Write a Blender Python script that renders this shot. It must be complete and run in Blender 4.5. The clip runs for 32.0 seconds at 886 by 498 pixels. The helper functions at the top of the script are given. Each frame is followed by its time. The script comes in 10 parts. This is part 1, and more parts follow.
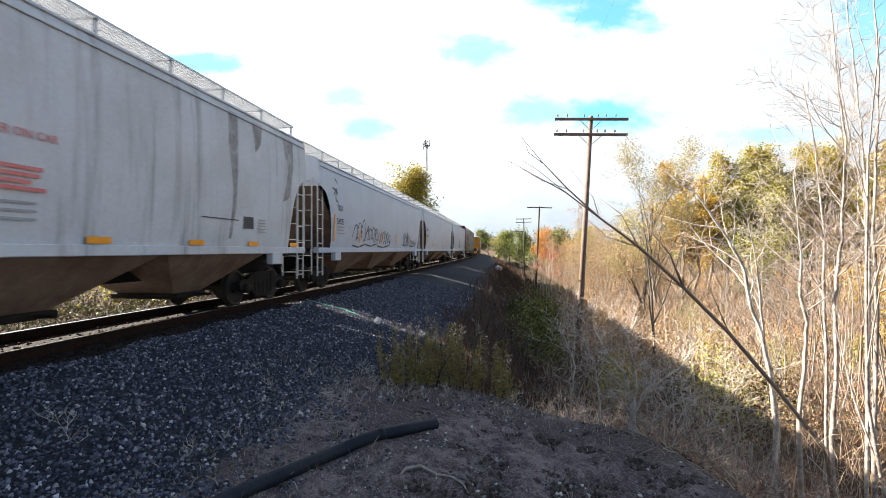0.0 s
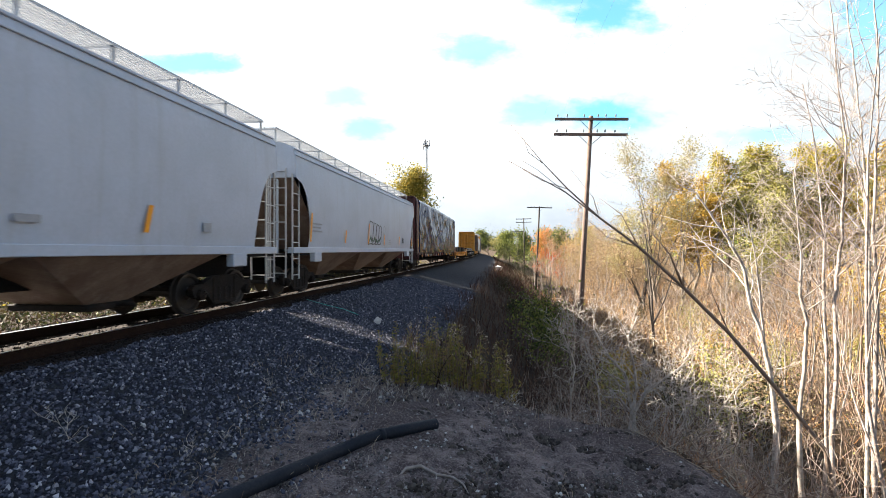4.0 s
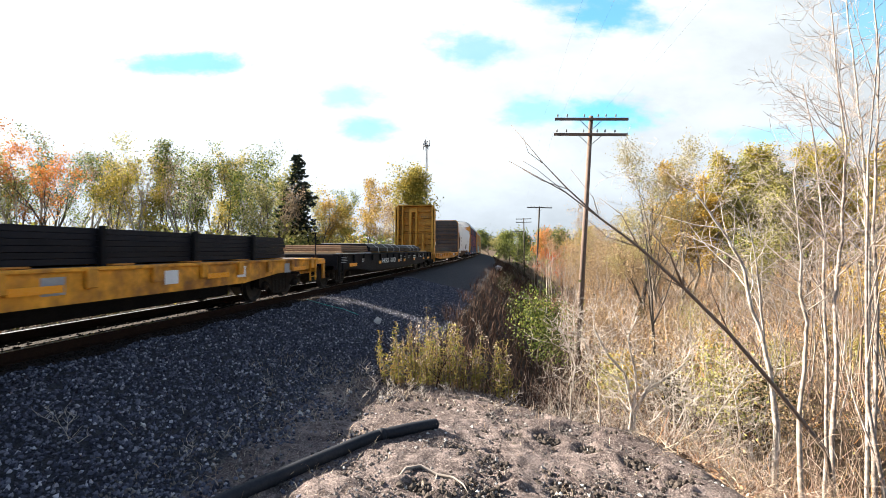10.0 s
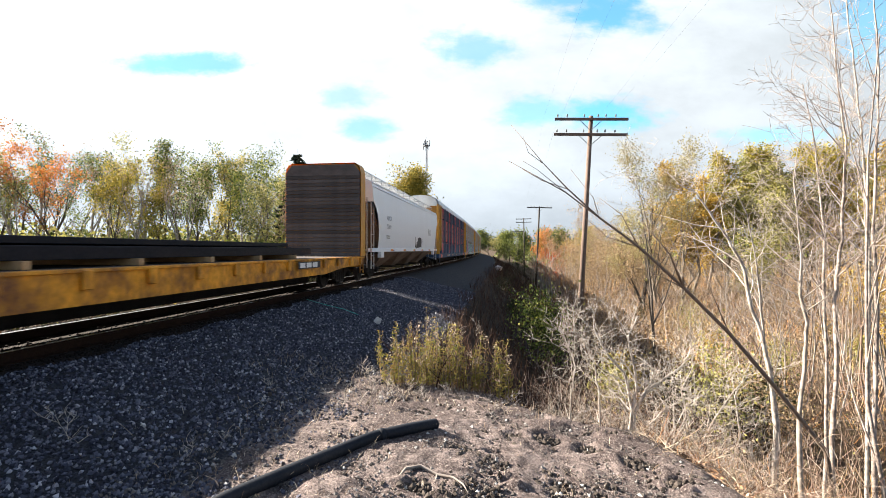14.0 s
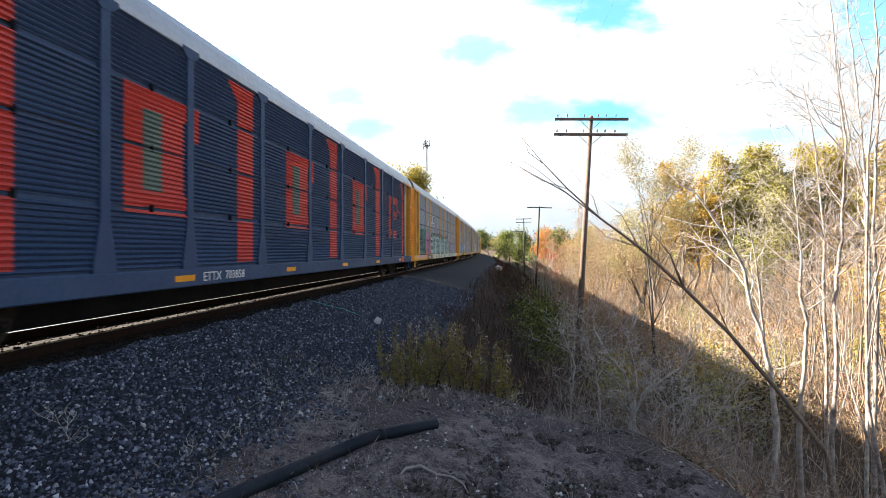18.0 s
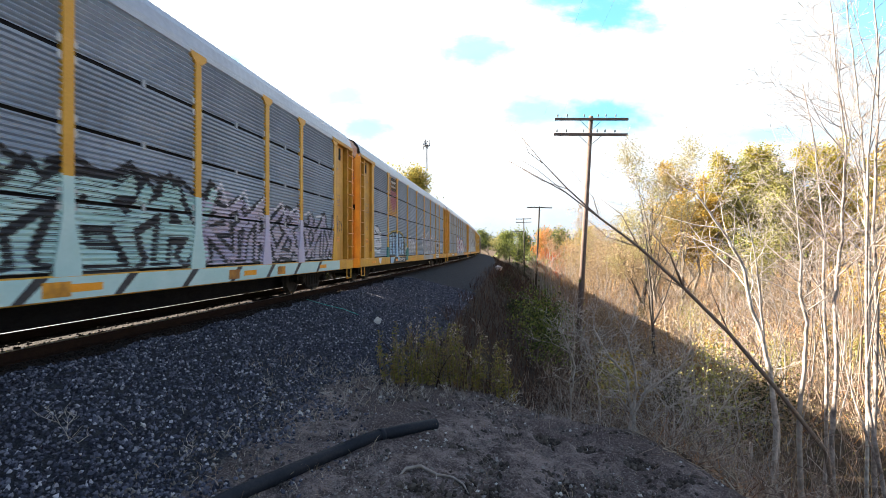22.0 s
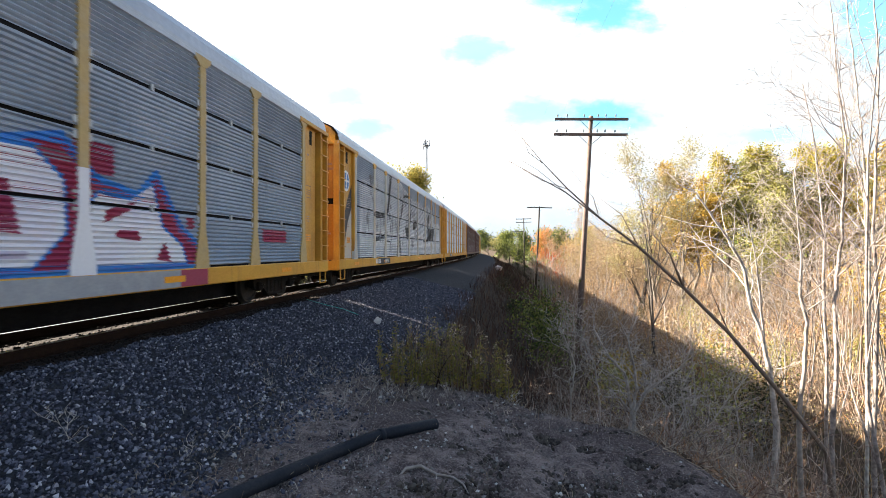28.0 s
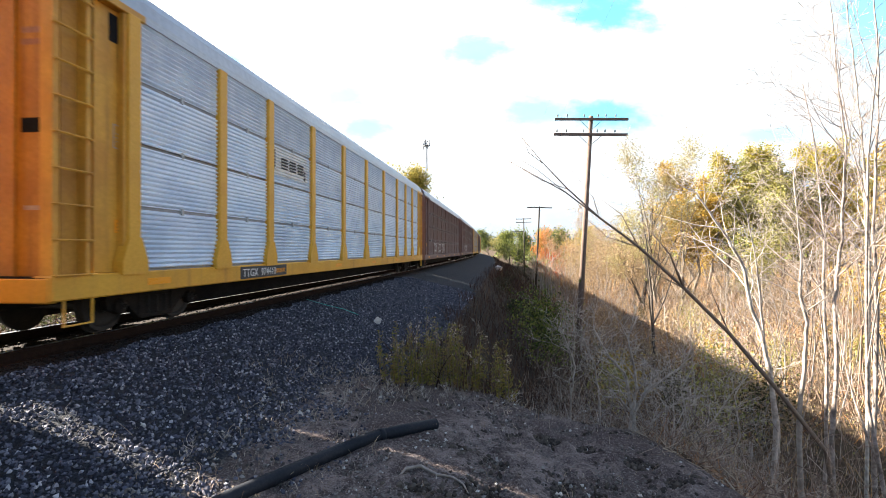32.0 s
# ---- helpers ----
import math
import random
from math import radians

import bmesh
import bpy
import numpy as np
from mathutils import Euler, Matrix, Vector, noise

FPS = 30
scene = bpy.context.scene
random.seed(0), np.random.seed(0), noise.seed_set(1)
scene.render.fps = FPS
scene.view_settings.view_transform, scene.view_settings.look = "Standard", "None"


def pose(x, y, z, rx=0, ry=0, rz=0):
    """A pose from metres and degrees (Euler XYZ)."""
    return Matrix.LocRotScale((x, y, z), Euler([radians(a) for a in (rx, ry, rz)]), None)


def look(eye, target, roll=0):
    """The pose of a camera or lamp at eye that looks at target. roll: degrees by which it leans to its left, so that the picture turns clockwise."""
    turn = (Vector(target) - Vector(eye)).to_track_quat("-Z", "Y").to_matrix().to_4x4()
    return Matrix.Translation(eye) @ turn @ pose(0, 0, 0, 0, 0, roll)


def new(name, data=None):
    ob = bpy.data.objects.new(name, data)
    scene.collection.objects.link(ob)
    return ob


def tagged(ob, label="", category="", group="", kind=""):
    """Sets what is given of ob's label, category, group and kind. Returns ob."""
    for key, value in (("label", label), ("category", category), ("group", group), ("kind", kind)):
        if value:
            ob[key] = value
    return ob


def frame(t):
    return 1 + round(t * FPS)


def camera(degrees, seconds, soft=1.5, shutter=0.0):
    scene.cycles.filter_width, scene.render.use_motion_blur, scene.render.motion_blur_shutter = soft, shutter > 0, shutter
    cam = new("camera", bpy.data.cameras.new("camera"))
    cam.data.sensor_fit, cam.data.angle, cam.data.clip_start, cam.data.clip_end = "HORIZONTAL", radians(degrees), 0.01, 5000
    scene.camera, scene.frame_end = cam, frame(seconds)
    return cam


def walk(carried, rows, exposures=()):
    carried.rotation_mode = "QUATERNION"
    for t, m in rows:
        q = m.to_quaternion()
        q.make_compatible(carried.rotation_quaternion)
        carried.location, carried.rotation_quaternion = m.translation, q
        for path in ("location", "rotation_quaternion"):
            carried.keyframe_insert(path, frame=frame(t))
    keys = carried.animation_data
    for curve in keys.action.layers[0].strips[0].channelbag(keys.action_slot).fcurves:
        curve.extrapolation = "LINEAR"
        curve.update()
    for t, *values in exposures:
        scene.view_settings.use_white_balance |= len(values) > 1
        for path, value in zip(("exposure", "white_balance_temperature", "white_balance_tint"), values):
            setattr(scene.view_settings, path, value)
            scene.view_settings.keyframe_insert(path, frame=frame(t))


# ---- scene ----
# ---- camera ----
cam = camera(83.0, 32.0, soft=0.8, shutter=0.2)
EYE_Z = 1.36
eye_pose = pose(0, 0, EYE_Z, 90.1, 0, 7.78)
walk(cam, [(0, eye_pose), (32, eye_pose)], [(0, 2.60), (8, 2.56), (10.5, 2.32), (13, 2.24), (15, 2.42), (17, 2.66), (24, 2.78), (29.5, 2.76), (32, 2.84)])

# ---- sun, sky ----
SUN_DIR = Vector((-1.0, 0.23, 0.60)).normalized()   # towards the sun
sun = new("sun", bpy.data.lights.new("sun", "SUN"))
sun.data.energy, sun.data.angle, sun.data.color = 5.0, radians(0.6), (1.0, 0.90, 0.76)
sun.matrix_world = look((0, 0, 40), Vector((0, 0, 40)) - SUN_DIR)


class Nodes:
    """Short hand for building node trees."""

    def __init__(self, tree):
        self.t = tree
        tree.nodes.clear()

    def add(self, kind):
        return self.t.nodes.new(kind)

    def link(self, a, b):
        self.t.links.new(a, b)

    def put(self, socket, value):
        if isinstance(value, bpy.types.NodeSocket):
            self.t.links.new(value, socket)
        else:
            socket.default_value = value

    def math(self, op, a, b=0.0, c=0.0, clamp=False):
        n = self.add("ShaderNodeMath")
        n.operation, n.use_clamp = op, clamp
        for s, v in zip(n.inputs, (a, b, c)):
            self.put(s, v)
        return n.outputs[0]

    def ramp(self, fac, lo, hi, a=0.0, b=1.0):
        n = self.add("ShaderNodeMapRange")
        n.interpolation_type = "SMOOTHSTEP"
        for s, v in zip(n.inputs, (fac, lo, hi, a, b)):
            self.put(s, v)
        return n.outputs[0]

    def noise(self, vec, scale, detail=3.0, rough=0.55, distort=0.0):
        n = self.add("ShaderNodeTexNoise")
        self.put(n.inputs["Vector"], vec)
        n.inputs["Scale"].default_value = scale
        n.inputs["Detail"].default_value = detail
        n.inputs["Roughness"].default_value = rough
        n.inputs["Distortion"].default_value = distort
        return n.outputs["Fac"]

    def mix(self, fac, a, b, mode="MIX"):
        n = self.add("ShaderNodeMix")
        n.data_type, n.blend_type = "RGBA", mode
        self.put(n.inputs[0], fac)
        for s, v in ((n.inputs[6], a), (n.inputs[7], b)):
            self.put(s, (*v, 1.0) if isinstance(v, tuple) and len(v) == 3 else v)
        return n.outputs[2]


def build_world():
    w = bpy.data.worlds.new("sky")
    scene.world = w
    w.use_nodes = True
    n = Nodes(w.node_tree)
    co = n.add("ShaderNodeTexCoord").outputs["Generated"]
    sky = n.add("ShaderNodeTexSky")
    sky.sky_type, sky.sun_disc = "NISHITA", False
    sky.sun_elevation = math.asin(SUN_DIR.z)
    sky.sun_rotation = math.atan2(SUN_DIR.x, SUN_DIR.y)
    turn = n.add("ShaderNodeVectorRotate")
    turn.rotation_type = "Z_AXIS"
    n.put(turn.inputs["Vector"], co)
    turn.inputs["Angle"].default_value = radians(-7.78)
    sep = n.add("ShaderNodeSeparateXYZ")
    n.put(sep.inputs[0], turn.outputs[0])
    x, y, z = sep.outputs
    ahead = n.math("MAXIMUM", y, 0.08)
    a, b = n.math("DIVIDE", x, ahead), n.math("DIVIDE", z, ahead)
    flat = n.add("ShaderNodeCombineXYZ")
    n.put(flat.inputs[0], a)
    n.put(flat.inputs[1], n.math("MULTIPLY", b, 1.9))
    wob = n.noise(flat.outputs[0], 5.0, 6.0, 0.62)
    wob2 = n.noise(flat.outputs[0], 22.0, 4.0, 0.6)
    edge = n.math("ADD", n.math("MULTIPLY", n.math("SUBTRACT", wob, 0.5), 2.6), n.math("MULTIPLY", n.math("SUBTRACT", wob2, 0.5), 1.0))
    # gaps of blue between the clouds: bearing, height, half width, half height, depth of blue
    gaps = [(0.33, 0.475, 0.11, 0.05, 1.0), (0.05, 0.40, 0.08, 0.035, 0.7), (0.315, 0.272, 0.10, 0.040, 1.0), (0.20, 0.275, 0.09, 0.032, 0.7),
            (-0.50, 0.372, 0.16, 0.024, 0.9), (-0.20, 0.305, 0.075, 0.026, 0.55), (-0.16, 0.245, 0.06, 0.028, 0.7),
            (0.30, 0.51, 0.14, 0.04, 0.9), (0.86, 0.48, 0.08, 0.10, 0.8), (0.66, 0.23, 0.10, 0.020, 0.6), (-0.62, 0.60, 0.2, 0.05, 0.8)]
    blue = None
    for a0, b0, ra, rb, deep in gaps:
        da = n.math("DIVIDE", n.math("SUBTRACT", a, a0), ra)
        db = n.math("DIVIDE", n.math("SUBTRACT", b, b0), rb)
        d = n.math("SQRT", n.math("ADD", n.math("MULTIPLY", da, da), n.math("MULTIPLY", db, db)))
        f = n.ramp(n.math("ADD", d, edge), 1.35, 0.35, 0.0, deep * 0.9)
        blue = f if blue is None else n.math("MAXIMUM", blue, f)
    # the rest of the dome: broken cloud by noise on a flat layer
    lay = n.add("ShaderNodeCombineXYZ")
    zz = n.math("MAXIMUM", z, 0.06)
    n.put(lay.inputs[0], n.math("DIVIDE", x, zz))
    n.put(lay.inputs[1], n.math("DIVIDE", y, zz))
    rest = n.ramp(n.noise(lay.outputs[0], 0.9, 6.0, 0.6), 0.52, 0.66, 1.0, 0.0)
    behind = n.ramp(n.math("DIVIDE", y, n.math("MAXIMUM", z, 0.01)), 1.85, 1.1)
    open_sky = n.math("MULTIPLY", rest, behind, clamp=True)
    # clouds glow most round the sun
    dot = n.add("ShaderNodeVectorMath")
    dot.operation = "DOT_PRODUCT"
    n.put(dot.inputs[0], co)
    dot.inputs[1].default_value = SUN_DIR
    near = n.math("POWER", n.math("MULTIPLY_ADD", dot.outputs["Value"], 0.5, 0.5, clamp=True), 1.5)
    body = n.noise(flat.outputs[0], 3.2, 6.0, 0.6)
    glow = n.math("MULTIPLY_ADD", near, 1.10, 0.95)
    glow = n.math("MULTIPLY", glow, n.ramp(body, 0.25, 0.7, 0.86, 1.14))
    low = n.ramp(z, 0.0, 0.20, 0.80, 1.0)
    glow = n.math("MULTIPLY", glow, low)
    tint = n.mix(n.ramp(z, 0.0, 0.25), (0.80, 0.90, 1.0), (0.87, 0.945, 1.0))
    cloud = n.mix(1.0, tint, (1, 1, 1), "MULTIPLY")
    scale = n.add("ShaderNodeVectorMath")
    scale.operation = "SCALE"
    n.put(scale.inputs[0], cloud)
    n.put(scale.inputs["Scale"], glow)
    clear = n.add("ShaderNodeVectorMath")
    clear.operation = "SCALE"
    n.put(clear.inputs[0], n.mix(1.0, sky.outputs[0], (0.50, 1.22, 1.32), "MULTIPLY"))
    n.put(clear.inputs["Scale"], n.ramp(a, -0.3, 0.25, 0.22, 0.36))
    dome = n.add("ShaderNodeVectorMath")
    dome.operation = "SCALE"
    n.put(dome.inputs[0], sky.outputs[0])
    dome.inputs["Scale"].default_value = 0.27
    out = n.mix(blue, scale.outputs[0], clear.outputs[0])
    out = n.mix(open_sky, out, dome.outputs[0])
    bg = n.add("ShaderNodeBackground")
    n.put(bg.inputs["Color"], out)
    bg.inputs["Strength"].default_value = 0.146
    n.link(bg.outputs[0], n.add("ShaderNodeOutputWorld").inputs[0])


build_world()


# ---- materials ----
def mat(name, color, rough=0.7, metal=0.0, color2=None, scale=3.0, amount=0.5, fine=40.0, fine_amount=0.25, bump=0.1, bump_scale=30.0,
        streak=0.0, streak_color=(0.1, 0.06, 0.04), vary=0.0, spec=0.4, coords="Object"):
    """A worn surface: two colours mixed by coarse noise, fine grain, vertical streaks, fine relief. vary: change of value from object to object."""
    m = bpy.data.materials.new(name)
    m.use_nodes = True
    n = Nodes(m.node_tree)
    co = n.add("ShaderNodeTexCoord").outputs[coords]
    c2 = color2 or tuple(v * 0.7 for v in color)
    col = n.mix(n.math("MULTIPLY", n.ramp(n.noise(co, scale, 5.0, 0.6), 0.35, 0.68), amount), color, c2)
    grain = n.noise(co, fine, 4.0, 0.6)
    col = n.mix(n.ramp(grain, 0.3, 0.7, 0.0, fine_amount), col, tuple(v * 0.45 for v in color))
    if streak:
        mp = n.add("ShaderNodeMapping")
        n.put(mp.inputs["Vector"], co)
        mp.inputs["Scale"].default_value = (2.2, 2.2, 0.14)
        s = n.ramp(n.noise(mp.outputs[0], 1.6, 5.0, 0.7), 0.5, 0.78, 0.0, streak)
        col = n.mix(s, col, streak_color)
    if vary:
        info = n.add("ShaderNodeObjectInfo").outputs["Random"]
        hsv = n.add("ShaderNodeHueSaturation")
        n.put(hsv.inputs["Value"], n.math("MULTIPLY_ADD", info, 2 * vary, 1 - vary))
        n.put(hsv.inputs["Color"], col)
        col = hsv.outputs[0]
    p = n.add("ShaderNodeBsdfPrincipled")
    n.put(p.inputs["Base Color"], col)
    n.put(p.inputs["Roughness"], n.ramp(grain, 0.2, 0.8, max(0.05, rough - 0.12), min(1.0, rough + 0.12)))
    p.inputs["Metallic"].default_value = metal
    p.inputs["Specular IOR Level"].default_value = spec
    if bump:
        bp = n.add("ShaderNodeBump")
        bp.inputs["Strength"].default_value = bump
        bp.inputs["Distance"].default_value = 0.02
        n.put(bp.inputs["Height"], n.noise(co, bump_scale, 4.0, 0.6))
        n.link(bp.outputs[0], p.inputs["Normal"])
    n.link(p.outputs[0], n.add("ShaderNodeOutputMaterial").inputs[0])
    return m


def leafy(name, colors, rough=0.6, shine=0.35, spec=0.25):
    """Leaves, blades and stones in one mesh: each island takes its own colour out of a few; light shines through by 'shine'."""
    m = bpy.data.materials.new(name)
    m.use_nodes = True
    n = Nodes(m.node_tree)
    r = n.add("ShaderNodeNewGeometry").outputs["Random Per Island"]
    ramp = n.add("ShaderNodeValToRGB")
    ramp.color_ramp.interpolation = "LINEAR"
    el = ramp.color_ramp.elements
    while len(el) < len(colors):
        el.new(0.5)
    for i, c in enumerate(colors):
        el[i].position = i / (len(colors) - 1)
        el[i].color = (*c, 1)
    n.put(ramp.inputs[0], r)
    p = n.add("ShaderNodeBsdfPrincipled")
    n.link(ramp.outputs[0], p.inputs["Base Color"])
    p.inputs["Roughness"].default_value = rough
    p.inputs["Specular IOR Level"].default_value = spec
    out = n.add("ShaderNodeOutputMaterial").inputs[0]
    if shine:
        tr = n.add("ShaderNodeBsdfTranslucent")
        n.link(ramp.outputs[0], tr.inputs["Color"])
        mx = n.add("ShaderNodeMixShader")
        mx.inputs[0].default_value = shine
        n.link(p.outputs[0], mx.inputs[1])
        n.link(tr.outputs[0], mx.inputs[2])
        n.link(mx.outputs[0], out)
    else:
        n.link(p.outputs[0], out)
    return m


M = {}
M["ballast_bed"] = mat("ballast_bed", (0.12, 0.125, 0.14), 0.9, 0, (0.07, 0.07, 0.08), 6.0, 0.6, 26.0, 0.8, 1.0, 22.0)
M["stone"] = leafy("ballast_stone", [(0.008, 0.008, 0.014), (0.048, 0.050, 0.073), (0.105, 0.108, 0.145), (0.015, 0.016, 0.027), (0.066, 0.069, 0.097), (0.165, 0.166, 0.205), (0.025, 0.026, 0.038), (0.046, 0.049, 0.070), (0.42, 0.41, 0.45)], 0.85, 0, 0.3)
M["stone_rust"] = leafy("rust_stained_ballast", [(0.010, 0.008, 0.007), (0.020, 0.014, 0.011), (0.032, 0.022, 0.017), (0.016, 0.012, 0.011)], 0.9, 0, 0.15)
M["rail_side"] = mat("rusty_rail", (0.022, 0.012, 0.009), 0.9, 0.0, (0.036, 0.019, 0.012), 8.0, 0.6, 60, 0.4, 0.15, 60, spec=0.05)
M["rail_head"] = mat("worn_rail_head", (0.88, 0.88, 0.90), 0.30, 1.0, (0.8, 0.8, 0.82), 4.0, 0.5, 60, 0.2, 0.05, 60)
M["tie"] = mat("creosote_wood", (0.022, 0.017, 0.014), 0.9, 0, (0.04, 0.032, 0.026), 5.0, 0.6, 50, 0.5, 0.4, 40, vary=0.25)
M["hopper_white"] = mat("grey_white_wagon_paint", (0.455, 0.505, 0.585), 0.5, 0, (0.37, 0.41, 0.465), 0.7, 0.55, 18.0, 0.12, 0.05, 3.0, 0.28, (0.30, 0.29, 0.28))
M["hopper_dirty"] = mat("dirty_grey_wagon_paint", (0.56, 0.59, 0.63), 0.55, 0, (0.43, 0.44, 0.455), 0.8, 0.6, 18.0, 0.18, 0.05, 3.0, 0.6, (0.10, 0.095, 0.095))
M["hopper_pale"] = mat("clean_pale_wagon_paint", (0.80, 0.82, 0.85), 0.45, 0, (0.74, 0.76, 0.79), 0.5, 0.4, 18.0, 0.06, 0.04, 3.0, 0.1, (0.4, 0.38, 0.36))
M["hopper_rust"] = mat("brown_dust_hopper_steel", (0.22, 0.155, 0.115), 0.8, 0, (0.12, 0.07, 0.045), 1.3, 0.8, 25.0, 0.3, 0.1, 12.0, 0.5, (0.32, 0.27, 0.225))
M["black_steel"] = mat("black_wagon_steel", (0.008, 0.008, 0.010), 0.75, 0, (0.018, 0.017, 0.018), 2.0, 0.6, 30, 0.3, 0.1, 20, spec=0.10)
M["bogie"] = mat("grimy_bogie_steel", (0.013, 0.011, 0.010), 0.8, 0.0, (0.030, 0.021, 0.016), 3.0, 0.7, 40, 0.4, 0.15, 30, spec=0.15)
M["wheel"] = mat("wheel_steel", (0.018, 0.015, 0.014), 0.6, 0.1, (0.04, 0.03, 0.023), 5.0, 0.6, 40, 0.3, 0.1, 40)
M["galv"] = mat("galvanised_rail", (0.48, 0.49, 0.50), 0.5, 0.5, (0.36, 0.36, 0.37), 4.0, 0.5, 50, 0.2, 0.05, 40)
M["maroon"] = mat("maroon_wagon_paint", (0.058, 0.011, 0.014), 0.55, 0, (0.030, 0.007, 0.008), 1.2, 0.6, 25, 0.25, 0.06, 15, 0.3, (0.05, 0.02, 0.02))
M["yellow"] = mat("faded_yellow_wagon_paint", (0.70, 0.36, 0.035), 0.5, 0, (0.58, 0.26, 0.028), 1.0, 0.6, 22, 0.2, 0.06, 12, 0.6, (0.20, 0.09, 0.04))
M["yellow_end"] = mat("streaked_yellow_end_paint", (0.67, 0.34, 0.042), 0.5, 0, (0.45, 0.195, 0.03), 1.2, 0.7, 18, 0.25, 0.08, 12, 0.7, (0.20, 0.085, 0.035))
M["yellow_door"] = mat("rust_streaked_yellow_door", (0.50, 0.235, 0.03), 0.55, 0, (0.34, 0.14, 0.025), 1.4, 0.8, 18, 0.3, 0.08, 12, 0.9, (0.13, 0.05, 0.025))
M["yellow_worn"] = mat("rusted_yellow_wagon_paint", (0.86, 0.37, 0.025), 0.6, 0, (0.13, 0.045, 0.022), 1.7, 1.0, 9, 0.45, 0.12, 12, 0.6, (0.10, 0.05, 0.035))
M["amber"] = mat("amber_reflector", (0.85, 0.33, 0.02), 0.3, 0, (0.8, 0.3, 0.02), 6, 0.4, 60, 0.1, 0.02, 50)
M["decal_black"] = mat("black_stencil_paint", (0.03, 0.03, 0.035), 0.6, 0, (0.07, 0.07, 0.075), 4, 0.6, 30, 0.2, 0.0)
M["decal_grey"] = mat("faded_grey_stencil_paint", (0.30, 0.31, 0.33), 0.6, 0, (0.40, 0.41, 0.42), 4, 0.6, 30, 0.2, 0.0)
M["decal_white"] = mat("white_stencil_paint", (0.78, 0.78, 0.77), 0.6, 0, (0.6, 0.6, 0.6), 4, 0.5, 30, 0.15, 0.0)
M["decal_red"] = mat("faded_red_stencil_paint", (0.62, 0.16, 0.15), 0.6, 0, (0.66, 0.30, 0.28), 4, 0.5, 30, 0.15, 0.0)


# ---- mesh helpers ----
class Mesh:
    """Collects points and faces for one mesh."""

    def __init__(self):
        self.v, self.f, self.smooth = [], [], False

    def add(self, pts, faces):
        o = len(self.v)
        self.v.extend(pts)
        self.f.extend(tuple(i + o for i in q) for q in faces)
        return self

    def box(self, x0, x1, y0, y1, z0, z1, b=0.0):
        """A box, its twelve edges cut off by b."""
        if not b:
            p = [(x, y, z) for x in (x0, x1) for y in (y0, y1) for z in (z0, z1)]
            return self.add(p, [(0, 1, 3, 2), (4, 6, 7, 5), (0, 4, 5, 1), (2, 3, 7, 6), (0, 2, 6, 4), (1, 5, 7, 3)])
        c, h = ((x0 + x1) / 2, (y0 + y1) / 2, (z0 + z1) / 2), ((x1 - x0) / 2, (y1 - y0) / 2, (z1 - z0) / 2)
        b = min(b, *(v * 0.45 for v in h))
        p, idx = [], {}
        for s in ((i, j, k) for i in (-1, 1) for j in (-1, 1) for k in (-1, 1)):
            for a in range(3):
                idx[(s, a)] = len(p)
                p.append(tuple(c[i] + s[i] * (h[i] if i == a else h[i] - b) for i in range(3)))
        f = []
        for a in range(3):
            u, w = (a + 1) % 3, (a + 2) % 3
            for e in (-1, 1):
                q = []
                for su, sw in ((-1, -1), (1, -1), (1, 1), (-1, 1)):
                    s = [0, 0, 0]
                    s[a], s[u], s[w] = e, su, sw
                    q.append(idx[(tuple(s), a)])
                f.append(tuple(q if e > 0 else q[::-1]))
            for su in (-1, 1):
                for sw in (-1, 1):
                    s0, s1 = [0, 0, 0], [0, 0, 0]
                    s0[a], s1[a] = -1, 1
                    s0[u] = s1[u] = su
                    s0[w] = s1[w] = sw
                    q = (idx[(tuple(s0), u)], idx[(tuple(s1), u)], idx[(tuple(s1), w)], idx[(tuple(s0), w)])
                    f.append(q if su * sw < 0 else q[::-1])
        for s in ((i, j, k) for i in (-1, 1) for j in (-1, 1) for k in (-1, 1)):
            q = tuple(idx[(s, a)] for a in range(3))
            f.append(q if s[0] * s[1] * s[2] > 0 else q[::-1])
        return self.add(p, f)

    def prism(self, outline, axis, a, b):
        """A closed outline of 2D points pushed along an axis from a to b. axis x: outline is (y, z); y: (x, z); z: (x, y)."""
        def at(p, d):
            return (d, *p) if axis == "x" else (p[0], d, p[1]) if axis == "y" else (*p, d)
        n = len(outline)
        pts = [at(p, a) for p in outline] + [at(p, b) for p in outline]
        f = [tuple(range(n))[::-1], tuple(range(n, 2 * n))] + [(i, (i + 1) % n, n + (i + 1) % n, n + i) for i in range(n)]
        return self.add(pts, f)

    def tube(self, pts, r, n=6, cap=True):
        """A round bar along points; r is one radius or one for each point."""
        pts = [Vector(p) for p in pts]
        rs = r if isinstance(r, (list, tuple)) else [r] * len(pts)
        o, k = [], len(pts)
        side = None
        for i, p in enumerate(pts):
            d = (pts[min(i + 1, k - 1)] - pts[max(i - 1, 0)])
            d = d.normalized() if d.length > 1e-9 else Vector((0, 0, 1))
            if side is None:
                side = d.orthogonal().normalized()
            else:
                side = side - d * side.dot(d)
                side = side.normalized() if side.length > 1e-6 else d.orthogonal().normalized()
            up = d.cross(side)
            for j in range(n):
                t = 2 * math.pi * j / n
                o.append(tuple(p + (side * math.cos(t) + up * math.sin(t)) * rs[i]))
        f = [(i * n + j, i * n + (j + 1) % n, (i + 1) * n + (j + 1) % n, (i + 1) * n + j) for i in range(k - 1) for j in range(n)]
        if cap:
            f += [tuple(range(n))[::-1], tuple(range((k - 1) * n, k * n))]
        return self.add(o, f)

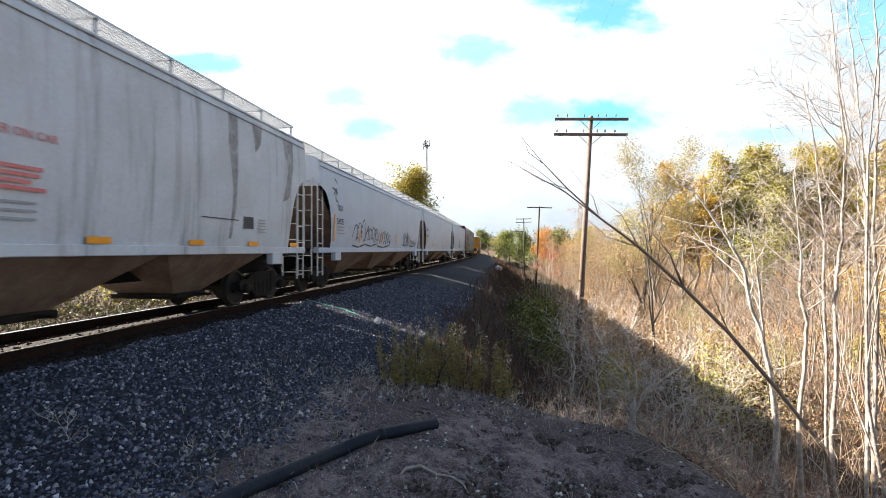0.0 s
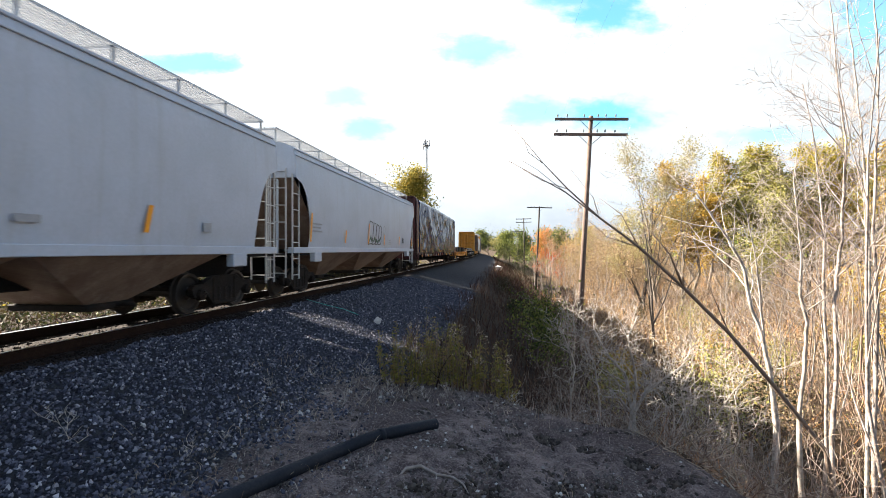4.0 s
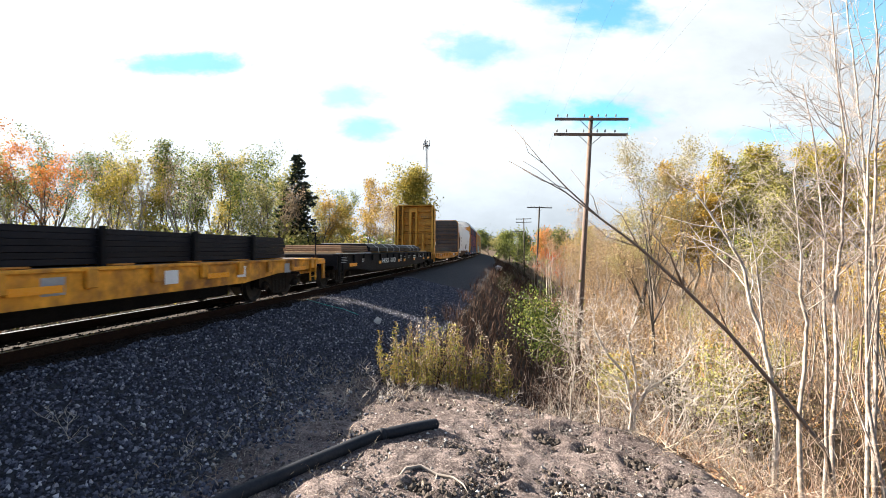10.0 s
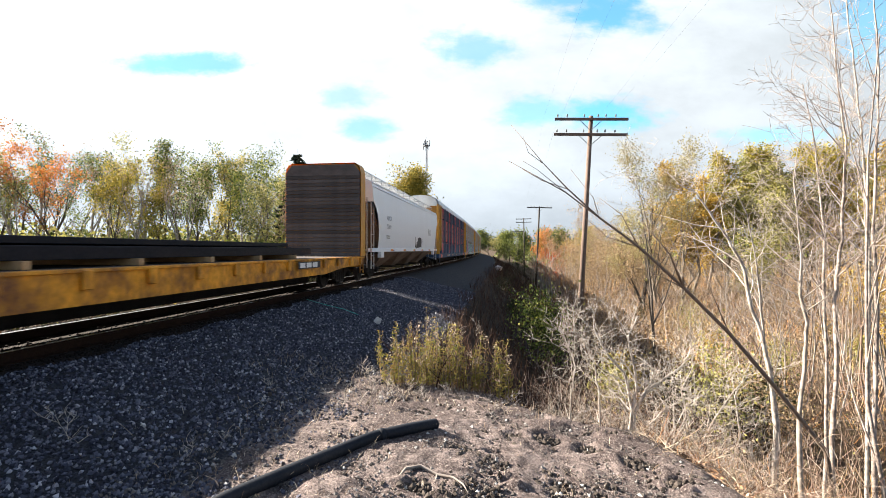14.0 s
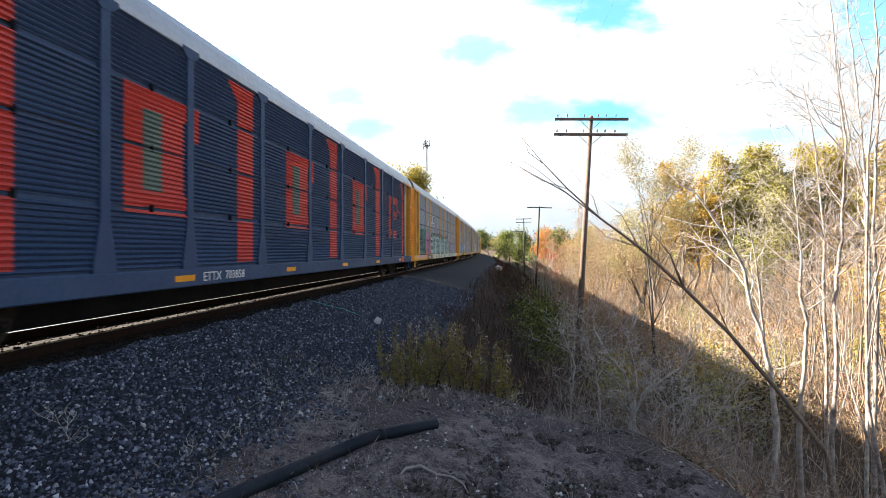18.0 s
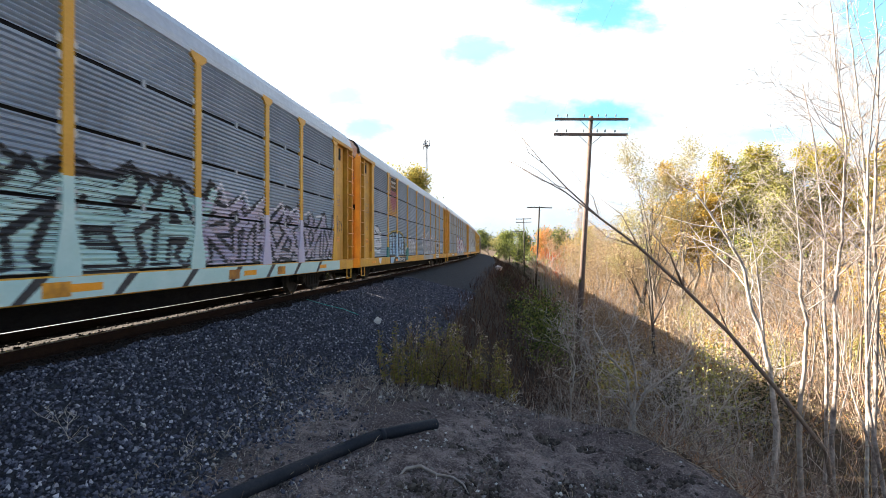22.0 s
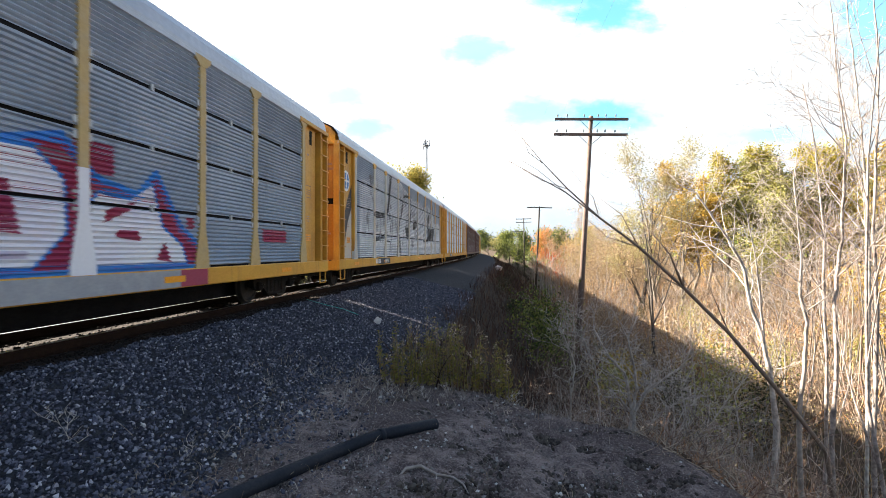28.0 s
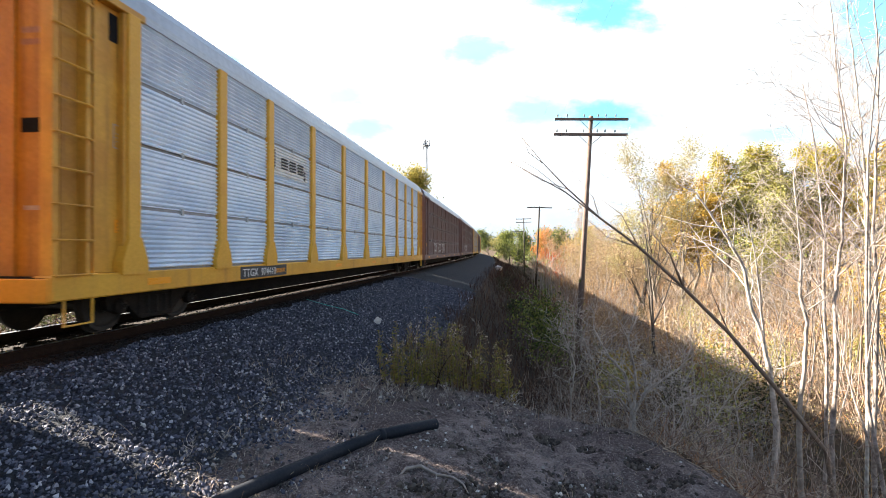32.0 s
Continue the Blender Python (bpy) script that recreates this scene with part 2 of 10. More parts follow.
    def lathe(self, prof, n, axis="x", centre=(0, 0, 0)):
        """A profile of (distance along the axis, radius) turned round the axis."""
        o = []
        for a, r in prof:
            for j in range(n):
                t = 2 * math.pi * j / n
                u, w = r * math.cos(t), r * math.sin(t)
                p = (a, u, w) if axis == "x" else (u, a, w) if axis == "y" else (u, w, a)
                o.append(tuple(p[i] + centre[i] for i in range(3)))
        k = len(prof)
        f = [(i * n + j, i * n + (j + 1) % n, (i + 1) * n + (j + 1) % n, (i + 1) * n + j) for i in range(k - 1) for j in range(n)]
        f += [tuple(range(n))[::-1], tuple(range((k - 1) * n, k * n))]
        return self.add(o, f)

    def grid(self, rows):
        """A sheet through rows of points."""
        w = len(rows[0])
        return self.add([p for r in rows for p in r],
                        [(i * w + j, i * w + j + 1, (i + 1) * w + j + 1, (i + 1) * w + j) for i in range(len(rows) - 1) for j in range(w - 1)])

    def data(self, name, material):
        me = bpy.data.meshes.new(name)
        me.from_pydata(self.v, [], self.f)
        if self.smooth:
            me.polygons.foreach_set("use_smooth", [True] * len(me.polygons))
        me.materials.append(material)
        me.update()
        return me


def part(name, mesh, material, parent=None, label=""):
    """Links a Mesh, or mesh data, as one object, under a thing or a part."""
    ob = new(name, mesh.data(name, material) if isinstance(mesh, Mesh) else mesh)
    ob.parent = parent
    return tagged(ob, label)


def thing(name, label, category, group="", kind="", at=None):
    ob = new(name)
    ob.empty_display_size = 0.2
    if at is not None:
        ob.matrix_basis = at
    return tagged(ob, label, category, group, kind)


def arrays(name, verts, faces, material, smooth=False):
    """A mesh from numpy arrays; faces all have the same number of corners."""
    me = bpy.data.meshes.new(name)
    faces = np.asarray(faces, dtype=np.int32)
    me.vertices.add(len(verts))
    me.vertices.foreach_set("co", np.asarray(verts, dtype=np.float32).ravel())
    k = faces.shape[1]
    me.loops.add(faces.size)
    me.loops.foreach_set("vertex_index", faces.ravel())
    me.polygons.add(len(faces))
    me.polygons.foreach_set("loop_start", np.arange(len(faces), dtype=np.int32) * k)
    me.polygons.foreach_set("loop_total", np.full(len(faces), k, dtype=np.int32))
    if smooth:
        me.polygons.foreach_set("use_smooth", np.ones(len(faces), dtype=bool))
    else:
        me.shade_flat()
    me.materials.append(material)
    me.update(calc_edges=True)
    me.validate()
    return me


def writing(text, size, material, name="lettering", squeeze=1.0):
    """Mesh data of words in the built-in font, drawn in the y-z plane, facing +x, from y=0 on."""
    cu = bpy.data.curves.new(name, "FONT")
    cu.body, cu.size, cu.extrude, cu.resolution_u = text, size, 0.0015, 2
    ob = bpy.data.objects.new(name, cu)
    scene.collection.objects.link(ob)
    me = bpy.data.meshes.new_from_object(ob.evaluated_get(bpy.context.evaluated_depsgraph_get()))
    bpy.data.objects.remove(ob)
    me.transform(Matrix(((0, 0, 1, 0), (squeeze, 0, 0, 0), (0, 1, 0, 0), (0, 0, 0, 1))))
    me.materials.clear()
    me.materials.append(material)
    return me


# ---- the line of the track and the lie of the land ----
TRACK_X, BEND_Y, BEND_R = -7.44, 20.0, 2500.0


def track_x(y):
    return TRACK_X - np.maximum(0.0, np.asarray(y, dtype=float) - BEND_Y) ** 2 / (2 * BEND_R)


def on_track(s):
    """The pose of a wagon whose middle is s metres along the track."""
    d = max(0.0, s - BEND_Y)
    return pose(TRACK_X - d * d / (2 * BEND_R), s, 0, 0, 0, math.degrees(d / BEND_R))


def smooth(a, b, x):
    t = np.clip((np.asarray(x, dtype=float) - a) / (b - a), 0, 1)
    return t * t * (3 - 2 * t)


def ground_z(x, y):
    """Height of the land: ballast bed, its shoulder, the dirt shelf by the track, the bank and the valley."""
    x, y = np.asarray(x, dtype=float), np.asarray(y, dtype=float)
    c = x - track_x(y)
    prof = np.interp(c, [-400, -60, -14, -8, -5.0, -1.9, 1.9, 5.2, 5.7, 8.7, 11, 15, 22, 60, 130, 400],
                     [4.0, 0.4, -0.6, -0.9, -0.95, -0.17, -0.17, -0.95, -1.12, -3.3, -3.9, -4.7, -5.2, -4.6, -1.0, 12])
    near = np.interp(c, [-400, -60, -14, -8, -5.0, -1.9, 1.7, 5.0, 5.9, 7.4, 8.3, 9.6, 12, 30], [4.0, 0.4, -0.6, -0.9, -0.95, -0.17, -0.17, -0.79, -0.86, -1.05, -1.17, -1.30, -1.5, -1.6])
    # the shelf ends ahead, and on the side of the valley
    edge = np.clip(1.75 + 0.43 * (7.2 - y), 0.3, 3.6) + 0.15 * np.sin(y * 1.7)
    shelf = smooth(10.2, 7.7, y + 0.1 * x + 0.2 * np.sin(x * 2.1)) * smooth(edge + 4.2, edge - 0.1, x)
    z = prof * (1 - shelf) + near * shelf
    wild = smooth(4.2, 6.0, c)
    z = z + wild * (0.05 * np.sin(x * 1.9 + 0.6 * y) * np.sin(y * 1.3 + 0.4) + 0.025 * np.sin(x * 5.1 + y * 2.2) * np.sin(y * 4.3 - x))
    far = smooth(10, 60, np.abs(c)) * 0.9
    return z + far * (np.sin(x * 0.06 + 1) * np.sin(y * 0.05) + 0.5 * np.sin(x * 0.11) * np.sin(y * 0.13 + 2))


def gz(x, y):
    return float(ground_z(x, y))


def ahead(px, depth):
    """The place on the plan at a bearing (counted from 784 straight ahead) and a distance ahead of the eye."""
    a = (px - 784) / 886
    yaw = radians(7.78)
    return depth * (-math.sin(yaw) + a * math.cos(yaw)), depth * (math.cos(yaw) + a * math.sin(yaw))


def on_ground(px, py):
    """Where the line of sight at a bearing and a height in the view meets the land."""
    d = 5.0
    for k in range(60):
        x, y = ahead(px, d)
        d += 0.5 * ((EYE_Z - gz(x, y)) * 886 / (py - 442.5) - d)
    return ahead(px, d)


def soil_material():
    m = bpy.data.materials.new("soil_gravel_and_dry_grass")
    m.use_nodes = True
    n = Nodes(m.node_tree)
    co = n.add("ShaderNodeTexCoord").outputs["Object"]
    c = n.add("ShaderNodeVertexColor")
    c.layer_name = "cover_and_shade"
    sep = n.add("ShaderNodeSeparateColor")
    n.link(c.outputs[0], sep.inputs[0])
    big, mid, fine = n.noise(co, 0.9, 5.0, 0.6), n.noise(co, 5.0, 5.0, 0.65), n.noise(co, 45.0, 4.0, 0.7)
    grit = n.noise(co, 130.0, 3.0, 0.7)
    dirt = n.mix(n.ramp(mid, 0.35, 0.65), (0.077, 0.058, 0.056), (0.255, 0.203, 0.190))
    dirt = n.mix(n.ramp(big, 0.44, 0.56, 0.0, 0.8), dirt, (0.087, 0.065, 0.062))
    dirt = n.mix(n.ramp(fine, 0.52, 0.66, 0.0, 0.7), dirt, (0.36, 0.315, 0.285))
    dirt = n.mix(n.ramp(fine, 0.46, 0.36, 0.0, 0.75), dirt, (0.028, 0.022, 0.020))
    dirt = n.mix(n.ramp(grit, 0.62, 0.70, 0.0, 0.8), dirt, (0.42, 0.39, 0.36))
    stone = n.mix(n.ramp(fine, 0.35, 0.65), (0.010, 0.0115, 0.016), (0.040, 0.044, 0.056))
    stone = n.mix(n.ramp(mid, 0.4, 0.7, 0.0, 0.5), stone, (0.05, 0.049, 0.052))
    grass = n.mix(n.ramp(mid, 0.3, 0.7), (0.030, 0.019, 0.012), (0.085, 0.055, 0.030))
    grass = n.mix(n.ramp(big, 0.5, 0.7, 0.0, 0.5), grass, (0.060, 0.055, 0.024))
    col = n.mix(n.ramp(n.math("ADD", sep.outputs[0], n.math("MULTIPLY_ADD", mid, 0.5, -0.25)), 0.3, 0.7), dirt, stone)
    col = n.mix(n.ramp(n.math("ADD", sep.outputs[1], n.math("MULTIPLY_ADD", mid, 0.5, -0.25)), 0.3, 0.7), col, grass)
    # blue channel: rust stain by the rails, bank shade painted in, darker far side
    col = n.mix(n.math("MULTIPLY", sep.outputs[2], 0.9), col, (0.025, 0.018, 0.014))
    p = n.add("ShaderNodeBsdfPrincipled")
    n.link(col, p.inputs["Base Color"])
    p.inputs["Roughness"].default_value = 0.95
    p.inputs["Specular IOR Level"].default_value = 0.2
    b = n.add("ShaderNodeBump")
    b.inputs["Strength"].default_value, b.inputs["Distance"].default_value = 1.0, 0.045
    n.put(b.inputs["Height"], n.math("ADD", n.noise(co, 38.0, 5.0, 0.65), n.math("MULTIPLY", mid, 1.6)))
    n.link(b.outputs[0], p.inputs["Normal"])
    n.link(p.outputs[0], n.add("ShaderNodeOutputMaterial").inputs[0])
    return m


def build_ground():
    def steps(marks):
        out = []
        for a, b, n in marks:
            out.extend(np.linspace(a, b, n, endpoint=False))
        return np.array(out + [marks[-1][1]])
    xs = steps([(-900, -120, 14), (-120, -20, 26), (-20, -9.6, 18), (-9.6, -4.8, 18), (-4.8, 5, 190), (5, 16, 40), (16, 60, 34), (60, 200, 22), (200, 1200, 16)])
    ys = steps([(-600, -40, 12), (-40, -3, 16), (-3, 1.5, 12), (1.5, 10, 190), (10, 32, 80), (32, 100, 56), (100, 400, 50), (400, 1800, 24)])
    gx, gy = np.meshgrid(xs, ys)
    z = ground_z(gx, gy)
    # lumps, ruts and clods on the dirt
    near = smooth(14, 4, np.abs(gy - 4)) * smooth(-3.0, -2.0, gx) * smooth(9, 3, gx)
    lump = np.array([noise.fractal(Vector((a * 2.3, b * 2.3, 0.3)), 0.9, 2.0, 4) if k > 0 else 0.0 for a, b, k in zip(gx.ravel(), gy.ravel(), near.ravel())]).reshape(gx.shape)
    clod = np.array([abs(noise.noise(Vector((a * 6.1, b * 6.1, 4.3)))) if k > 0 else 0.0 for a, b, k in zip(gx.ravel(), gy.ravel(), near.ravel())]).reshape(gx.shape)
    z = z + near * (0.036 * lump + 0.045 * clod)
    rut = np.exp(-((gx - 0.35 - 0.12 * gy) / 0.16) ** 2) + np.exp(-((gx + 0.75 - 0.1 * gy) / 0.2) ** 2)
    z = z - 0.05 * rut * near * smooth(6.2, 5.0, gy)
    # pits and thrown-up rims where the earth has been dug and driven over
    for px, py, r in ((913, 774, 0.17), (962, 782, 0.24), (1039, 799, 0.20), (1130, 823, 0.22), (1198, 856, 0.16), (870, 800, 0.12), (1086, 770, 0.16), (1010, 740, 0.2), (738, 862, 0.14), (900, 850, 0.12), (1000, 860, 0.13)):
        q = on_ground(px, py)
        e = np.sqrt((gx - q[0]) ** 2 + ((gy - q[1]) * 1.5) ** 2) / r
        z = z - 0.09 * np.exp(-(e * 1.6) ** 2) + 0.03 * np.exp(-((e - 1.35) * 2.2) ** 2) * (0.6 + clod * 2.0)
    # tread of wide tyres, cross bars pressed into the dirt
    for x0, slope in ((0.95, 0.10), (-0.1, 0.12)):
        bar = np.exp(-((gx - x0 - slope * gy) / 0.17) ** 4) * smooth(6.6, 5.8, gy) * smooth(3.6, 4.2, gy)
        z = z + near * bar * (0.018 * np.sin(gy * 38 + 9 * np.abs(gx - x0 - slope * gy)) - 0.02)
    h, w = gx.shape
    v = np.stack([gx, gy, z], -1).reshape(-1, 3)
    i = np.arange(h * w).reshape(h, w)
    f = np.stack([i[:-1, :-1], i[:-1, 1:], i[1:, 1:], i[1:, :-1]], -1).reshape(-1, 4)
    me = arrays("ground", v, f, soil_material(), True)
    c = v[:, 0] - track_x(v[:, 1])
    shelf = smooth(9.0, 7.4, v[:, 1] + 0.1 * v[:, 0]) * smooth(1.3, 0.1, v[:, 0] - np.clip(1.75 + 0.43 * (7.2 - v[:, 1]), 0.3, 3.6))
    stones = smooth(-5.4, -4.6, c) * (1 - smooth(4.3 + 0.8 * (1 - shelf), 5.0 + 0.9 * (1 - shelf), c))
    grass = (1 - stones) * (1 - shelf)
    col = me.color_attributes.new("cover_and_shade", "FLOAT_COLOR", "POINT")
    # third value: rail rust, bank shade as a dark strip, darkening beyond the track
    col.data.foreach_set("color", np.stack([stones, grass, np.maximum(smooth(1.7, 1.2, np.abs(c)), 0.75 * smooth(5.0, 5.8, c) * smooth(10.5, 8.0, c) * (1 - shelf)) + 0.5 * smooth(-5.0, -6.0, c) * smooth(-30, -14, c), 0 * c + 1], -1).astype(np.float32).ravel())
    return tagged(new("ground", me), "bare gravelly dirt shelf and dry grassy bank beside the railway", "ground", kind="structure")


build_ground()


def sweep(outline, lo, hi, step, off):
    """An outline of (sideways, up) swept along the track at a sideways distance from its middle."""
    s = np.arange(lo, hi + 0.1, step)
    m = Mesh()
    n = len(outline)
    cx = track_x(s)
    pts = [(float(cx[i]) + off + u, float(s[i]), w) for i in range(len(s)) for u, w in outline]
    m.add(pts, [(i * n + j, i * n + (j + 1) % n, (i + 1) * n + (j + 1) % n, (i + 1) * n + j) for i in range(len(s) - 1) for j in range(n)])
    return m


def build_track():
    track = thing("railway_track", "worn steel rails on dark wooden ties in grey ballast", "railway track", kind="structure")
    for side in (-1, 1):
        rail = part("rail", sweep([(-0.07, -0.172), (0.07, -0.172), (0.07, -0.16), (0.012, -0.14), (0.012, -0.042), (0.034, -0.034), (0.034, -0.004),
                                   (-0.034, -0.004), (-0.034, -0.034), (-0.012, -0.042), (-0.012, -0.14), (-0.07, -0.16)], -60, 330, 2.5, 0.752 * side),
                    M["rail_side"], track, "rusty steel rail")
        part("rail_head", sweep([(-0.030, -0.004), (0.030, -0.004), (0.026, 0.0), (-0.026, 0.0)], -60, 330, 2.5, 0.752 * side), M["rail_head"], rail, "polished running surface")
    tie = Mesh().box(-1.3, 1.3, -0.115, 0.115, -0.35, -0.176, 0.012).data("tie", M["tie"])
    plate = Mesh().box(-0.17, 0.17, -0.09, 0.09, -0.1765, -0.168, 0.004).data("tie_plate", M["rail_side"])
    for i in range(250):
        y = -8 + 0.55 * i
        t = part("tie", tie, None, track)
        t.matrix_basis = pose(float(track_x(y)), y, 0, 0, 0, random.uniform(-1, 1))
        if y < 32:
            for side in (-1, 1):
                p = part("tie_plate", plate, None, t)
                p.matrix_basis = pose(0.752 * side, 0, 0)
    return track


build_track()


# ---- the train ----
SPEED = 9.68          # metres a second, towards the eye
WINDOW = []           # keyed things: (thing, place of its middle on the track at the start, height)
WHEELSETS = []        # (wheelset, pose on its wagon, place of the wagon at the start)


def side_frame_mesh():
    o = [(-1.14, 0.55), (-1.10, 0.63), (-0.80, 0.64), (-0.42, 0.80), (0.42, 0.80), (0.80, 0.64), (1.10, 0.63), (1.14, 0.55), (1.10, 0.40), (0.92, 0.34),
         (0.86, 0.47), (0.72, 0.47), (0.42, 0.20), (-0.42, 0.20), (-0.72, 0.47), (-0.86, 0.47), (-0.92, 0.34), (-1.10, 0.40)]
    m = Mesh().prism(o, "x", -0.06, 0.06)
    m.box(-0.085, 0.085, -0.46, -0.36, 0.25, 0.76, 0.015).box(-0.085, 0.085, 0.36, 0.46, 0.25, 0.76, 0.015).box(-0.08, 0.08, -0.42, 0.42, 0.17, 0.25, 0.015)
    for y in (-0.22, 0.0, 0.22):
        m.tube([(0.0, y, 0.25), (0.0, y, 0.55)], 0.085, 8)
    for y in (-0.89, 0.89):
        m.lathe([(0.02, 0.125), (0.13, 0.12), (0.15, 0.09), (0.165, 0.05)], 12, "x", (0, y, 0.43))
    return m


def wheel_mesh():
    m = Mesh()
    m.smooth = False
    for s in (-1, 1):
        prof = [(0.66, 0.10), (0.685, 0.30), (0.68, 0.36), (0.68, 0.455), (0.71, 0.455), (0.715, 0.43), (0.81, 0.42), (0.81, 0.36), (0.775, 0.33), (0.765, 0.14), (0.79, 0.11), (0.79, 0.08)]
        m.lathe([(s * a, r) for a, r in (prof if s > 0 else prof[::-1])], 24, "x")
    m.lathe([(-1.0, 0.075), (1.0, 0.075)], 10, "x")
    for s in (-1, 1):
        for k in range(3):
            t = 2 * math.pi * k / 3
            m.box(s * 1.18 - 0.02, s * 1.18 + 0.02, 0.05 * math.cos(t) - 0.014, 0.05 * math.cos(t) + 0.014, 0.05 * math.sin(t) - 0.014, 0.05 * math.sin(t) + 0.014)
    return m


BOGIE = {"frame": side_frame_mesh().data("side_frame", M["bogie"]), "wheel": wheel_mesh().data("wheelset", M["wheel"]),
         "bolster": Mesh().box(-1.05, 1.05, -0.2, 0.2, 0.42, 0.68, 0.03).box(-0.9, 0.9, -0.95, 0.95, 0.50, 0.56).data("bolster", M["bogie"])}


def bogie(wagon, y, s0):
    b = part("bogie", BOGIE["bolster"], None, wagon, "grimy dark two-axle bogie")
    b.matrix_basis = pose(0, y, 0)
    for s in (-1, 1):
        f = part("side_frame", BOGIE["frame"], None, b)
        f.matrix_basis = pose(1.0 * s, 0, 0, 0, 0, 0 if s > 0 else 180)
        w = part("wheelset", BOGIE["wheel"], None, b, "dark steel wheels on an axle")
        w.matrix_basis = pose(0, 0.89 * s, 0.455)
        WHEELSETS.append((w, (0, 0.89 * s, 0.455), s0 + y))


def corr_x(z, base, pitch, depth):
    """Outward place of a corrugated sheet at height z."""
    t = (z / pitch) % 1.0
    return base + depth * (min(1.0, max(0.0, 1.5 - abs(4 * t - 2) * 1.0)))


def sheet(y0, y1, z0, z1, base, pitch, depth):
    m = Mesh()
    n = max(2, int(round((z1 - z0) / pitch * 4)))
    zs = [z0 + (z1 - z0) * i / n for i in range(n + 1)]
    return m.grid([[(corr_x(z, base, pitch, depth), y0, z), (corr_x(z, base, pitch, depth), y1, z)] for z in zs])


def paint(outlines, surface, step, lift=0.004, seams=()):
    """Paint on a wagon side: closed outlines of (y, z), cut into strips that follow the side's relief and stop at its seams."""
    m = Mesh()
    for k, o in enumerate(outlines):
        lo, hi = min(p[1] for p in o), max(p[1] for p in o)
        n = max(2, int((hi - lo) / step) + 1)
        up = lift + 0.0004 * (k % 9)
        prev = None
        for i in range(n + 1):
            z = min(hi - 1e-4, max(lo + 1e-4, lo + (hi - lo) * i / n))
            cut = []
            for a, b in zip(o, o[1:] + o[:1]):
                if (a[1] - z) * (b[1] - z) < 0:
                    cut.append(a[0] + (b[0] - a[0]) * (z - a[1]) / (b[1] - a[1]))
            cut.sort()
            row = [(surface(z) + up, y, z) for y in cut]
            if prev and len(prev) == len(row) and not any(a < z < b for a, b in seams):
                for j in range(0, len(row) - 1, 2):
                    m.add([prev[j], prev[j + 1], row[j + 1], row[j]], [(0, 1, 2, 3)])
            prev = row
    return m


def strokes(lines, w):
    """Outlines of brush strokes of width w along polylines of (y, z)."""
    out = []
    for ln in lines:
        for (ya, za), (yb, zb) in zip(ln, ln[1:]):
            d = math.hypot(yb - ya, zb - za) or 1e-6
            ux, uz = (yb - ya) / d, (zb - za) / d
            ea, eb = w * 0.35, w * 0.35
            nx, nz = -uz * w / 2, ux * w / 2
            out.append([(ya - ux * ea + nx, za - uz * ea + nz), (yb + ux * eb + nx, zb + uz * eb + nz),
                        (yb + ux * eb - nx, zb + uz * eb - nz), (ya - ux * ea - nx, za - uz * ea - nz)])
    return out


def tag_lines(rng, y0, y1, z0, z1, n):
    """Scrawled unreadable letters, one after the other."""
    lines = []
    w = (y1 - y0) / n
    for i in range(n):
        a, b = y0 + w * i, y0 + w * (i + 0.92)
        def pt(u, v):
            return (a + (b - a) * (u + rng.uniform(-0.12, 0.12)), z0 + (z1 - z0) * (v + rng.uniform(-0.12, 0.12)))
        kind = rng.randrange(5)
        if kind == 0:
            lines.append([pt(0.1, 0), pt(0.15, 1), pt(0.8, 0.8), pt(0.3, 0.5), pt(0.9, 0.1)])
        elif kind == 1:
            lines.append([pt(0.9, 0.85), pt(0.4, 1), pt(0.1, 0.5), pt(0.4, 0), pt(0.9, 0.2)])
        elif kind == 2:
            lines.append([pt(0.1, 1), pt(0.2, 0.1), pt(0.5, 0.6), pt(0.75, 0.05), pt(0.95, 1)])
        elif kind == 3:
            lines.append([pt(0.5, 0), pt(0.5, 0.5), pt(0.1, 1)])
            lines.append([pt(0.5, 0.5), pt(0.9, 1)])
        else:
            lines.append([pt(0.1, 0.1), pt(0.1, 0.9), pt(0.8, 0.9), pt(0.8, 0.1), pt(0.2, 0.05)])
    return lines


def scribble(rng, y0, y1, z0, z1, n):
    """A looping hand-sprayed line of no alphabet, and a few cross strokes."""
    line, k = [], n * 11
    a, b, p = rng.uniform(0.5, 0.8), rng.uniform(0.25, 0.4), rng.uniform(0, 6.28)
    w, h = (y1 - y0) / n, (z1 - z0) / 2
    for i in range(k + 1):
        t = i / k * n
        tall = 0.62 + 0.38 * math.sin(2.4 * t + p) * math.cos(1.3 * t)
        line.append((y0 + w * t + w * a * 0.7 * math.sin(6.2832 * t + p), z0 + h + h * tall * math.sin(6.2832 * t) + h * b * math.sin(12.566 * t + p)))
    out = [line]
    for i in range(n // 2):
        y = rng.uniform(y0, y1)
        out.append([(y, z0 + h * rng.uniform(0, 0.8)), (y + w * rng.uniform(-0.3, 0.8), z1 + h * rng.uniform(-0.3, 0.3))])
    out.append([(y0 - 0.3 * w, z0 - 0.02), (y0 + (y1 - y0) * 0.4, z0 - 0.08), (y1, z0 + 0.03)])
    return out


def outline_of(shapes):
    return [s + s[:1] for s in shapes]


def lettering(parent, text, size, y, z, x, material, label="", squeeze=1.0):
    ob = part("lettering", writing(text, size, material, "lettering", squeeze), None, parent, label)
    ob.matrix_basis = pose(x, y, z)
    return ob


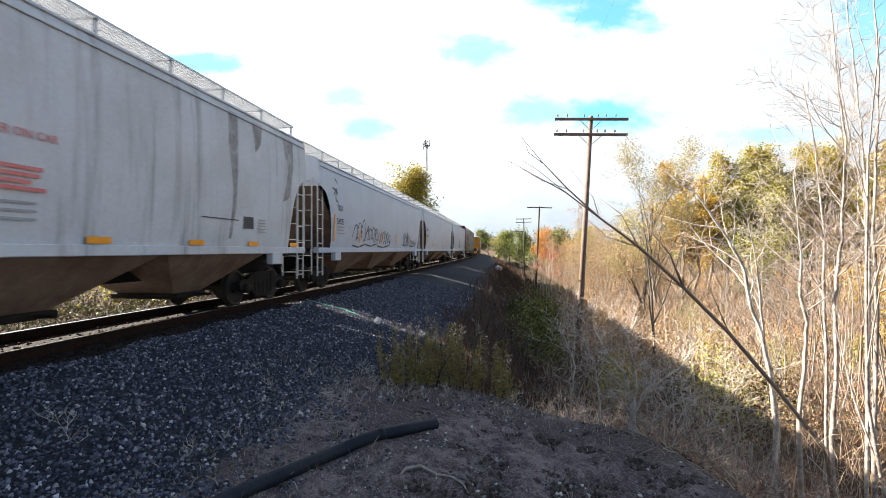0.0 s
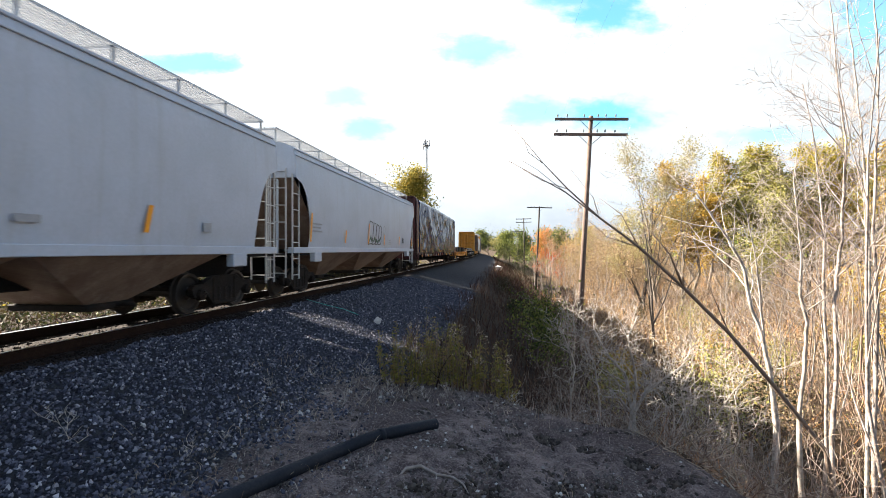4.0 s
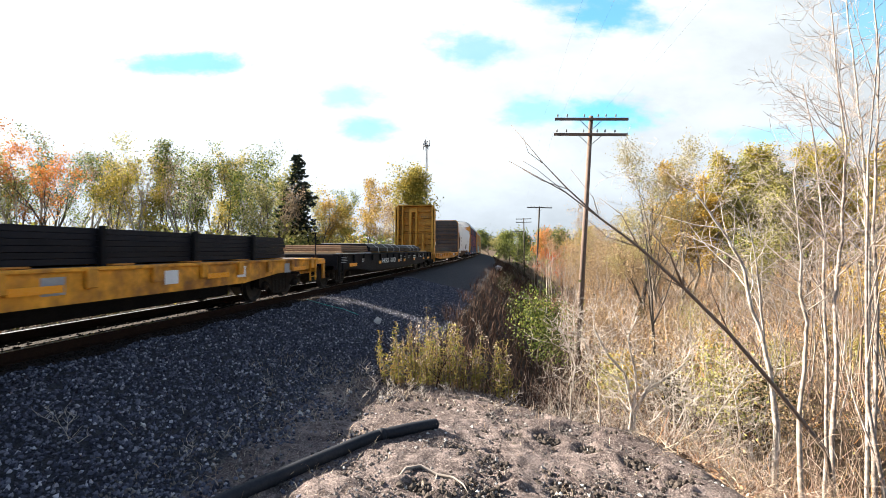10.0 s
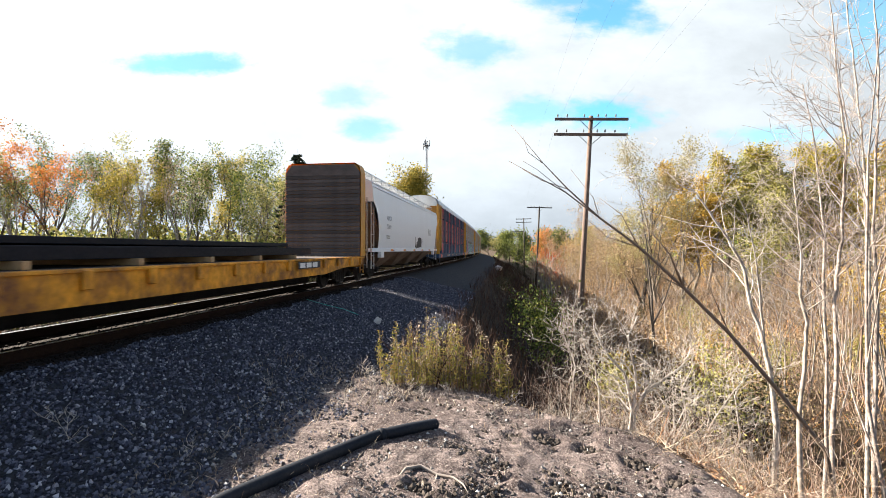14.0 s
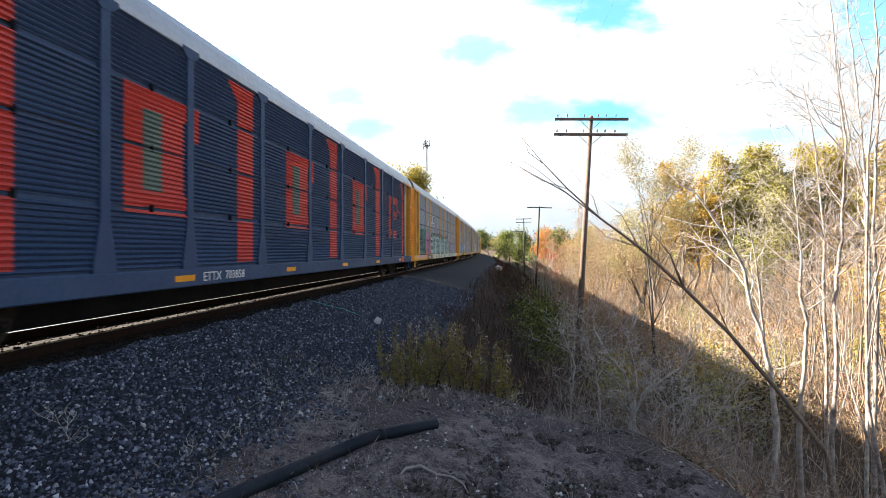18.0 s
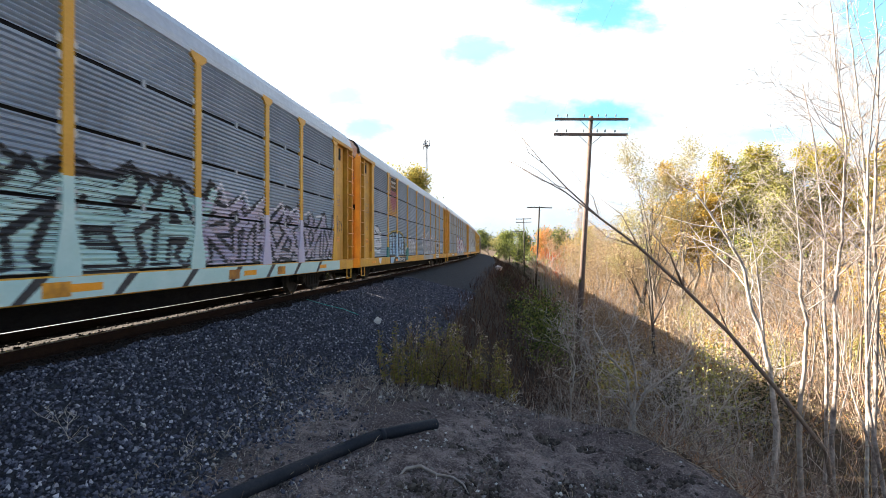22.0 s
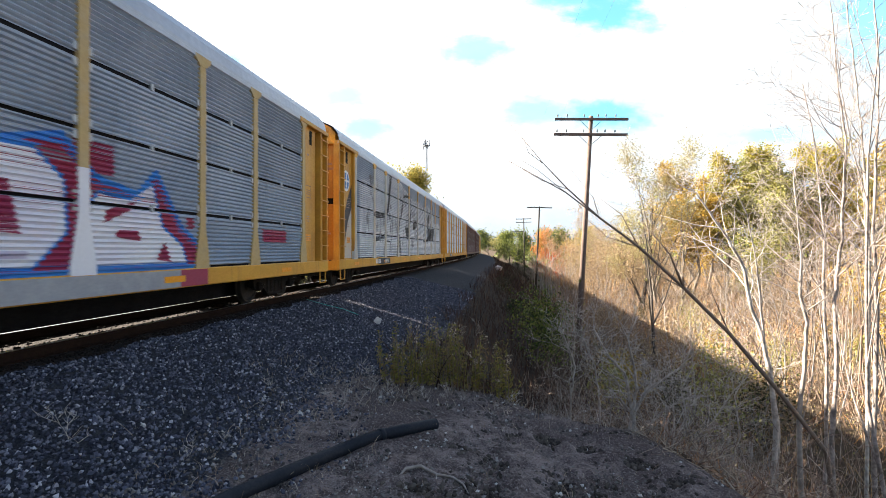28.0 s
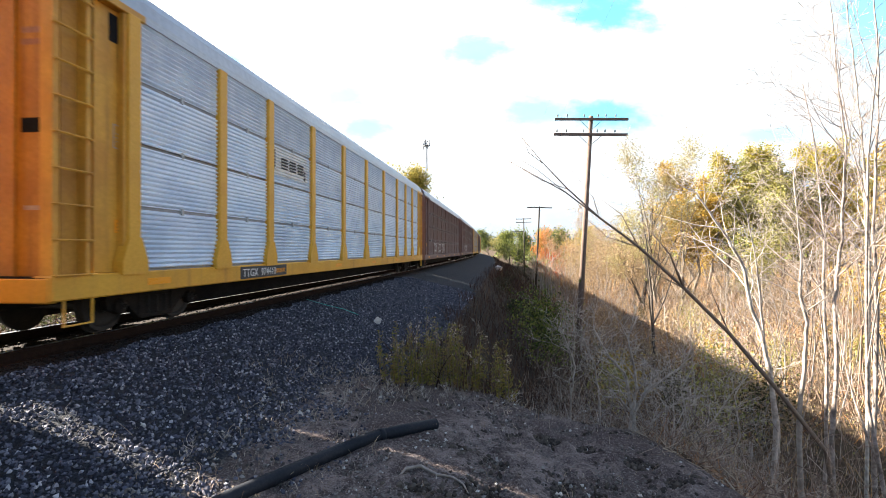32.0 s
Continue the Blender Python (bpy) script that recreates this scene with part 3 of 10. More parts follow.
def bars(parent, rows, x, material, label="lines of small stencilled writing"):
    """Unreadable small writing: rows of (y, z, length, height)."""
    m = Mesh()
    for y, z, ln, h in rows:
        m.box(x, x + 0.003, y, y + ln, z, z + h)
    return part("stencil_bars", m, material, parent, label)


def ladder(parent, x, y, z0, z1, w, material, face="x", rungs=0.38, r=0.016):
    m = Mesh()
    a, b = ((x, y - w / 2), (x, y + w / 2)) if face == "x" else ((x - w / 2, y), (x + w / 2, y))
    for p in (a, b):
        m.box(p[0] - 0.02, p[0] + 0.02, p[1] - 0.02, p[1] + 0.02, z0, z1, 0.006)
    n = int((z1 - z0) / rungs)
    for i in range(n):
        z = z0 + 0.12 + i * (z1 - z0 - 0.2) / max(1, n - 1)
        m.tube([(*a, z), (*b, z)], r, 5)
    return part("ladder", m, material, parent)


def couplers(w, half, z=0.88, material=None):
    for s in (-1, 1):
        m = Mesh().box(-0.09, 0.09, *sorted((s * (half - 0.65), s * (half - 0.12))), z - 0.09, z + 0.09, 0.02)
        m.box(-0.14, 0.16, *sorted((s * (half - 0.22), s * (half + 0.05))), z - 0.15, z + 0.15, 0.04)
        c = part("coupler", m, M["bogie"], w, "rusty knuckle coupler")
        hose = Mesh()
        hose.smooth = True
        hose.tube([(0.35, s * (half - 0.6), z - 0.1), (0.36, s * (half - 0.3), z - 0.3), (0.2, s * (half - 0.1), z - 0.48), (0.05, s * half, z - 0.42)], 0.022, 6)
        part("brake_hose", hose, M["black_steel"], c, "black rubber hose")


def start(name, label, category, a, b, group="wagons of the train"):
    """A wagon that fills the track from a to b at the clip's start."""
    w = thing(name, label, category, group)
    WINDOW.append((w, (a + b) / 2, 0.0))
    return w, (b - a) / 2, (a + b) / 2


# -- covered hoppers --
HOPPER_SECTION = [(1.52, 1.42), (1.56, 1.75), (1.60, 2.3), (1.615, 2.9), (1.60, 3.5), (1.575, 3.85), (1.565, 3.95), (1.555, 3.97), (1.55, 4.05), (1.50, 4.14), (1.49, 4.20), (1.30, 4.28), (0.7, 4.42), (0.0, 4.47)]


def hopper_side(z):
    return float(np.interp(z, [p[1] for p in HOPPER_SECTION[:8]], [p[0] for p in HOPPER_SECTION[:8]]))


def covered_hopper(a, b, paint_mat, label, bays=4, tall=0.0):
    w, half, s0 = start("covered_hopper", label, "hopper wagon", a, b)
    hb = half - 0.55
    H_SEC = [(x, z + tall * max(0.0, min(1.0, (z - 2.0) / 1.9))) for x, z in HOPPER_SECTION]

    def reach(z):
        if z >= 3.35:
            return hb
        t = max(0.0, min(1.0, (z - 1.42) / 1.93))
        return hb - 1.0 * math.sqrt(max(0.0, 1 - t ** 2.2))
    fine = []
    for p, q in zip(H_SEC, H_SEC[1:]):
        k = 4 if p[1] < 3.4 else 1
        fine += [(p[0] + (q[0] - p[0]) * i / k, p[1] + (q[1] - p[1]) * i / k) for i in range(k)]
    fine.append(H_SEC[-1])
    loop = fine + [(-x, z) for x, z in fine[-2::-1]]
    body = Mesh()
    body.smooth = True
    ts = [-1 + 2 * i / 16 for i in range(17)]
    body.grid([[(x, t * reach(z), z) for t in ts] for x, z in loop])
    shell = part("body", body, paint_mat, w, "curved steel body side and roof")
    for s in (-1, 1):
        e = Mesh()
        top = [(x * 0.995, z) for x, z in loop if z >= 3.35]
        e.prism(top, "y", *sorted((s * (hb - 0.06), s * (hb - 0.004))))
        part("end_wall", e, paint_mat, w)
        sl = Mesh()
        sl.add([(-1.5, s * (hb - 0.05), 3.36), (1.5, s * (hb - 0.05), 3.36), (1.5, s * (hb - 2.3), 1.4), (-1.5, s * (hb - 2.3), 1.4),
                (-1.5, s * (hb - 0.09), 3.3), (1.5, s * (hb - 0.09), 3.3), (1.5, s * (hb - 2.36), 1.38), (-1.5, s * (hb - 2.36), 1.38)],
               [(0, 1, 2, 3), (7, 6, 5, 4), (0, 4, 5, 1), (1, 5, 6, 2), (2, 6, 7, 3), (3, 7, 4, 0)])
        part("slope_sheet", sl, M["hopper_rust"], w, "dusty brown sloping end sheet")
        pl = Mesh().box(-1.5, 1.5, *sorted((s * (half - 0.52), s * (hb - 1.2))), 1.20, 1.26, 0.01).box(-0.3, 0.3, *sorted((s * (half - 0.6), s * (hb - 2.2))), 0.72, 1.2, 0.02)
        part("end_platform", pl, M["black_steel"], w)
        for x in (-1.0, 0.0, 1.0):
            part("end_brace", Mesh().tube([(x, s * (hb - 0.1), 1.25), (x, s * (hb - 0.1), 3.34)], 0.04, 6), paint_mat, w)
        for side in (-1, 1):
            ladder(w, 1.50 * side, s * (half - 0.74), 0.55, 3.45, 0.42, M["galv"])
            ladder(w, 1.1 * side, s * (half - 0.5), 0.6, 3.6, 0.45, M["galv"], "y")
    for side in (-1, 1):
        part("side_sill", Mesh().box(*sorted((side * 1.36, side * 1.56)), -(half - 0.52), half - 0.52, 1.27, 1.435, 0.012), paint_mat, w)
        for s in (-1, 1):
            part("jacking_pad", Mesh().box(*sorted((side * 1.4, side * 1.575)), *sorted((s * (half - 1.95), s * (half - 2.5))), 1.0, 1.3, 0.02), paint_mat, w)
        part("eave_rail", Mesh().box(*sorted((side * 1.555, side * 1.60)), -hb + 0.05, hb - 0.05, 3.955 + tall, 3.985 + tall, 0.008).box(*sorted((side * 1.50, side * 1.545)), -hb + 0.05, hb - 0.05, 4.13 + tall, 4.17 + tall, 0.008), paint_mat, w)
    # hoppers below
    span = 2 * (hb - 2.1)
    for i in range(bays):
        yc = -span / 2 + span * (i + 0.5) / bays
        l = span / bays / 2 - 0.03
        h = Mesh().add([(-1.5, yc - l, 1.3), (1.5, yc - l, 1.3), (1.5, yc + l, 1.3), (-1.5, yc + l, 1.3),
                        (-0.62, yc - 0.42, 0.46), (0.62, yc - 0.42, 0.46), (0.62, yc + 0.42, 0.46), (-0.62, yc + 0.42, 0.46)],
                       [(3, 2, 1, 0), (4, 5, 6, 7), (0, 1, 5, 4), (1, 2, 6, 5), (2, 3, 7, 6), (3, 0, 4, 7)])
        hp = part("hopper_bay", h, M["hopper_rust"], w, "dusty brown discharge hopper")
        part("outlet_gate", Mesh().box(-0.75, 0.75, yc - 0.5, yc + 0.5, 0.36, 0.47, 0.02).tube([(-1.1, yc + 0.1, 0.42), (1.1, yc + 0.1, 0.42)], 0.03, 6), M["bogie"], hp)
    part("centre_sill", Mesh().box(-0.3, 0.3, -half + 0.5, half - 0.5, 0.75, 1.28, 0.02), M["black_steel"], w)
    # running board over the roof
    rb = Mesh()
    for k in range(9):
        x = 0.42 + 0.085 * k
        rb.box(x - 0.008, x + 0.008, -half + 0.35, half - 0.35, 4.66 + tall, 4.70 + tall)
    for i in range(12):
        y = -half + 0.4 + (2 * half - 0.8) * i / 11
        rb.box(0.40, 1.14, y - 0.03, y + 0.03, 4.63 + tall, 4.66 + tall).box(1.06, 1.09, y - 0.03, y + 0.03, 4.30 + tall, 4.66 + tall).box(0.45, 0.48, y - 0.03, y + 0.03, 4.40 + tall, 4.66 + tall)
    part("running_board", rb, M["galv"], w, "galvanised open grating walkway")
    hat = Mesh().box(-0.35, 0.35, -hb + 1.0, hb - 1.0, 4.44 + tall, 4.56 + tall, 0.03)
    part("roof_hatch", hat, paint_mat, w)
    for s in (-1, 1):
        bogie(w, s * (half - 2.0), s0)
    couplers(w, half)
    return w, half, s0


def reflector(w, y, z, ln, h, x, slant=0.0):
    part("reflector", Mesh().add([(x, y, z), (x, y + ln, z), (x, y + ln + slant, z + h), (x, y + slant, z + h),
                                  (x + 0.004, y, z), (x + 0.004, y + ln, z), (x + 0.004, y + ln + slant, z + h), (x + 0.004, y + slant, z + h)],
                                 [(3, 2, 1, 0), (4, 5, 6, 7), (0, 1, 5, 4), (1, 2, 6, 5), (2, 3, 7, 6), (3, 0, 4, 7)]), M["amber"], w, "orange reflector strip")


def hopper_marks(w, half, y, words, size=0.29):
    """The reporting mark on the side at y, and small print below."""
    z = 2.70
    for t in words:
        lettering(w, t, size, y, z, 1.622, M["decal_black"], "black stencilled wagon mark")
        z -= 0.46
    bars(w, [(y + 0.05, 2.12 - 0.11 * i, 0.75 - 0.1 * (i % 2), 0.05) for i in range(3)], 1.605, M["decal_grey"])


def spray(w, lines, width, material, label, surface=hopper_side, step=0.12, lift=0.004):
    part("graffiti", paint(strokes(lines, width), surface, step, lift), material, w, label)


def build_hoppers():
    # the first, rounded, soot streaked
    w, half, s0 = covered_hopper(-5.6, 14.25, M["hopper_dirty"], "dirty grey-white covered hopper wagon with soot streaks and red stencils", 4, 0.28)
    lettering(w, "HAMMER ON CAR", 0.155, 0.15, 2.72, 1.632, M["decal_red"], "faded red warning words", 1.0)
    lettering(w, "DO NOT", 0.155, -0.7, 2.72, 1.632, M["decal_red"], "faded red warning words")
    bars(w, [(0.6 + 0.04 * (i % 2), 2.33 - 0.085 * i, 0.62 - 0.08 * (i % 3), 0.05) for i in range(4)], 1.622, M["decal_red"], "faded red stencilled lines")
    bars(w, [(0.1, 1.92 - 0.1 * i, 1.05, 0.03) for i in range(3)], 1.60, M["decal_grey"])
    for y in (-6.8, -4.2, -1.9, 1.92, 4.17, 6.27, 8.4):
        reflector(w, y, 1.45, 0.44, 0.10, 1.568)
    bars(w, [(6.03, 1.84, 0.42, 0.26)], 1.59, M["decal_black"], "black consolidated stencil box")
    bars(w, [(6.65, 2.04 - 0.07 * i, 0.35, 0.03) for i in range(5)], 1.60, M["decal_grey"])
    bars(w, [(4.5, 1.99, 1.3, 0.02)], 1.596, M["decal_black"], "thin dark scratch")
    ring = [(-0.35 + 0.42 * math.cos(t / 14 * 6.28), 1.72 + 0.36 * math.sin(t / 14 * 6.28)) for t in range(15)]
    spray(w, [ring], 0.07, M["decal_grey"], "grey painted ring")
    soot = [[(5.5, 1.6), (5.58, 2.6), (5.4, 3.6), (5.45, 4.3), (5.8, 4.3), (5.75, 3.4), (5.72, 2.4), (5.6, 1.6)], [(7.9, 2.6), (8.2, 3.4), (7.9, 4.3), (8.55, 4.3), (8.5, 3.5), (8.25, 2.7)], [(6.5, 3.6), (6.4, 4.3), (6.9, 4.3), (6.75, 3.8)]]
    part("soot_streaks", paint(soot, lambda z: float(np.interp(z, [p[1] + 0.28 * max(0.0, min(1.0, (p[1] - 2.0) / 1.9)) for p in HOPPER_SECTION[:9]], [p[0] for p in HOPPER_SECTION[:9]])), 0.08, 0.003), M["soot"], w, "dark soot streaks down the side")
    # three alike, with reporting marks
    w, half, s0 = covered_hopper(14.25, 32.8, M["hopper_white"], "pale grey covered hopper wagon with black scrawled graffiti", 3)
    hopper_marks(w, half, -7.30, ["TILX", "54523"])
    for y in (-7.65, -4.8, -1.6, 1.4, 4.4):
        reflector(w, y, 1.64, 0.11, 0.92 if y < -5 else 0.5, 1.618, 0.12)
    spray(w, scribble(random.Random(5), -5.3, -3.8, 1.55, 2.45, 3) + scribble(random.Random(15), -3.7, -1.9, 1.6, 2.3, 4) + scribble(random.Random(25), -1.8, 0.4, 1.55, 2.15, 6), 0.06, M["decal_black"], "black scrawled tag")
    spray(w, scribble(random.Random(8), 3.3, 4.9, 1.65, 2.35, 4) + scribble(random.Random(9), 5.2, 7.0, 1.62, 2.0, 5), 0.055, M["decal_black"], "black scrawled tag")
    spray(w, [[(-7.7, 3.4), (-7.4, 3.36), (-7.15, 3.22)], [(-7.6, 3.2), (-7.3, 3.42)], [(-7.5, 3.75), (-7.2, 3.6)], [(-7.3, 3.42), (-7.45, 3.05), (-7.15, 2.95)]], 0.06, M["decal_black"], "dark scrawl")
    w, half, s0 = covered_hopper(32.8, 51.2, M["hopper_white"], "pale grey covered hopper wagon with black reporting mark", 3)
    hopper_marks(w, half, -7.56, ["MWCX", "482337"])
    for y in (-7.8, -4.85, -1.85, 1.05, 4.0):
        reflector(w, y, 1.64, 0.11, 0.95 if y < -5 else 0.45, 1.618, 0.12)
    bars(w, [(-4.2, 1.75, 0.4, 0.04), (-4.2, 1.65, 0.4, 0.04), (-2.85, 1.8, 0.4, 0.04), (-2.85, 1.7, 0.4, 0.04), (1.9, 1.7, 0.35, 0.1), (5.6, 1.7, 0.25, 0.18)], 1.60, M["decal_grey"])
    lettering(w, "MWCX", 0.2, 0.0, 0.0, 0.0, M["decal_black"]).matrix_basis = pose(0.35, -half + 0.545, 3.95, 0, 0, -90)
    lettering(w, "482337", 0.2, 0.0, 0.0, 0.0, M["decal_black"]).matrix_basis = pose(0.35, -half + 0.545, 3.7, 0, 0, -90)
    w, half, s0 = covered_hopper(51.2, 69.1, M["hopper_white"], "pale grey covered hopper wagon with outlined bubble-letter graffiti", 3)
    hopper_marks(w, half, -7.3, [])
    for y in (-7.5, -4.4, -1.5, 1.05, 4.14, 7.39):
        reflector(w, y, 1.60, 0.11, 0.85 if y in (-7.5, -1.5) else 0.45, 1.618, 0.12)
    steps = [-1.27, -0.64, -0.15, 0.30, 0.75]
    cells = []
    for i, (a, b) in enumerate(zip(steps, steps[1:])):
        t = 2.55 - 0.04 * i
        cells.append([(a, 1.6), (a + 0.02, t - 0.12), (a + 0.12, t), (b - 0.12, t - 0.02), (b - 0.03, t - 0.14), (b - 0.03, 1.62), (a, 1.6)])
    spray(w, cells, 0.06, M["decal_black"], "black outlined bubble letters")
    spray(w, [[(-1.1, 1.75), (-0.95, 1.9), (-0.75, 1.75)], [(-0.5, 1.75), (-0.35, 1.88), (-0.25, 1.75)], [(-0.05, 1.78), (0.2, 1.7)], [(0.4, 1.75), (0.65, 1.9)]], 0.12, M["decal_green"], "dark green fill strokes")
    spray(w, [[(1.2 + 0.2 * math.cos(t / 8 * 6.28), 2.25 + 0.2 * math.sin(t / 8 * 6.28)) for t in range(9)], [(1.1, 2.05), (1.4, 1.8), (1.25, 1.6), (1.5, 1.55)]], 0.05, M["decal_grey"], "grey scribble")
    bars(w, [(5.1, 1.72, 0.3, 0.26)], 1.597, M["decal_black"], "black consolidated stencil box")
    bars(w, [(2.04, 1.80 - 0.09 * i, 0.4, 0.04) for i in range(3)], 1.597, M["decal_grey"])
    # the clean one between flatcars and car carriers
    w, half, s0 = covered_hopper(155.7, 175.8, M["hopper_pale"], "clean white covered hopper wagon with a dark emblem", 4, 0.1)
    lettering(w, "AMCX", 0.34, -7.2, 2.75, 1.622, M["decal_grey"], "grey wagon mark")
    lettering(w, "12310", 0.34, -7.2, 2.35, 1.622, M["decal_grey"], "grey wagon mark")
    bars(w, [(-7.2, 2.0 - 0.1 * i, 0.7, 0.05) for i in range(2)], 1.60, M["decal_grey"])
    tail = [(0.12, 2.2), (0.38, 2.05), (0.55, 1.8), (0.68, 1.5), (0.66, 1.46), (0.35, 1.48), (0.2, 1.55), (0.36, 1.66), (0.30, 1.9)]
    body = [(0.72, 1.85), (1.0, 1.88), (1.05, 2.14), (1.7, 2.18), (2.3, 2.10), (2.47, 1.85), (2.42, 1.52), (1.9, 1.47), (1.2, 1.46), (0.70, 1.45)]
    part("emblem", paint([tail, body], hopper_side, 0.12), M["decal_black"], w, "dark abstract painted emblem")
    spray(w, [[(2.42, 2.1), (2.62, 2.12), (2.75, 1.85), (2.62, 1.55), (2.42, 1.52)]], 0.05, M["decal_black"], "dark painted loop")
    bars(w, [(4.8, 2.78 - 0.065 * i, 1.3 - 0.08 * (i % 3), 0.03) for i in range(7)], 1.62, M["decal_grey"])
    bars(w, [(-6.0 + 2.9 * i, 1.32, 0.6, 0.05) for i in range(5)], 1.562, M["decal_blue"], "small blue stencils")
    for y in (-6.2, -3.2, -0.36, 2.47, 5.45, 8.4):
        reflector(w, y, 1.30, 0.55, 0.09, 1.565)


M["soot"] = mat("soot_stain", (0.22, 0.215, 0.22), 0.7, 0, (0.42, 0.42, 0.43), 2.5, 0.9, 12, 0.3, 0.0)
M["decal_green"] = mat("dark_green_spray_paint", (0.02, 0.09, 0.06), 0.5, 0, (0.03, 0.12, 0.08), 4, 0.5, 30, 0.15, 0.0)
M["decal_blue"] = mat("blue_paint", (0.06, 0.19, 0.42), 0.5, 0, (0.08, 0.24, 0.5), 4, 0.5, 30, 0.15, 0.0)
M["brake_red"] = mat("bright_red_paint", (0.60, 0.07, 0.055), 0.55, 0, (0.50, 0.06, 0.05), 2, 0.5, 30, 0.2, 0.0)
build_hoppers()


# -- flat wagons --
M["rust_stain"] = mat("rust_brown_stencil", (0.30, 0.14, 0.04), 0.7, 0, (0.38, 0.18, 0.05), 4, 0.5, 30, 0.2, 0.0)
M["tarp"] = mat("dark_blue_tarpaulin", (0.003, 0.022, 0.090), 0.13, 0, (0.002, 0.008, 0.030), 0.6, 0.8, 9.0, 0.15, 0.0, 5.0, spec=0.06)
M["tarp_pale"] = mat("pale_wrap_sheet", (0.55, 0.55, 0.58), 0.5, 0, (0.35, 0.36, 0.42), 2, 0.5, 20, 0.1, 0.1, 8)
M["plank"] = mat("raw_pine_board", (0.46, 0.30, 0.16), 0.8, 0, (0.36, 0.22, 0.11), 3, 0.5, 30, 0.2, 0.1, 30, vary=0.2)
M["yellow_rack"] = mat("dusty_orange_yellow_paint", (0.68, 0.32, 0.034), 0.55, 0, (0.47, 0.20, 0.026), 1.4, 0.7, 18, 0.3, 0.08, 12, 0.6, (0.14, 0.06, 0.025))
M["lining"] = mat("weathered_timber_lining", (0.105, 0.085, 0.078), 0.9, 0, (0.05, 0.04, 0.038), 3.0, 0.7, 40, 0.4, 0.2, 30, vary=0.35)
M["plate_rust"] = mat("mill_scale_rust_plate", (0.26, 0.155, 0.09), 0.75, 0.1, (0.17, 0.09, 0.05), 1.5, 0.7, 25, 0.3, 0.08, 20, vary=0.2)
M["amber_wood"] = mat("orange_stained_timber", (0.55, 0.22, 0.04), 0.8, 0, (0.36, 0.14, 0.03), 3, 0.6, 30, 0.3, 0.1, 30)
M["plate_black"] = mat("blue_black_steel_plate", (0.008, 0.009, 0.014), 0.6, 0.0, (0.015, 0.015, 0.02), 1.5, 0.6, 25, 0.3, 0.06, 20, vary=0.25, spec=0.14)


def flatcar(a, b, paint_mat, name, label, deck=1.10, sill=0.72, belly=0.24):
    w, half, s0 = start(name, label, "flat wagon", a, b)
    e = half - 0.55
    for side in (-1, 1):
        # side sill, deeper in the middle
        o = [(-e, deck - 0.02), (-e, sill + 0.08), (-e + 2.6, sill + 0.02), (-e + 4.2, sill - 0.12), (e - 4.2, sill - 0.12), (e - 2.6, sill + 0.02), (e, sill + 0.08), (e, deck - 0.02)]
        part("side_sill", Mesh().prism(o, "x", *sorted((side * 1.40, side * 1.52))).box(*sorted((side * 1.36, side * 1.57)), -e, e, deck - 0.06, deck - 0.004, 0.01), paint_mat, w)
        n = int(e * 2 / 1.25)
        for i in range(n):
            y = -e + 0.5 + (2 * e - 1) * i / (n - 1)
            part("stake_pocket", Mesh().box(*sorted((side * 1.522, side * 1.60)), y - 0.09, y + 0.09, deck - 0.30, deck - 0.02, 0.012), paint_mat, w)
    dk = part("deck", Mesh().box(-1.36, 1.36, -e, e, deck - 0.08, deck, 0.005), M["lining"], w, "weathered plank deck")
    part("centre_sill", Mesh().box(-0.45, 0.45, -half + 3.6, half - 3.6, belly, deck - 0.08, 0.03).box(-0.35, 0.35, -half + 0.6, half - 0.6, max(0.55, belly), deck - 0.08, 0.02), M["black_steel"], w)
    for i in range(5):
        y = -e + 3 + (2 * e - 6) * i / 4
        part("cross_bearer", Mesh().box(-1.4, 1.4, y - 0.08, y + 0.08, max(0.7, belly), deck - 0.08, 0.01), M["black_steel"], w)
    for s in (-1, 1):
        part("end_sill", Mesh().box(-1.5, 1.5, *sorted((s * (e - 0.1), s * (e + 0.004))), deck - 0.42, deck - 0.03, 0.015), paint_mat, w)
        bogie(w, s * (half - 2.1), s0)
        ladder(w, 1.54, s * (e - 0.35), 0.45, deck - 0.05, 0.4, paint_mat)
    couplers(w, half)
    return w, half, s0


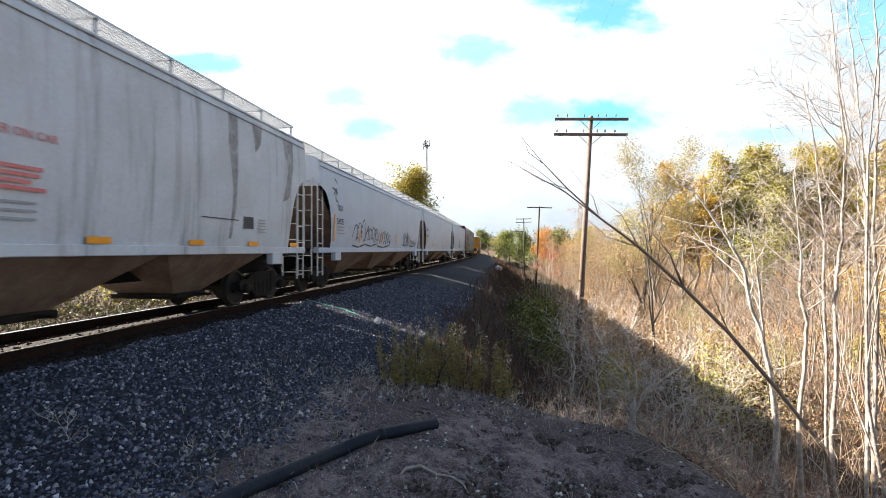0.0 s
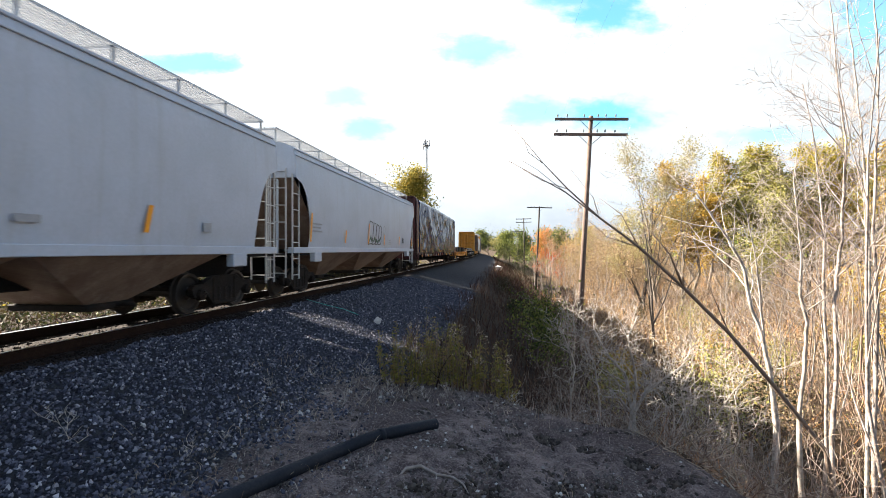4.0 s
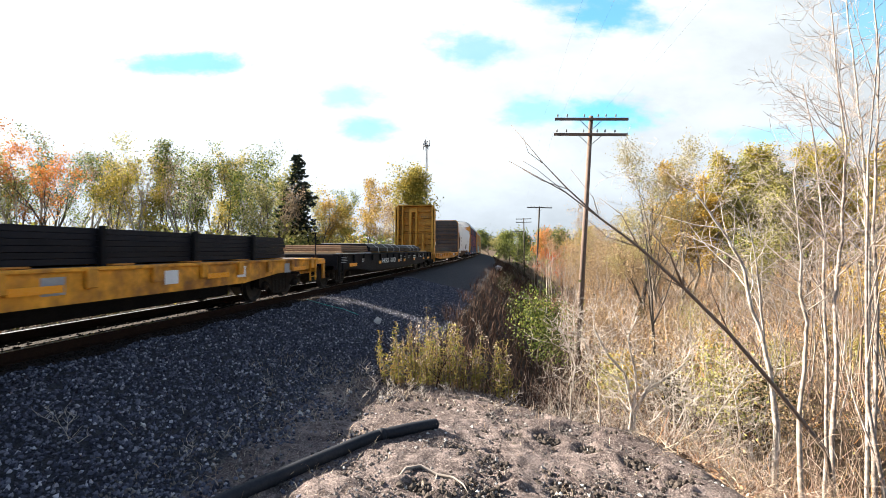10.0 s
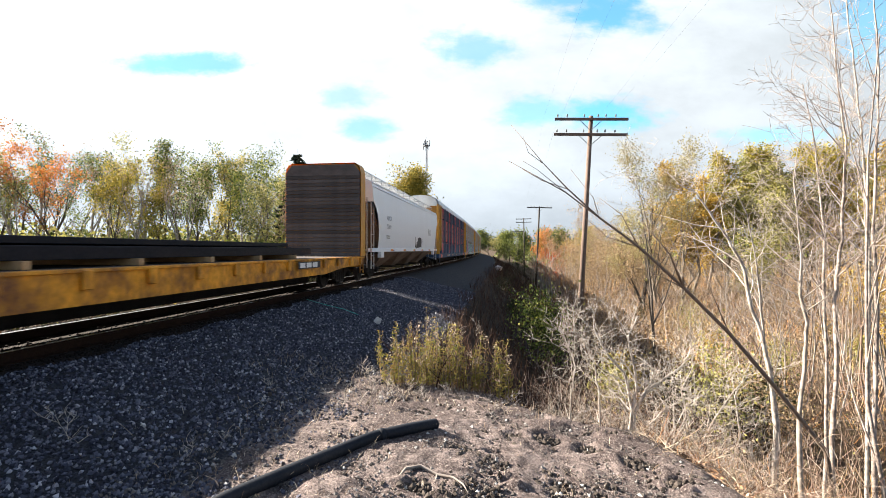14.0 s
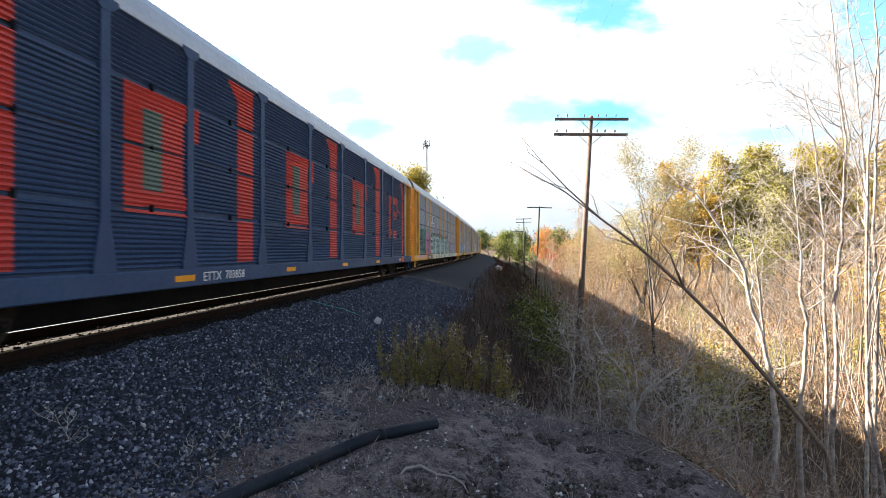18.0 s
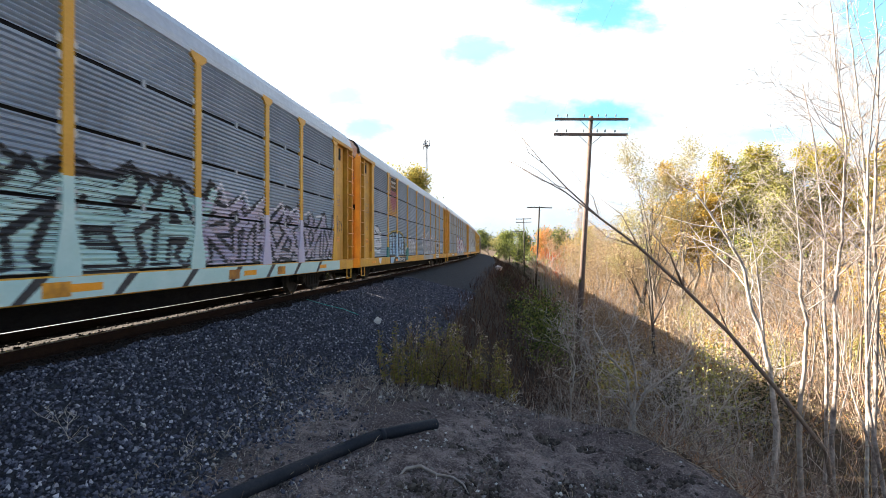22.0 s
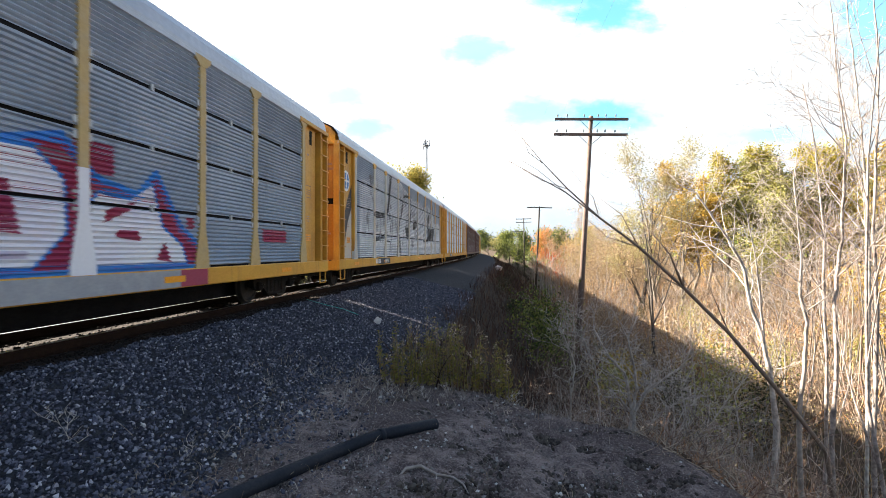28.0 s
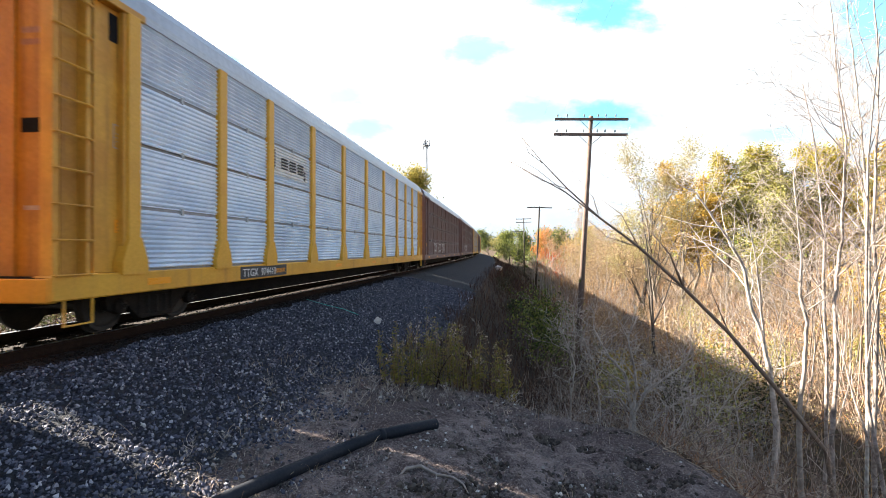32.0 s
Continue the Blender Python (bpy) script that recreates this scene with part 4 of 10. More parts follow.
def bulkhead(w, y, s, deck, top, paint_mat, lined, tilt=0.0):
    """An end bulkhead at y; s is the way it faces outwards."""
    t = 0.62
    y0, y1 = sorted((y, y - s * t))
    o = [(-1.56, deck), (1.56, deck), (1.56, top - 0.42), (1.50, top - 0.2), (1.32, top - 0.05), (-1.32, top - 0.05), (-1.50, top - 0.2), (-1.56, top - 0.42)]
    inner = y - s * t
    bh = part("bulkhead", Mesh().prism(o, "y", *sorted((inner, inner + s * 0.05))), paint_mat, w, "tall steel end bulkhead")
    bh.matrix_basis = Matrix.Translation((0, y, deck)) @ Matrix.Rotation(radians(tilt), 4, "X") @ Matrix.Translation((0, -y, -deck))
    rim = Mesh()
    for p, q in zip(o[1:], o[2:] + o[:1]):
        if p[1] <= deck and q[1] <= deck:
            continue
        d = Vector((q[0] - p[0], q[1] - p[1])).normalized()
        nrm = Vector((-d[1], d[0])) * 0.05
        rim.add([(p[0], y0, p[1]), (q[0], y0, q[1]), (q[0], y1, q[1]), (p[0], y1, p[1]),
                 (p[0] + nrm[0], y0, p[1] + nrm[1]), (q[0] + nrm[0], y0, q[1] + nrm[1]), (q[0] + nrm[0], y1, q[1] + nrm[1]), (p[0] + nrm[0], y1, p[1] + nrm[1])],
                [(0, 1, 2, 3), (7, 6, 5, 4), (0, 4, 5, 1), (3, 2, 6, 7), (0, 3, 7, 4), (1, 5, 6, 2)])
    part("rim", rim, paint_mat, bh, "deep side plate of the bulkhead")
    for x, wide, high in ((-1.36, 0.075, top - 0.12), (-0.98, 0.05, top - 0.12), (-0.36, 0.085, top - 0.5), (0.10, 0.06, top - 0.5), (0.66, 0.05, deck + 1.55), (1.38, 0.075, top - 0.12)):
        part("post", Mesh().box(x - wide, x + wide, *sorted((inner + s * 0.05, y - s * 0.02)), deck, high, 0.012), paint_mat, bh)
    for i in range(7):
        z = deck + 0.30 + (top - deck - 0.75) * i / 6
        part("rib", Mesh().box(-1.5, 1.5, *sorted((inner + s * 0.05, y - s * 0.42)), z - 0.10, z + 0.10, 0.012), paint_mat, bh)
    part("header_plate", Mesh().box(-0.44, 0.16, *sorted((inner + s * 0.05, y - s * 0.03)), top - 0.62, top - 0.34, 0.012), paint_mat, bh, "plate joining the middle posts")
    part("handrail", Mesh().tube([(-1.0, y + s * 0.03, deck + 1.55), (1.35, y + s * 0.03, deck + 1.55)], 0.02, 6), M["bogie"], bh, "grimy handrail")
    m = Mesh()
    for i in range(9):
        m.tube([(-1.5, y - s * 0.05, deck + 0.3 + 0.38 * i), (-1.08, y - s * 0.05, deck + 0.3 + 0.38 * i)], 0.016, 5)
        m.tube([(1.08, y - s * 0.05, deck + 0.3 + 0.38 * i), (1.5, y - s * 0.05, deck + 0.3 + 0.38 * i)], 0.016, 5) if i < 4 else None
    part("rungs", m, M["bogie"], bh, "grimy ladder rungs")
    if lined:
        # inside: horizontal timber lining
        n = 22
        h = (top - 0.55 - deck) / n
        bd = Mesh().box(-1.53, 1.53, *sorted((0, -s * 0.05)), 0.004, h - 0.006, 0.006).data("board", M["lining"])
        for i in range(n):
            p = part("board", bd, None, bh)
            p.matrix_basis = pose(random.uniform(-0.006, 0.006), inner + random.uniform(-0.004, 0.004), deck + h * i)
        cap = [(-1.53, top - 0.55), (1.53, top - 0.55), (1.53, top - 0.42), (1.28, top - 0.12), (-1.28, top - 0.12), (-1.53, top - 0.42)]
        part("cap_board", Mesh().prism(cap, "y", *sorted((inner, inner - s * 0.045))), M["lining"], bh, "dark capping plate")
    return bh


def tarp_load(y0, y1, z0, z1, xs):
    """A tall wrapped load: folds run down the sheet from the top edge."""
    n = 640
    ys = np.linspace(y0, y1, n)
    rows = []
    sec = []
    for i in range(65):
        sec.append((xs, z0 + (z1 - 0.25 - z0) * i / 64, 1, 0))
    for t in (0.25, 0.5, 0.75, 1.0):
        sec.append((xs - 0.28 * (1 - math.cos(t * math.pi / 2)), z1 - 0.25 + 0.25 * math.sin(t * math.pi / 2), 0.7, 0.7))
    for i in range(1, 5):
        sec.append(((xs - 0.28) * (1 - i / 2.5), z1 + 0.03 * math.sin(i), 0, 1))
    sec += [(-x, z, -a, u) for x, z, a, u in sec[:65:4][::-1]]
    m = Mesh()
    m.smooth = True
    for x, z, ax, az in sec:
        row = []
        for y in ys:
            low = 1 - (z - z0) / (z1 - z0)
            wig = 0.9 * noise.noise(Vector((y * 0.35, z * 0.5, 3.1)))
            a = noise.voronoi(Vector((y * 0.42 + z * 0.30 + wig, z * 0.22 - 0.3 * wig, 1.7)))[0]
            b = noise.voronoi(Vector((y * 1.05 - z * 0.55 + wig, z * 0.42 + 0.2 * wig, 4.6)))[0]
            c = noise.voronoi(Vector((y * 1.7 + z * 1.3 + wig, z * 1.2 - 0.5 * y, 8.4)))[0]
            # wide sags between sharp drawn-up creases
            f = 0.20 * min(1.0, a[1] - a[0]) + 0.08 * min(0.7, b[1] - b[0]) + 0.03 * min(0.5, c[1] - c[0]) + 0.10 * noise.noise(Vector((y * 0.25, z * 0.4, 6.0)))
            f *= 1 - 0.5 * low ** 4
            sag = 0.05 * noise.noise(Vector((y * 0.45, 0.0, 3.3)))
            hang = max(0.0, low - 0.8) / 0.2
            hem = hang * (0.24 * noise.noise(Vector((y * 0.75, 7.7, 0.2))) - (0.30 if 1.5 < y < 7.4 else 0.0))
            row.append((x + ax * (0.12 - f), y, z + az * (sag * 0.7 - 0.16 * f) + hem))
        rows.append(row)
    m.grid(rows)
    for col, sgn in ((0, 1), (n - 1, -1)):
        ring = [r[col] for r in rows]
        c = (0.0, ring[0][1] + sgn * 0.05, (z0 + z1) / 2)
        m.add(ring + [c], [(i, i + 1, len(ring)) if sgn > 0 else (i + 1, i, len(ring)) for i in range(len(ring) - 1)])
    return m


def load(name, label, category, s0, group=""):
    t = thing(name, label, category, group)
    WINDOW.append((t, s0, 0.0))
    return t


def build_flats():
    # maroon bulkhead flat with a tarpaulin-wrapped load
    w, half, s0 = flatcar(69.1, 92.9, M["maroon"], "bulkhead_flatcar", "maroon bulkhead flat wagon carrying a tarpaulin-wrapped load", 1.18, 1.0, 0.55)
    bulkhead(w, -half + 0.5, -1, 1.18, 4.80, M["maroon"], False)
    lettering(w, "NOKL 7343", 0.2, 0, 0, 0, M["decal_white"]).matrix_basis = pose(0.35, -half + 0.90, 3.62, 0, 0, -90)
    m = Mesh()
    for i in range(5):
        m.box(0.3, 1.1 - 0.1 * (i % 2), -half + 0.905, -half + 0.91, 2.9 - 0.1 * i - (0.5 if i > 2 else 0), 2.95 - 0.1 * i - (0.5 if i > 2 else 0))
    part("stencil_bars", m, M["decal_grey"], w, "lines of small stencilled writing")
    reflector(w, -half + 0.55, 1.55, 0.2, 0.5, 1.615)
    for i in range(8):
        reflector(w, -half + 2.2 + 2.65 * i, 0.90, 0.3 if i % 2 else 0.18, 0.13, 1.605)
    for i in range(7):
        bars(w, [(-half + 3.3 + 2.65 * i, 1.00, 0.45, 0.04), (-half + 3.3 + 2.65 * i, 0.92, 0.4, 0.03)], 1.606, M["decal_grey"], "faded stencilled lines")
    lettering(w, "NOKL", 0.24, -7.76, 0.91, 1.607, M["decal_white"], "white wagon mark")
    lettering(w, "734", 0.24, -6.36, 0.90, 1.607, M["decal_white"], "white wagon number, half hidden")
    lettering(w, "315", 0.24, -5.50, 0.90, 1.607, M["decal_white"], "white wagon number, half hidden")
    t = load("tarpaulin_load", "tall load wrapped in creased dark blue tarpaulin", "tarpaulin load", s0)
    part("sheet", tarp_load(-half + 1.55, half - 0.62, 1.26, 4.68, 1.53), M["tarp"], t, "creased glossy dark blue sheet")
    part("inner_wrap", Mesh().box(-1.36, 1.40, -half + 1.12, -half + 1.75, 1.185, 4.66, 0.2), M["tarp_pale"], t, "pale wrapping at the end of the load")
    part("upright", Mesh().box(1.46, 1.53, -half + 1.40, -half + 1.50, 1.185, 4.3, 0.01), M["plank"], t, "raw timber upright")
    part("upright", Mesh().box(1.54, 1.61, half - 0.75, half - 0.65, 1.185, 3.7, 0.01), M["plank"], t, "raw timber upright")
    for y in (-half + 2.2, -half + 7.5, 0.5, half - 6.5):
        part("bearer", Mesh().box(1.40, 1.51, y, y + 4.6, 1.185, 1.34, 0.01), M["plank"], t, "raw timber bearer")
    part("lifting_strap", Mesh().tube([(0.9, -half + 2.1, 4.6), (0.95, -half + 1.6, 4.82), (1.0, -half + 1.3, 4.70)], 0.03, 6), M["black_steel"], t)
    # worn yellow flat with steel plate
    w, half, s0 = flatcar(92.9, 112.05, M["yellow_worn"], "flatcar", "rusty worn yellow flat wagon loaded with steel plate", 1.12, 0.74)
    for i in range(5):
        reflector(w, -half + 1.2 + 3.9 * i, 0.80, 0.75, 0.10, 1.606)
    lettering(w, "ICE 66329", 0.3, -half + 5.2, 0.82, 1.606, M["decal_black"], "worn stencilled wagon mark")
    for k in range(7):
        y = -half + 2.6 + 2.3 * k
        part("patch", Mesh().box(1.522, 1.527, y, y + 0.35, 0.76, 1.0), M["decal_white"] if k % 3 else M["decal_grey"], w, "pale repainted patch")
    t = load("steel_plate_stack", "stack of rusty and blue-black steel plates strapped down", "steel plates", s0)
    for i in range(6):
        part("plate", Mesh().box(-1.30, 1.30, -half + 0.9, -half + 4.35, 1.15 + 0.088 * i, 1.232 + 0.088 * i, 0.004), M["plate_rust"], t, "rusty brown plate")
        part("plate", Mesh().box(-1.34, 1.34, -half + 4.37 + 0.05 * (i % 2), half - 2.32 - 0.06 * (i % 3), 1.15 + 0.089 * i, 1.235 + 0.089 * i, 0.004), M["plate_black"], t, "blue-black plate")
    for i in range(9):
        y = -half + 2.2 + 1.75 * i
        part("bearer", Mesh().box(-1.47, 1.47, y - 0.22, y + 0.22, 1.122, 1.149, 0.006), M["amber_wood"], t, "orange timber bearer")
    for i in range(5):
        y = -half + 6.2 + 2.2 * i
        part("stake", Mesh().box(1.36, 1.44, y - 0.05, y + 0.05, 1.0, 1.72, 0.008), M["black_steel"], t, "dark steel stake")
    # its far end: a stepped end frame with a brake staff
    w = bpy.data.objects["flatcar"]
    part("end_frame", Mesh().box(0.95, 1.50, half - 0.50, half + 0.22, 0.92, 1.08, 0.02).box(0.95, 1.02, half - 0.5, half + 0.22, 0.62, 0.92, 0.01).box(1.43, 1.50, half + 0.05, half + 0.20, 0.45, 0.92, 0.01), M["yellow_worn"], w, "yellow stepped end frame")
    part("notice", Mesh().box(1.502, 1.506, half - 0.30, half + 0.18, 0.94, 1.03), M["amber"], w, "bright yellow notice strip")
    part("brake_staff", Mesh().tube([(1.30, half - 0.1, 0.5), (1.30, half - 0.1, 1.9)], 0.022, 6), M["black_steel"], w, "upright brake staff")
    part("brake_staff", Mesh().tube([(0.2, half - 0.35, 0.9), (0.2, half - 0.35, 1.95)], 0.022, 6), M["black_steel"], w, "upright brake staff")
    # black flat with strapped bundles
    w, half, s0 = flatcar(112.7, 134.3, M["black_steel"], "flatcar", "black flat wagon loaded with strapped dark steel bundles", 1.22, 0.60)
    lettering(w, "HKRX 164154", 0.33, -4.45, 0.76, 1.606, M["decal_white"], "white wagon number", 1.4)
    for i, y in enumerate((-half + 1.65, -5.05, -1.2, 0.2, 3.0, 6.4, half - 2.8)):
        reflector(w, y, 0.75, 0.9 if i in (0, 6) else 0.4, 0.12, 1.606)
    for y in (-half + 0.75, 4.6, half - 4.6):
        bars(w, [(y, 1.09 - 0.06 * i, 0.62 - 0.10 * (i % 2), 0.018) for i in range(4)], 1.606, M["decal_grey"], "white stencilled lines")
    part("stencil_frame", Mesh().box(1.606, 1.608, -0.70, -0.36, 0.78, 0.80).box(1.606, 1.608, -0.70, -0.36, 1.06, 1.08).box(1.606, 1.608, -0.70, -0.68, 0.80, 1.06).box(1.606, 1.608, -0.38, -0.36, 0.80, 1.06).box(1.606, 1.608, -0.60, -0.47, 0.85, 0.93), M["decal_white"], w, "white framed stencil")
    bars(w, [(-7.6, 0.98, 0.3, 0.03), (-7.6, 0.90, 0.25, 0.03), (0.3, 1.0, 0.35, 0.02), (0.45, 0.9, 0.03, 0.1), (0.45, 0.86, 0.25, 0.02), (1.3, 1.0, 0.6, 0.02), (1.3, 0.93, 0.4, 0.02), (2.9, 0.98, 0.7, 0.05), (2.9, 0.88, 0.7, 0.05), (5.2, 1.0, 0.5, 0.03), (5.2, 0.92, 0.45, 0.03)], 1.606, M["decal_white"], "white stencilled lines")
    part("edge_rail", Mesh().box(1.46, 1.58, -half + 0.6, -half + 4.6, 1.215, 1.25, 0.006), M["galv"], w, "bright worn deck edge")
    t = load("steel_bundle", "bundles of dark steel bars and sheets under straps", "steel bundles", s0 - 0.33)
    for k, z in enumerate((1.30, 1.38, 1.46)):
        part("sheet_pack", Mesh().box(-1.25, 1.25 - 0.02 * k, -8.7 + 0.05 * k, -5.25, z, z + 0.07, 0.01), M["plate_rust"], t, "pack of brown sheets")
    for ya, yb, top in ((-5.2, 1.9, 1.62), (1.95, 7.2, 1.60)):
        o = [(-1.30, 1.30), (1.33, 1.30), (1.34, 1.47), (1.24, 1.50), (1.18, top - 0.03), (1.12, top), (-1.12, top), (-1.24, 1.50), (-1.34, 1.47)]
        part("bundle", Mesh().prism(o, "y", ya, yb), M["plate_black"], t, "long black steel bundle")
        part("top_sheet", Mesh().box(-1.10, 1.10, ya + 0.2, yb - 0.3, top + 0.002, top + 0.02, 0.004), M["plate_black"], t)
    for y in (-4.1, -2.4, -1.0, 0.35, 3.3, 4.5, 5.9):
        part("strap", Mesh().tube([(1.35, y + 0.25, 1.24), (1.355, y + 0.22, 1.47), (1.25, y + 0.14, 1.525), (1.15, y + 0.05, 1.635), (-1.15, y - 0.4, 1.64)], 0.022, 5), M["galv"], t, "pale steel strap")
    for i in range(8):
        y = -half + 1.9 + 2.6 * i
        part("bearer", Mesh().box(-1.35, 1.35, y - 0.06, y + 0.06, 1.222, 1.298, 0.008), M["plank"], t)
    # yellow bulkhead flat
    w, half, s0 = flatcar(134.3, 155.7, M["yellow_worn"], "bulkhead_flatcar", "rusty yellow bulkhead flat wagon with timber-lined ends", 1.10, 0.70)
    front = bulkhead(w, -half + 0.80, -1, 1.12, 4.94, M["yellow_rack"], True, -4.5)
    bulkhead(w, half - 0.45, 1, 1.12, 4.86, M["yellow_rack"], True)
    lettering(front, "TTPX 811220", 0.21, 0, 0, 0, M["decal_black"]).matrix_basis = pose(0.40, -half + 0.80 + 0.414, 3.90, 0, 0, -90)
    m = Mesh()
    for i in range(4):
        m.box(0.5, 1.2 - 0.1 * (i % 2), -half + 1.35, -half + 1.36, 3.5 - 0.14 * i, 3.56 - 0.14 * i)
    part("stencil_bars", m, M["yellow_worn"], front, "lines of small stencilled writing")
    bars(front, [(-half + 1.0, 1.75, 0.22, 0.26)], 1.612, M["decal_white"])
    bars(front, [(-half + 0.95, 2.55, 0.3, 0.07), (-half + 1.03, 2.38, 0.14, 0.16), (-half + 0.95, 1.50, 0.3, 0.06)], 1.612, M["rust_stain"])
    part("number_panel", Mesh().box(1.524, 1.529, -half + 4.6, -half + 5.9, 0.80, 1.0), M["decal_black"], w, "black number panel")
    bars(w, [(-half + 4.7 + 0.14 * i, 0.83, 0.10, 0.14) for i in range(8)], 1.53, M["decal_white"], "white letters")
    part("emblem_panel", Mesh().box(1.606, 1.610, half - 7.0, half - 5.4, 0.82, 1.02), M["decal_black"], w, "black emblem panel")
    bars(w, [(half - 6.9 + 0.45 * i, 0.85, 0.35, 0.14) for i in range(3)], 1.611, M["decal_white"], "white block emblem")
    t = load("steel_bundle", "low bundle of dark flat steel bars on bearers", "steel bundles", s0)
    for r in range(5):
        x = -1.1 + 0.52 * r
        part("bar", Mesh().box(x - 0.24, x + 0.24, -half + 2.2 + 0.2 * (r % 2), half - 5.5 + 0.3 * (r % 3), 1.22, 1.42 + 0.02 * (r % 2), 0.01), M["plate_black"], t)
    for r in range(4):
        x = -1.0 + 0.6 * r
        part("bar", Mesh().box(x - 0.27, x + 0.27, -half + 3.0 + 0.3 * (r % 2), half - 6.5, 1.445, 1.55, 0.01), M["plate_black"], t)
    for i in range(7):
        y = -half + 2.8 + 2.0 * i
        part("bearer", Mesh().box(-1.35, 1.35, y - 0.06, y + 0.06, 1.104, 1.218, 0.008), M["plank"], t)


build_flats()

# -- enclosed car carriers --
M["rack_galv"] = mat("weathered_galvanised_sheet", (0.30, 0.36, 0.44), 0.5, 0.05, (0.42, 0.48, 0.56), 0.8, 0.7, 16, 0.2, 0.05, 20, 0.6, (0.12, 0.12, 0.13), vary=0.10, spec=0.25)
M["rack_light"] = mat("clean_galvanised_sheet", (0.72, 0.80, 0.90), 0.45, 0.1, (0.50, 0.60, 0.74), 1.1, 0.8, 16, 0.1, 0.04, 20, 0.3, (0.42, 0.47, 0.55), vary=0.06)
M["rack_pale"] = mat("chalky_pale_grey_sheet", (0.84, 0.84, 0.85), 0.6, 0.1, (0.52, 0.52, 0.535), 1.9, 0.7, 16, 0.2, 0.05, 20, 0.5, (0.26, 0.25, 0.25), vary=0.06)
M["rack_blue"] = mat("slate_blue_wagon_paint", (0.040, 0.070, 0.140), 0.6, 0, (0.055, 0.092, 0.172), 0.8, 0.7, 16, 0.2, 0.05, 20, 0.3, (0.10, 0.13, 0.18), vary=0.08, spec=0.2)
M["rack_brown"] = mat("dull_brown_wagon_paint", (0.16, 0.085, 0.075), 0.6, 0, (0.11, 0.06, 0.055), 0.8, 0.7, 16, 0.2, 0.05, 20, 0.4, (0.24, 0.2, 0.19), vary=0.08)
M["rack_roof"] = mat("galvanised_roof_sheet", (0.46, 0.49, 0.54), 0.45, 0.3, (0.38, 0.40, 0.45), 0.8, 0.6, 14, 0.12, 0.04, 20)
M["rack_green"] = mat("sage_green_paint", (0.14, 0.20, 0.175), 0.6, 0, (0.11, 0.16, 0.14), 0.8, 0.6, 16, 0.15, 0.04, 20)
M["end_white"] = mat("chipped_white_paint", (0.74, 0.74, 0.73), 0.6, 0, (0.55, 0.53, 0.5), 1.6, 0.6, 18, 0.15, 0.05, 18)
M["rust_end"] = mat("rusting_steel_end", (0.30, 0.15, 0.085), 0.75, 0, (0.5, 0.46, 0.44), 1.4, 0.7, 18, 0.3, 0.08, 18)
M["post_pale"] = mat("faded_tan_paint", (0.52, 0.36, 0.14), 0.6, 0, (0.46, 0.36, 0.22), 2.0, 0.7, 18, 0.2, 0.05, 18, 0.3, (0.3, 0.26, 0.2))
M["spray_mint"] = mat("mint_spray_paint", (0.42, 0.62, 0.60), 0.5, 0, (0.55, 0.70, 0.68), 1.5, 0.6, 20, 0.1, 0)
M["spray_pink"] = mat("pink_spray_paint", (0.58, 0.33, 0.42), 0.5, 0, (0.45, 0.2, 0.28), 1.2, 0.7, 20, 0.1, 0)
M["spray_teal"] = mat("teal_spray_paint", (0.02, 0.17, 0.145), 0.5, 0, (0.03, 0.22, 0.2), 1.5, 0.6, 20, 0.1, 0)
M["spray_white"] = mat("white_spray_paint", (0.78, 0.78, 0.80), 0.5, 0, (0.66, 0.62, 0.72), 1.0, 0.6, 20, 0.1, 0)
M["spray_lilac"] = mat("lilac_spray_paint", (0.50, 0.45, 0.60), 0.5, 0, (0.6, 0.52, 0.52), 1.0, 0.7, 20, 0.1, 0)
M["spray_wine"] = mat("wine_red_spray_paint", (0.33, 0.035, 0.075), 0.5, 0, (0.25, 0.03, 0.1), 1.0, 0.6, 20, 0.1, 0)
M["spray_blue"] = mat("bright_blue_spray_paint", (0.035, 0.20, 0.58), 0.5, 0, (0.04, 0.3, 0.68), 1.0, 0.6, 20, 0.1, 0)

M["spray_ice"] = mat("ice_blue_spray_paint", (0.34, 0.53, 0.70), 0.5, 0, (0.52, 0.66, 0.78), 1.5, 0.6, 20, 0.1, 0)
M["spray_lemon"] = mat("yellow_spray_paint", (0.50, 0.36, 0.03), 0.5, 0, (0.40, 0.28, 0.03), 1.5, 0.6, 20, 0.1, 0)
M["chalk"] = mat("thin_chalky_spray", (0.36, 0.36, 0.37), 0.6, 0.1, (0.46, 0.46, 0.47), 1.6, 0.8, 14, 0.3, 0)
M["smoke"] = mat("thin_grey_spray", (0.33, 0.33, 0.345), 0.6, 0.1, (0.22, 0.22, 0.235), 3.0, 0.8, 14, 0.4, 0)
M["post_chalk"] = mat("pale_overspray_on_yellow", (0.56, 0.54, 0.50), 0.6, 0, (0.60, 0.47, 0.28), 1.6, 0.6, 18, 0.2, 0.05, 18, 0.35, (0.28, 0.25, 0.22))

RACK = {}
BAY, BAYS = 2.90, 8
TIERS = [(1.06, 2.01), (2.065, 3.01), (3.065, 4.01), (4.065, 5.00)]
SEAMS = [(2.01, 2.066), (3.01, 3.066), (4.01, 4.066)]
PITCH, DEPTH, FACE = 0.08, 0.042, 1.53


def rack_side(z):
    return corr_x(z, FACE, PITCH, DEPTH)


